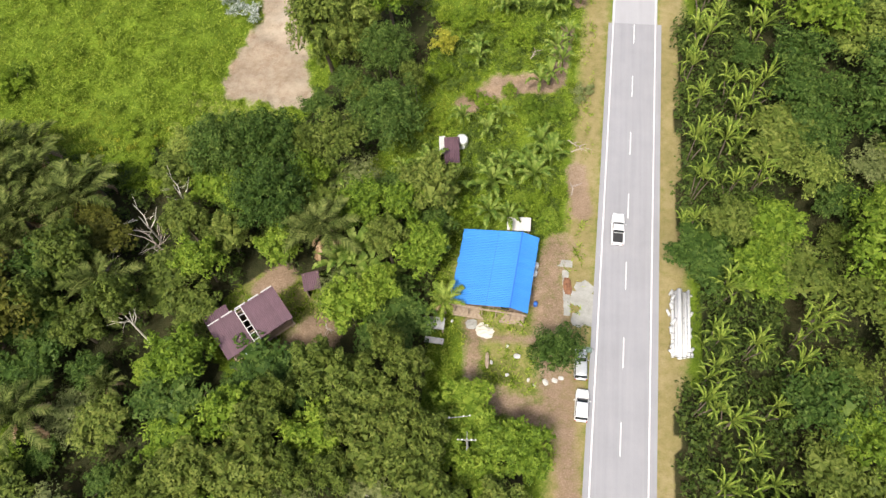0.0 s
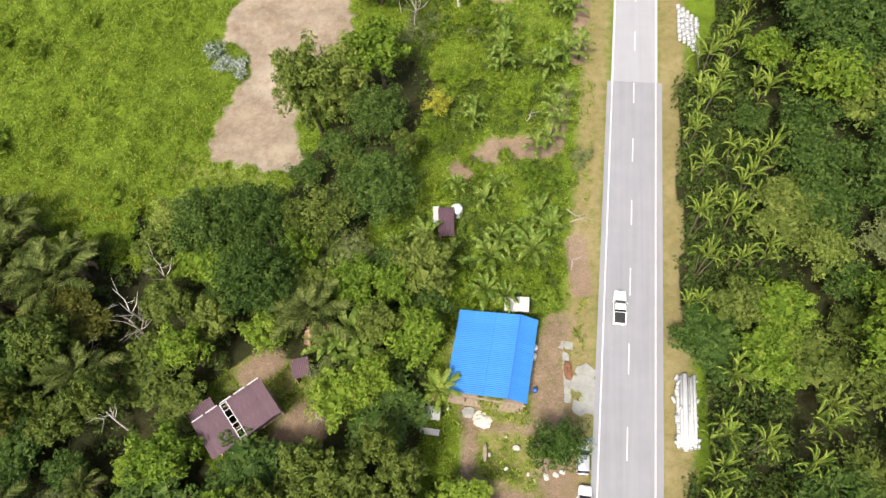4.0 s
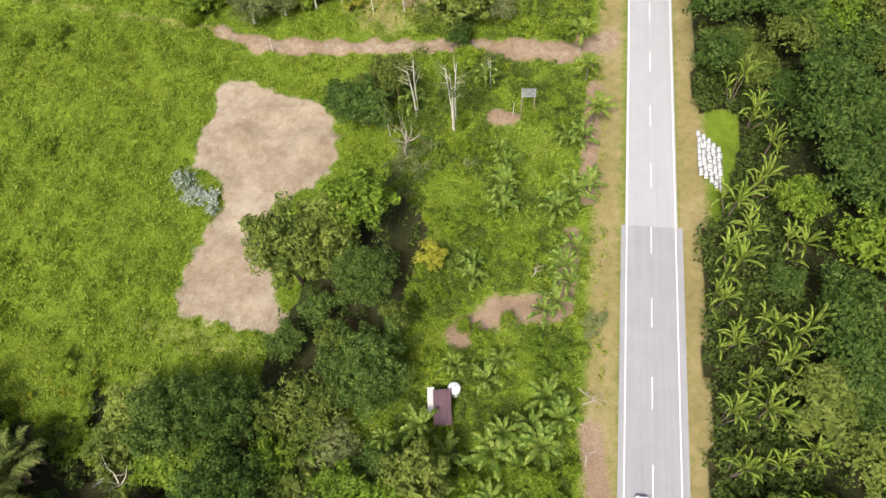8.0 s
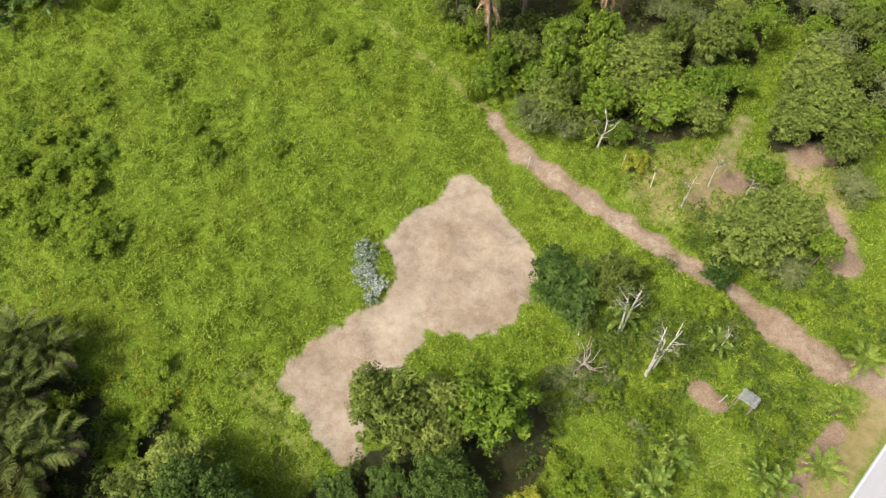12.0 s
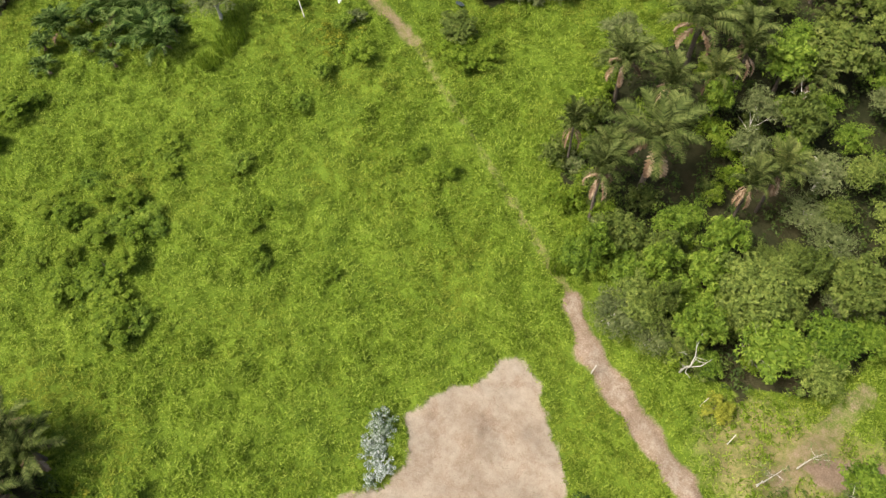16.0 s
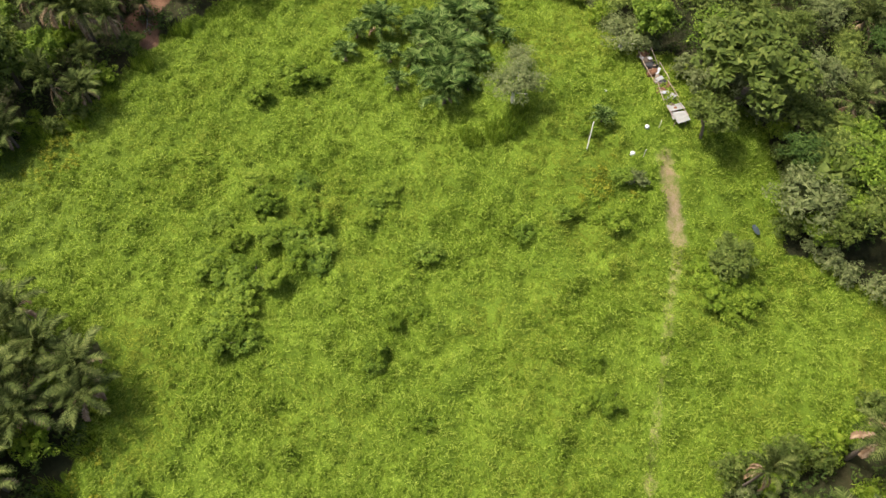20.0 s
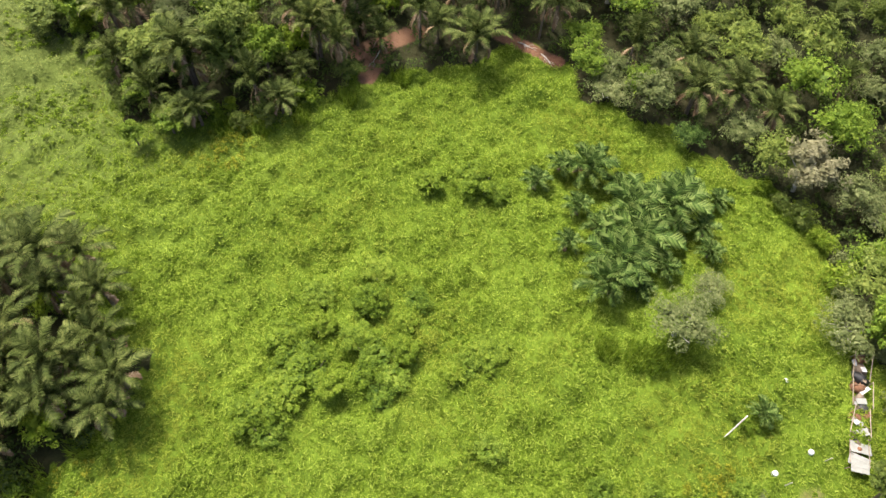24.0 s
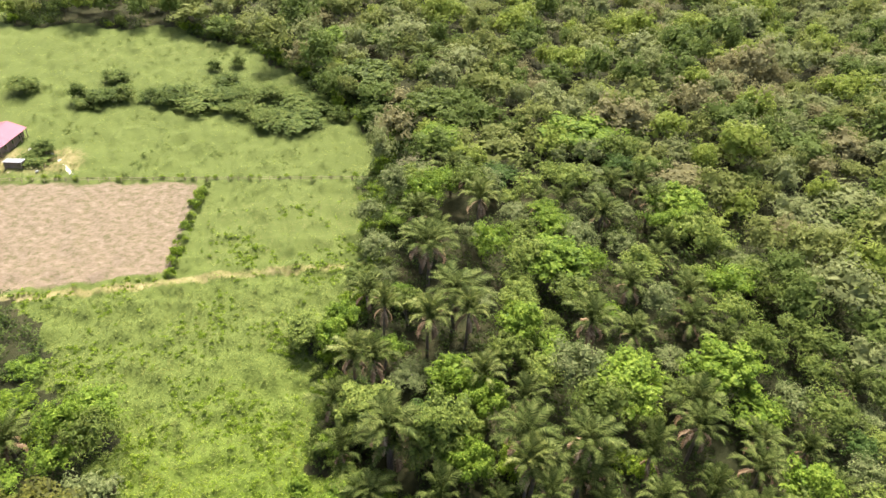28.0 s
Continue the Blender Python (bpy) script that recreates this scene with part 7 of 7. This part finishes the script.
def ruin():
    """A long collapsed frame: two thin pale poles over dark debris, a pale plate at one end."""
    r = tagged(new("collapsed_shed"), "long collapsed timber frame over dark debris and torn sheets", "shed")
    r.matrix_basis = pose(-143.6, 131.2, 5.9, 0, 0, 24)
    rng = rnd(12)
    for y in (-1.1, 1.1):
        for k in range(4):
            part("rail", bar((-8.3 + 4.0 * k, y + rng.uniform(-0.25, 0.25), 1.2 + rng.uniform(-0.4, 0.3)), (-4.4 + 4.0 * k, y + rng.uniform(-0.25, 0.25), 1.2 + rng.uniform(-0.4, 0.3)), 0.06, 6), B["timber"], r)
    for k in range(7):
        x = -7.8 + 2.3 * k + rng.uniform(-0.5, 0.5)
        part("rafter", beam((x, -1.2, 1.2), (x + rng.uniform(-1.1, 1.1), rng.uniform(0.2, 1.3), 0.9 + rng.uniform(-0.7, 0.3)), 0.07, 0.07), B["board"], r)
    for k in range(5):
        for y in (-1.1, 1.1):
            part("post", beam((-8 + 4 * k, y, -0.8), (-8 + 4 * k + rng.uniform(-0.3, 0.3), y, rng.uniform(0.8, 1.5)), 0.1, 0.1), B["board"], r)
    for k in range(10):
        n, rad = 9, rng.uniform(0.7, 1.1)
        rings = [[(rad * q * (1 + 0.25 * rng.normal()) * math.cos(a * 6.283 / n), 0.8 * rad * q * (1 + 0.25 * rng.normal()) * math.sin(a * 6.283 / n), z) for a in range(n)] for q, z in ((1.1, -0.8), (0.95, 0.1), (0.6, 0.45), (0.2, 0.6))]
        h = part("mound", loft(rings), B[("rust", "board", "black")[k % 3]], r)
        h.matrix_basis = pose(-7.6 + 1.45 * k, rng.uniform(-0.4, 0.4), 0.55, 0, 0, 40 * k)
    for k in range(12):
        V, F = rib_sheet(rng.uniform(0.35, 0.8), rng.uniform(0.5, 1.4), 2)
        put("torn_sheet", fast_mesh("torn_sheet", V, F, B[("rust", "zinc", "white_sheet", "board")[k % 4]]), r, pose(-7.9 + 1.1 * k + rng.uniform(-0.4, 0.4), rng.uniform(-1.1, 0.3), rng.uniform(0.7, 1.2), rng.uniform(-24, 24), rng.uniform(-24, 24), rng.uniform(-70, 70)))
    for x, y, w, l, t in ((4.6, -1.3, 1.5, 2.7, 6), (6.1, -1.2, 1.5, 2.6, -7), (7.4, -1.0, 1.2, 2.2, 4), (3.2, -0.9, 1.0, 1.8, 30), (1.2, -1.0, 0.8, 1.5, -20), (-1.4, -0.8, 0.8, 1.3, 15)):
        V, F = rib_sheet(w, l, 2, 0.02)
        put("plate", fast_mesh("plate", V, F, B["concrete"]), r, pose(x, y, 1.05, rng.uniform(-5, 5), rng.uniform(-6, 6), t), label="pale grey plate")


ruin()


def lone_post(x, y, height, lean, turn, label, r=0.07):
    p = tagged(new("post"), label, "post")
    p.matrix_basis = pose(x, y, float(terrain(np.float64(x), np.float64(y))), 0, lean, turn)
    part("shaft", bar((0, 0, -0.4), (0, 0, height), r, 7), M["pale_bark"], p)


lone_post(-128.7, 120.0, 5.0, 32, 175, "leaning pale post in the field", 0.1)
lone_post(-50.6, 128.1, 3.4, 4, 40, "pale wooden post beside the dirt strip", 0.09)
for x, y in ((-44.7, 139.2), (-39.0, 138.1), (-33.1, 137.6), (-26.9, 136.4)):
    lone_post(x, y, 3.2, 5, x * 7, "thin pale post north of the dirt strip", 0.07)
lone_post(-128.8, 128.9, 2.6, 3, 0, "thin white post beside the track", 0.06)
lone_post(-6.0, 113.4, 3.2, 2, 0, "thin pale post in the garden", 0.06)
lone_post(-134.6, 131.0, 2.2, 2, 0, "grey stake in the grass", 0.06)


def far_farm():
    f = tagged(new("house"), "far house with a pink metal roof", "house")
    f.matrix_basis = pose(-41.1, -100.1, 0, 0, 0, 67)
    sheet_roof(f, -9, 9, 0, 4.2, 5.2, 2.9, 18, B["pink"], rng=rnd(2))
    sheet_roof(f, -9, 9, 0, 4.2, -5.2, 2.9, 18, B["pink"], rng=rnd(4))
    for s in (-4.2, 4.2):
        part("wall", boxes((-8.2, 8.2, s - 0.08, s + 0.08, -0.2, 2.95)), B["board"], f)
    for s in (-8.2, 8.2):
        part("wall", boxes((s - 0.08, s + 0.08, -4.1, 4.1, -0.2, 3.0)), B["board"], f)
    for k in range(5):
        part("window", boxes((-7 + 3 * k, -5.9 + 3 * k, 4.29, 4.32, 1.0, 2.1)), B["glass"], f)
    for k in range(7):
        part("porch_post", boxes((-8.6 + 2.8 * k, -8.45 + 2.8 * k, 4.9, 5.05, -0.2, 2.9)), B["timber"], f)
    small_shed(-48.5, -90.5, -12, 4.6, 2.6, 1.7, "zinc", "low far hut with a weathered zinc roof")
    slab(-53.5, -99, 2.5, 2.0, 20, "dark heap in the far yard", "rust", seed=50, height=1.0, name="scrap_heap")
    slab(-51.0, -95, 2.0, 1.5, 50, "pale rubble in the far yard", "concrete", seed=51, height=0.5, name="rubble_heap")
    path = tagged(new("footpath"), "pale straight footpath across the grass", "path", kind="structure")
    part("paving", beam((-58.2, -92.3, 0.15), (-63.4, -81.4, 0.15), 0.85, 0.24), B["tarp"], path)
    for i, (x, y, w, mat) in enumerate(((-54.5, -99.5, 1.6, "timber"), (-56.0, -95.5, 1.2, "concrete"), (-52.5, -92.0, 1.8, "timber"), (-50.5, -99.0, 1.4, "white_sheet"), (-55.0, -89.5, 1.0, "board"), (-47.6, -87.4, 1.6, "timber"), (-53.8, -87.2, 0.9, "tarp"))):
        slab(x, y, w, w * 0.6, 37 * i, "weathered boards and sheets lying in the far yard", mat, seed=60 + i, height=0.5, name="board_pile")
    fence = tagged(new("fence"), "long low post and rail fence between the far fields", "fence")
    post = finish("fence_post", boxes((-0.06, 0.06, -0.06, 0.06, -0.3, 1.2)), B["timber"])
    for k in range(38):
        x = -46 - 2.55 * k
        put("fence_post", post, fence, pose(x, -83.7 - 0.172 * (x + 46), 0))
    for z in (0.5, 1.0):
        part("fence_rail", beam((-46, -83.7, z), (-141.2, -67.3, z), 0.05, 0.08), B["timber"], fence)


far_farm()


def pond(x, y, rx, ry, turn):
    pts = [(rx * (1 + 0.12 * math.sin(3 * a + 1)) * math.cos(a), ry * (1 + 0.1 * math.cos(2 * a)) * math.sin(a)) for a in np.linspace(0, 6.283, 25)[:-1]]
    bm = bmesh.new()
    bm.faces.new([bm.verts.new((a, b, 0)) for a, b in pts])
    o = new("water", finish("water", bm, B["water"]))
    o.matrix_basis = pose(x, y, float(terrain(np.float64(x), np.float64(y))) + 0.32, 0, 0, turn)
    tagged(o, "small pool of still grey water in the grass", "pond", kind="structure")


pond(-120.4, 147.2, 0.95, 0.5, 20)


def fallen_branch(seed, x, y, turn, label, length=3.0, mat="dead_wood"):
    """A dry branch with side twigs lying on the ground."""
    rng = rnd(seed)
    b = tagged(new("fallen_branch"), label, "branch")
    b.matrix_basis = pose(x, y, float(ground_z(np.float64(x), np.float64(y))) + 0.12, 0, 0, turn)
    pts = [(0, 0, 0), (length * 0.35, rng.uniform(-0.2, 0.2), 0.1), (length * 0.7, rng.uniform(-0.3, 0.3), 0.12), (length, rng.uniform(-0.4, 0.4), 0.05)]
    put("limb", join_tubes("limb", [tube(pts, [0.1, 0.085, 0.06, 0.02], 6)], M[mat]), b)
    for k in range(4):
        q = rng.uniform(0.3, 0.9) * length
        side = rng.uniform(0.5, 1.1) * (-1) ** k
        put("twig", join_tubes("twig", [tube([(q, 0, 0.1), (q + 0.5, side * 0.6, 0.2), (q + 0.9, side, 0.1)], [0.045, 0.035, 0.012], 5)], M[mat]), b)


for k, (x, y, turn, l) in enumerate(((6.0, 66.5, 20, 2.6), (6.4, 58.6, 75, 2.2), (5.4, 68.6, -30, 2.4), (-1.5, 84.0, 60, 2.2), (3.4, 90.5, -15, 1.8), (-150.0, 35.4, 25, 4.6), (-169.4, 52.5, 100, 4.0), (-170.2, 57.5, 70, 3.6), (-165.5, 46.0, 20, 3.4), (-27.5, 29.5, 40, 2.0), (-26.0, 34.5, -60, 1.8), (-31.5, 26.5, 10, 2.2))):
    fallen_branch(140 + k, x, y, turn, "dry pale branch lying on bare soil", l, "pale_bark" if x < -100 else "dead_wood")


# ---- bare and slim trees ----
def bare_trees():
    rng = rnd(31)
    white = [bare_tree(1, "leafless tree with white branches", 7.5, limbs=4, r=0.12), bare_tree(2, "leafless tree with white branches", 6.5, limbs=3, spread=3.2, r=0.12)]
    grey = [bare_tree(3, "leafless grey twiggy tree", 6.0, "dead_wood", 9, 2.4, 0.12)]
    slim = [slim_tree(4, "tall tree with three bare pale stems", 17.0, 3, 1.2, 0.19), slim_tree(6, "tall tree with two bare pale stems", 14.0, 2, 1.1, 0.18), slim_tree(5, "slim tree with one pale stem", 8.0, 1, 1.2, 0.12)]
    for (x, y), models in zip(BARE_SPOTS, (white, white, white, grey, grey)):
        sow(models, x, y, rng.uniform(1.0, 1.15), None, None, rng)
    for x, y, models in ((-21.7, 113.2, slim[1:2]), (-15.2, 110.3, slim[:1]), (-10.1, 119.2, slim[2:]), (-25.9, 109.2, slim[2:]), (-22.6, 104.5, grey), (-27.0, 136.7, slim[2:]), (-20.5, 142.3, slim[2:]), (-26.2, 142.5, slim[2:]), (-44.4, 138.9, white), (-40.3, 147.0, grey), (-69.6, 173, white), (-70.9, 182, white)):
        sow(models, x, y, rng.uniform(0.85, 1.1), None, None, rng)


bare_trees()
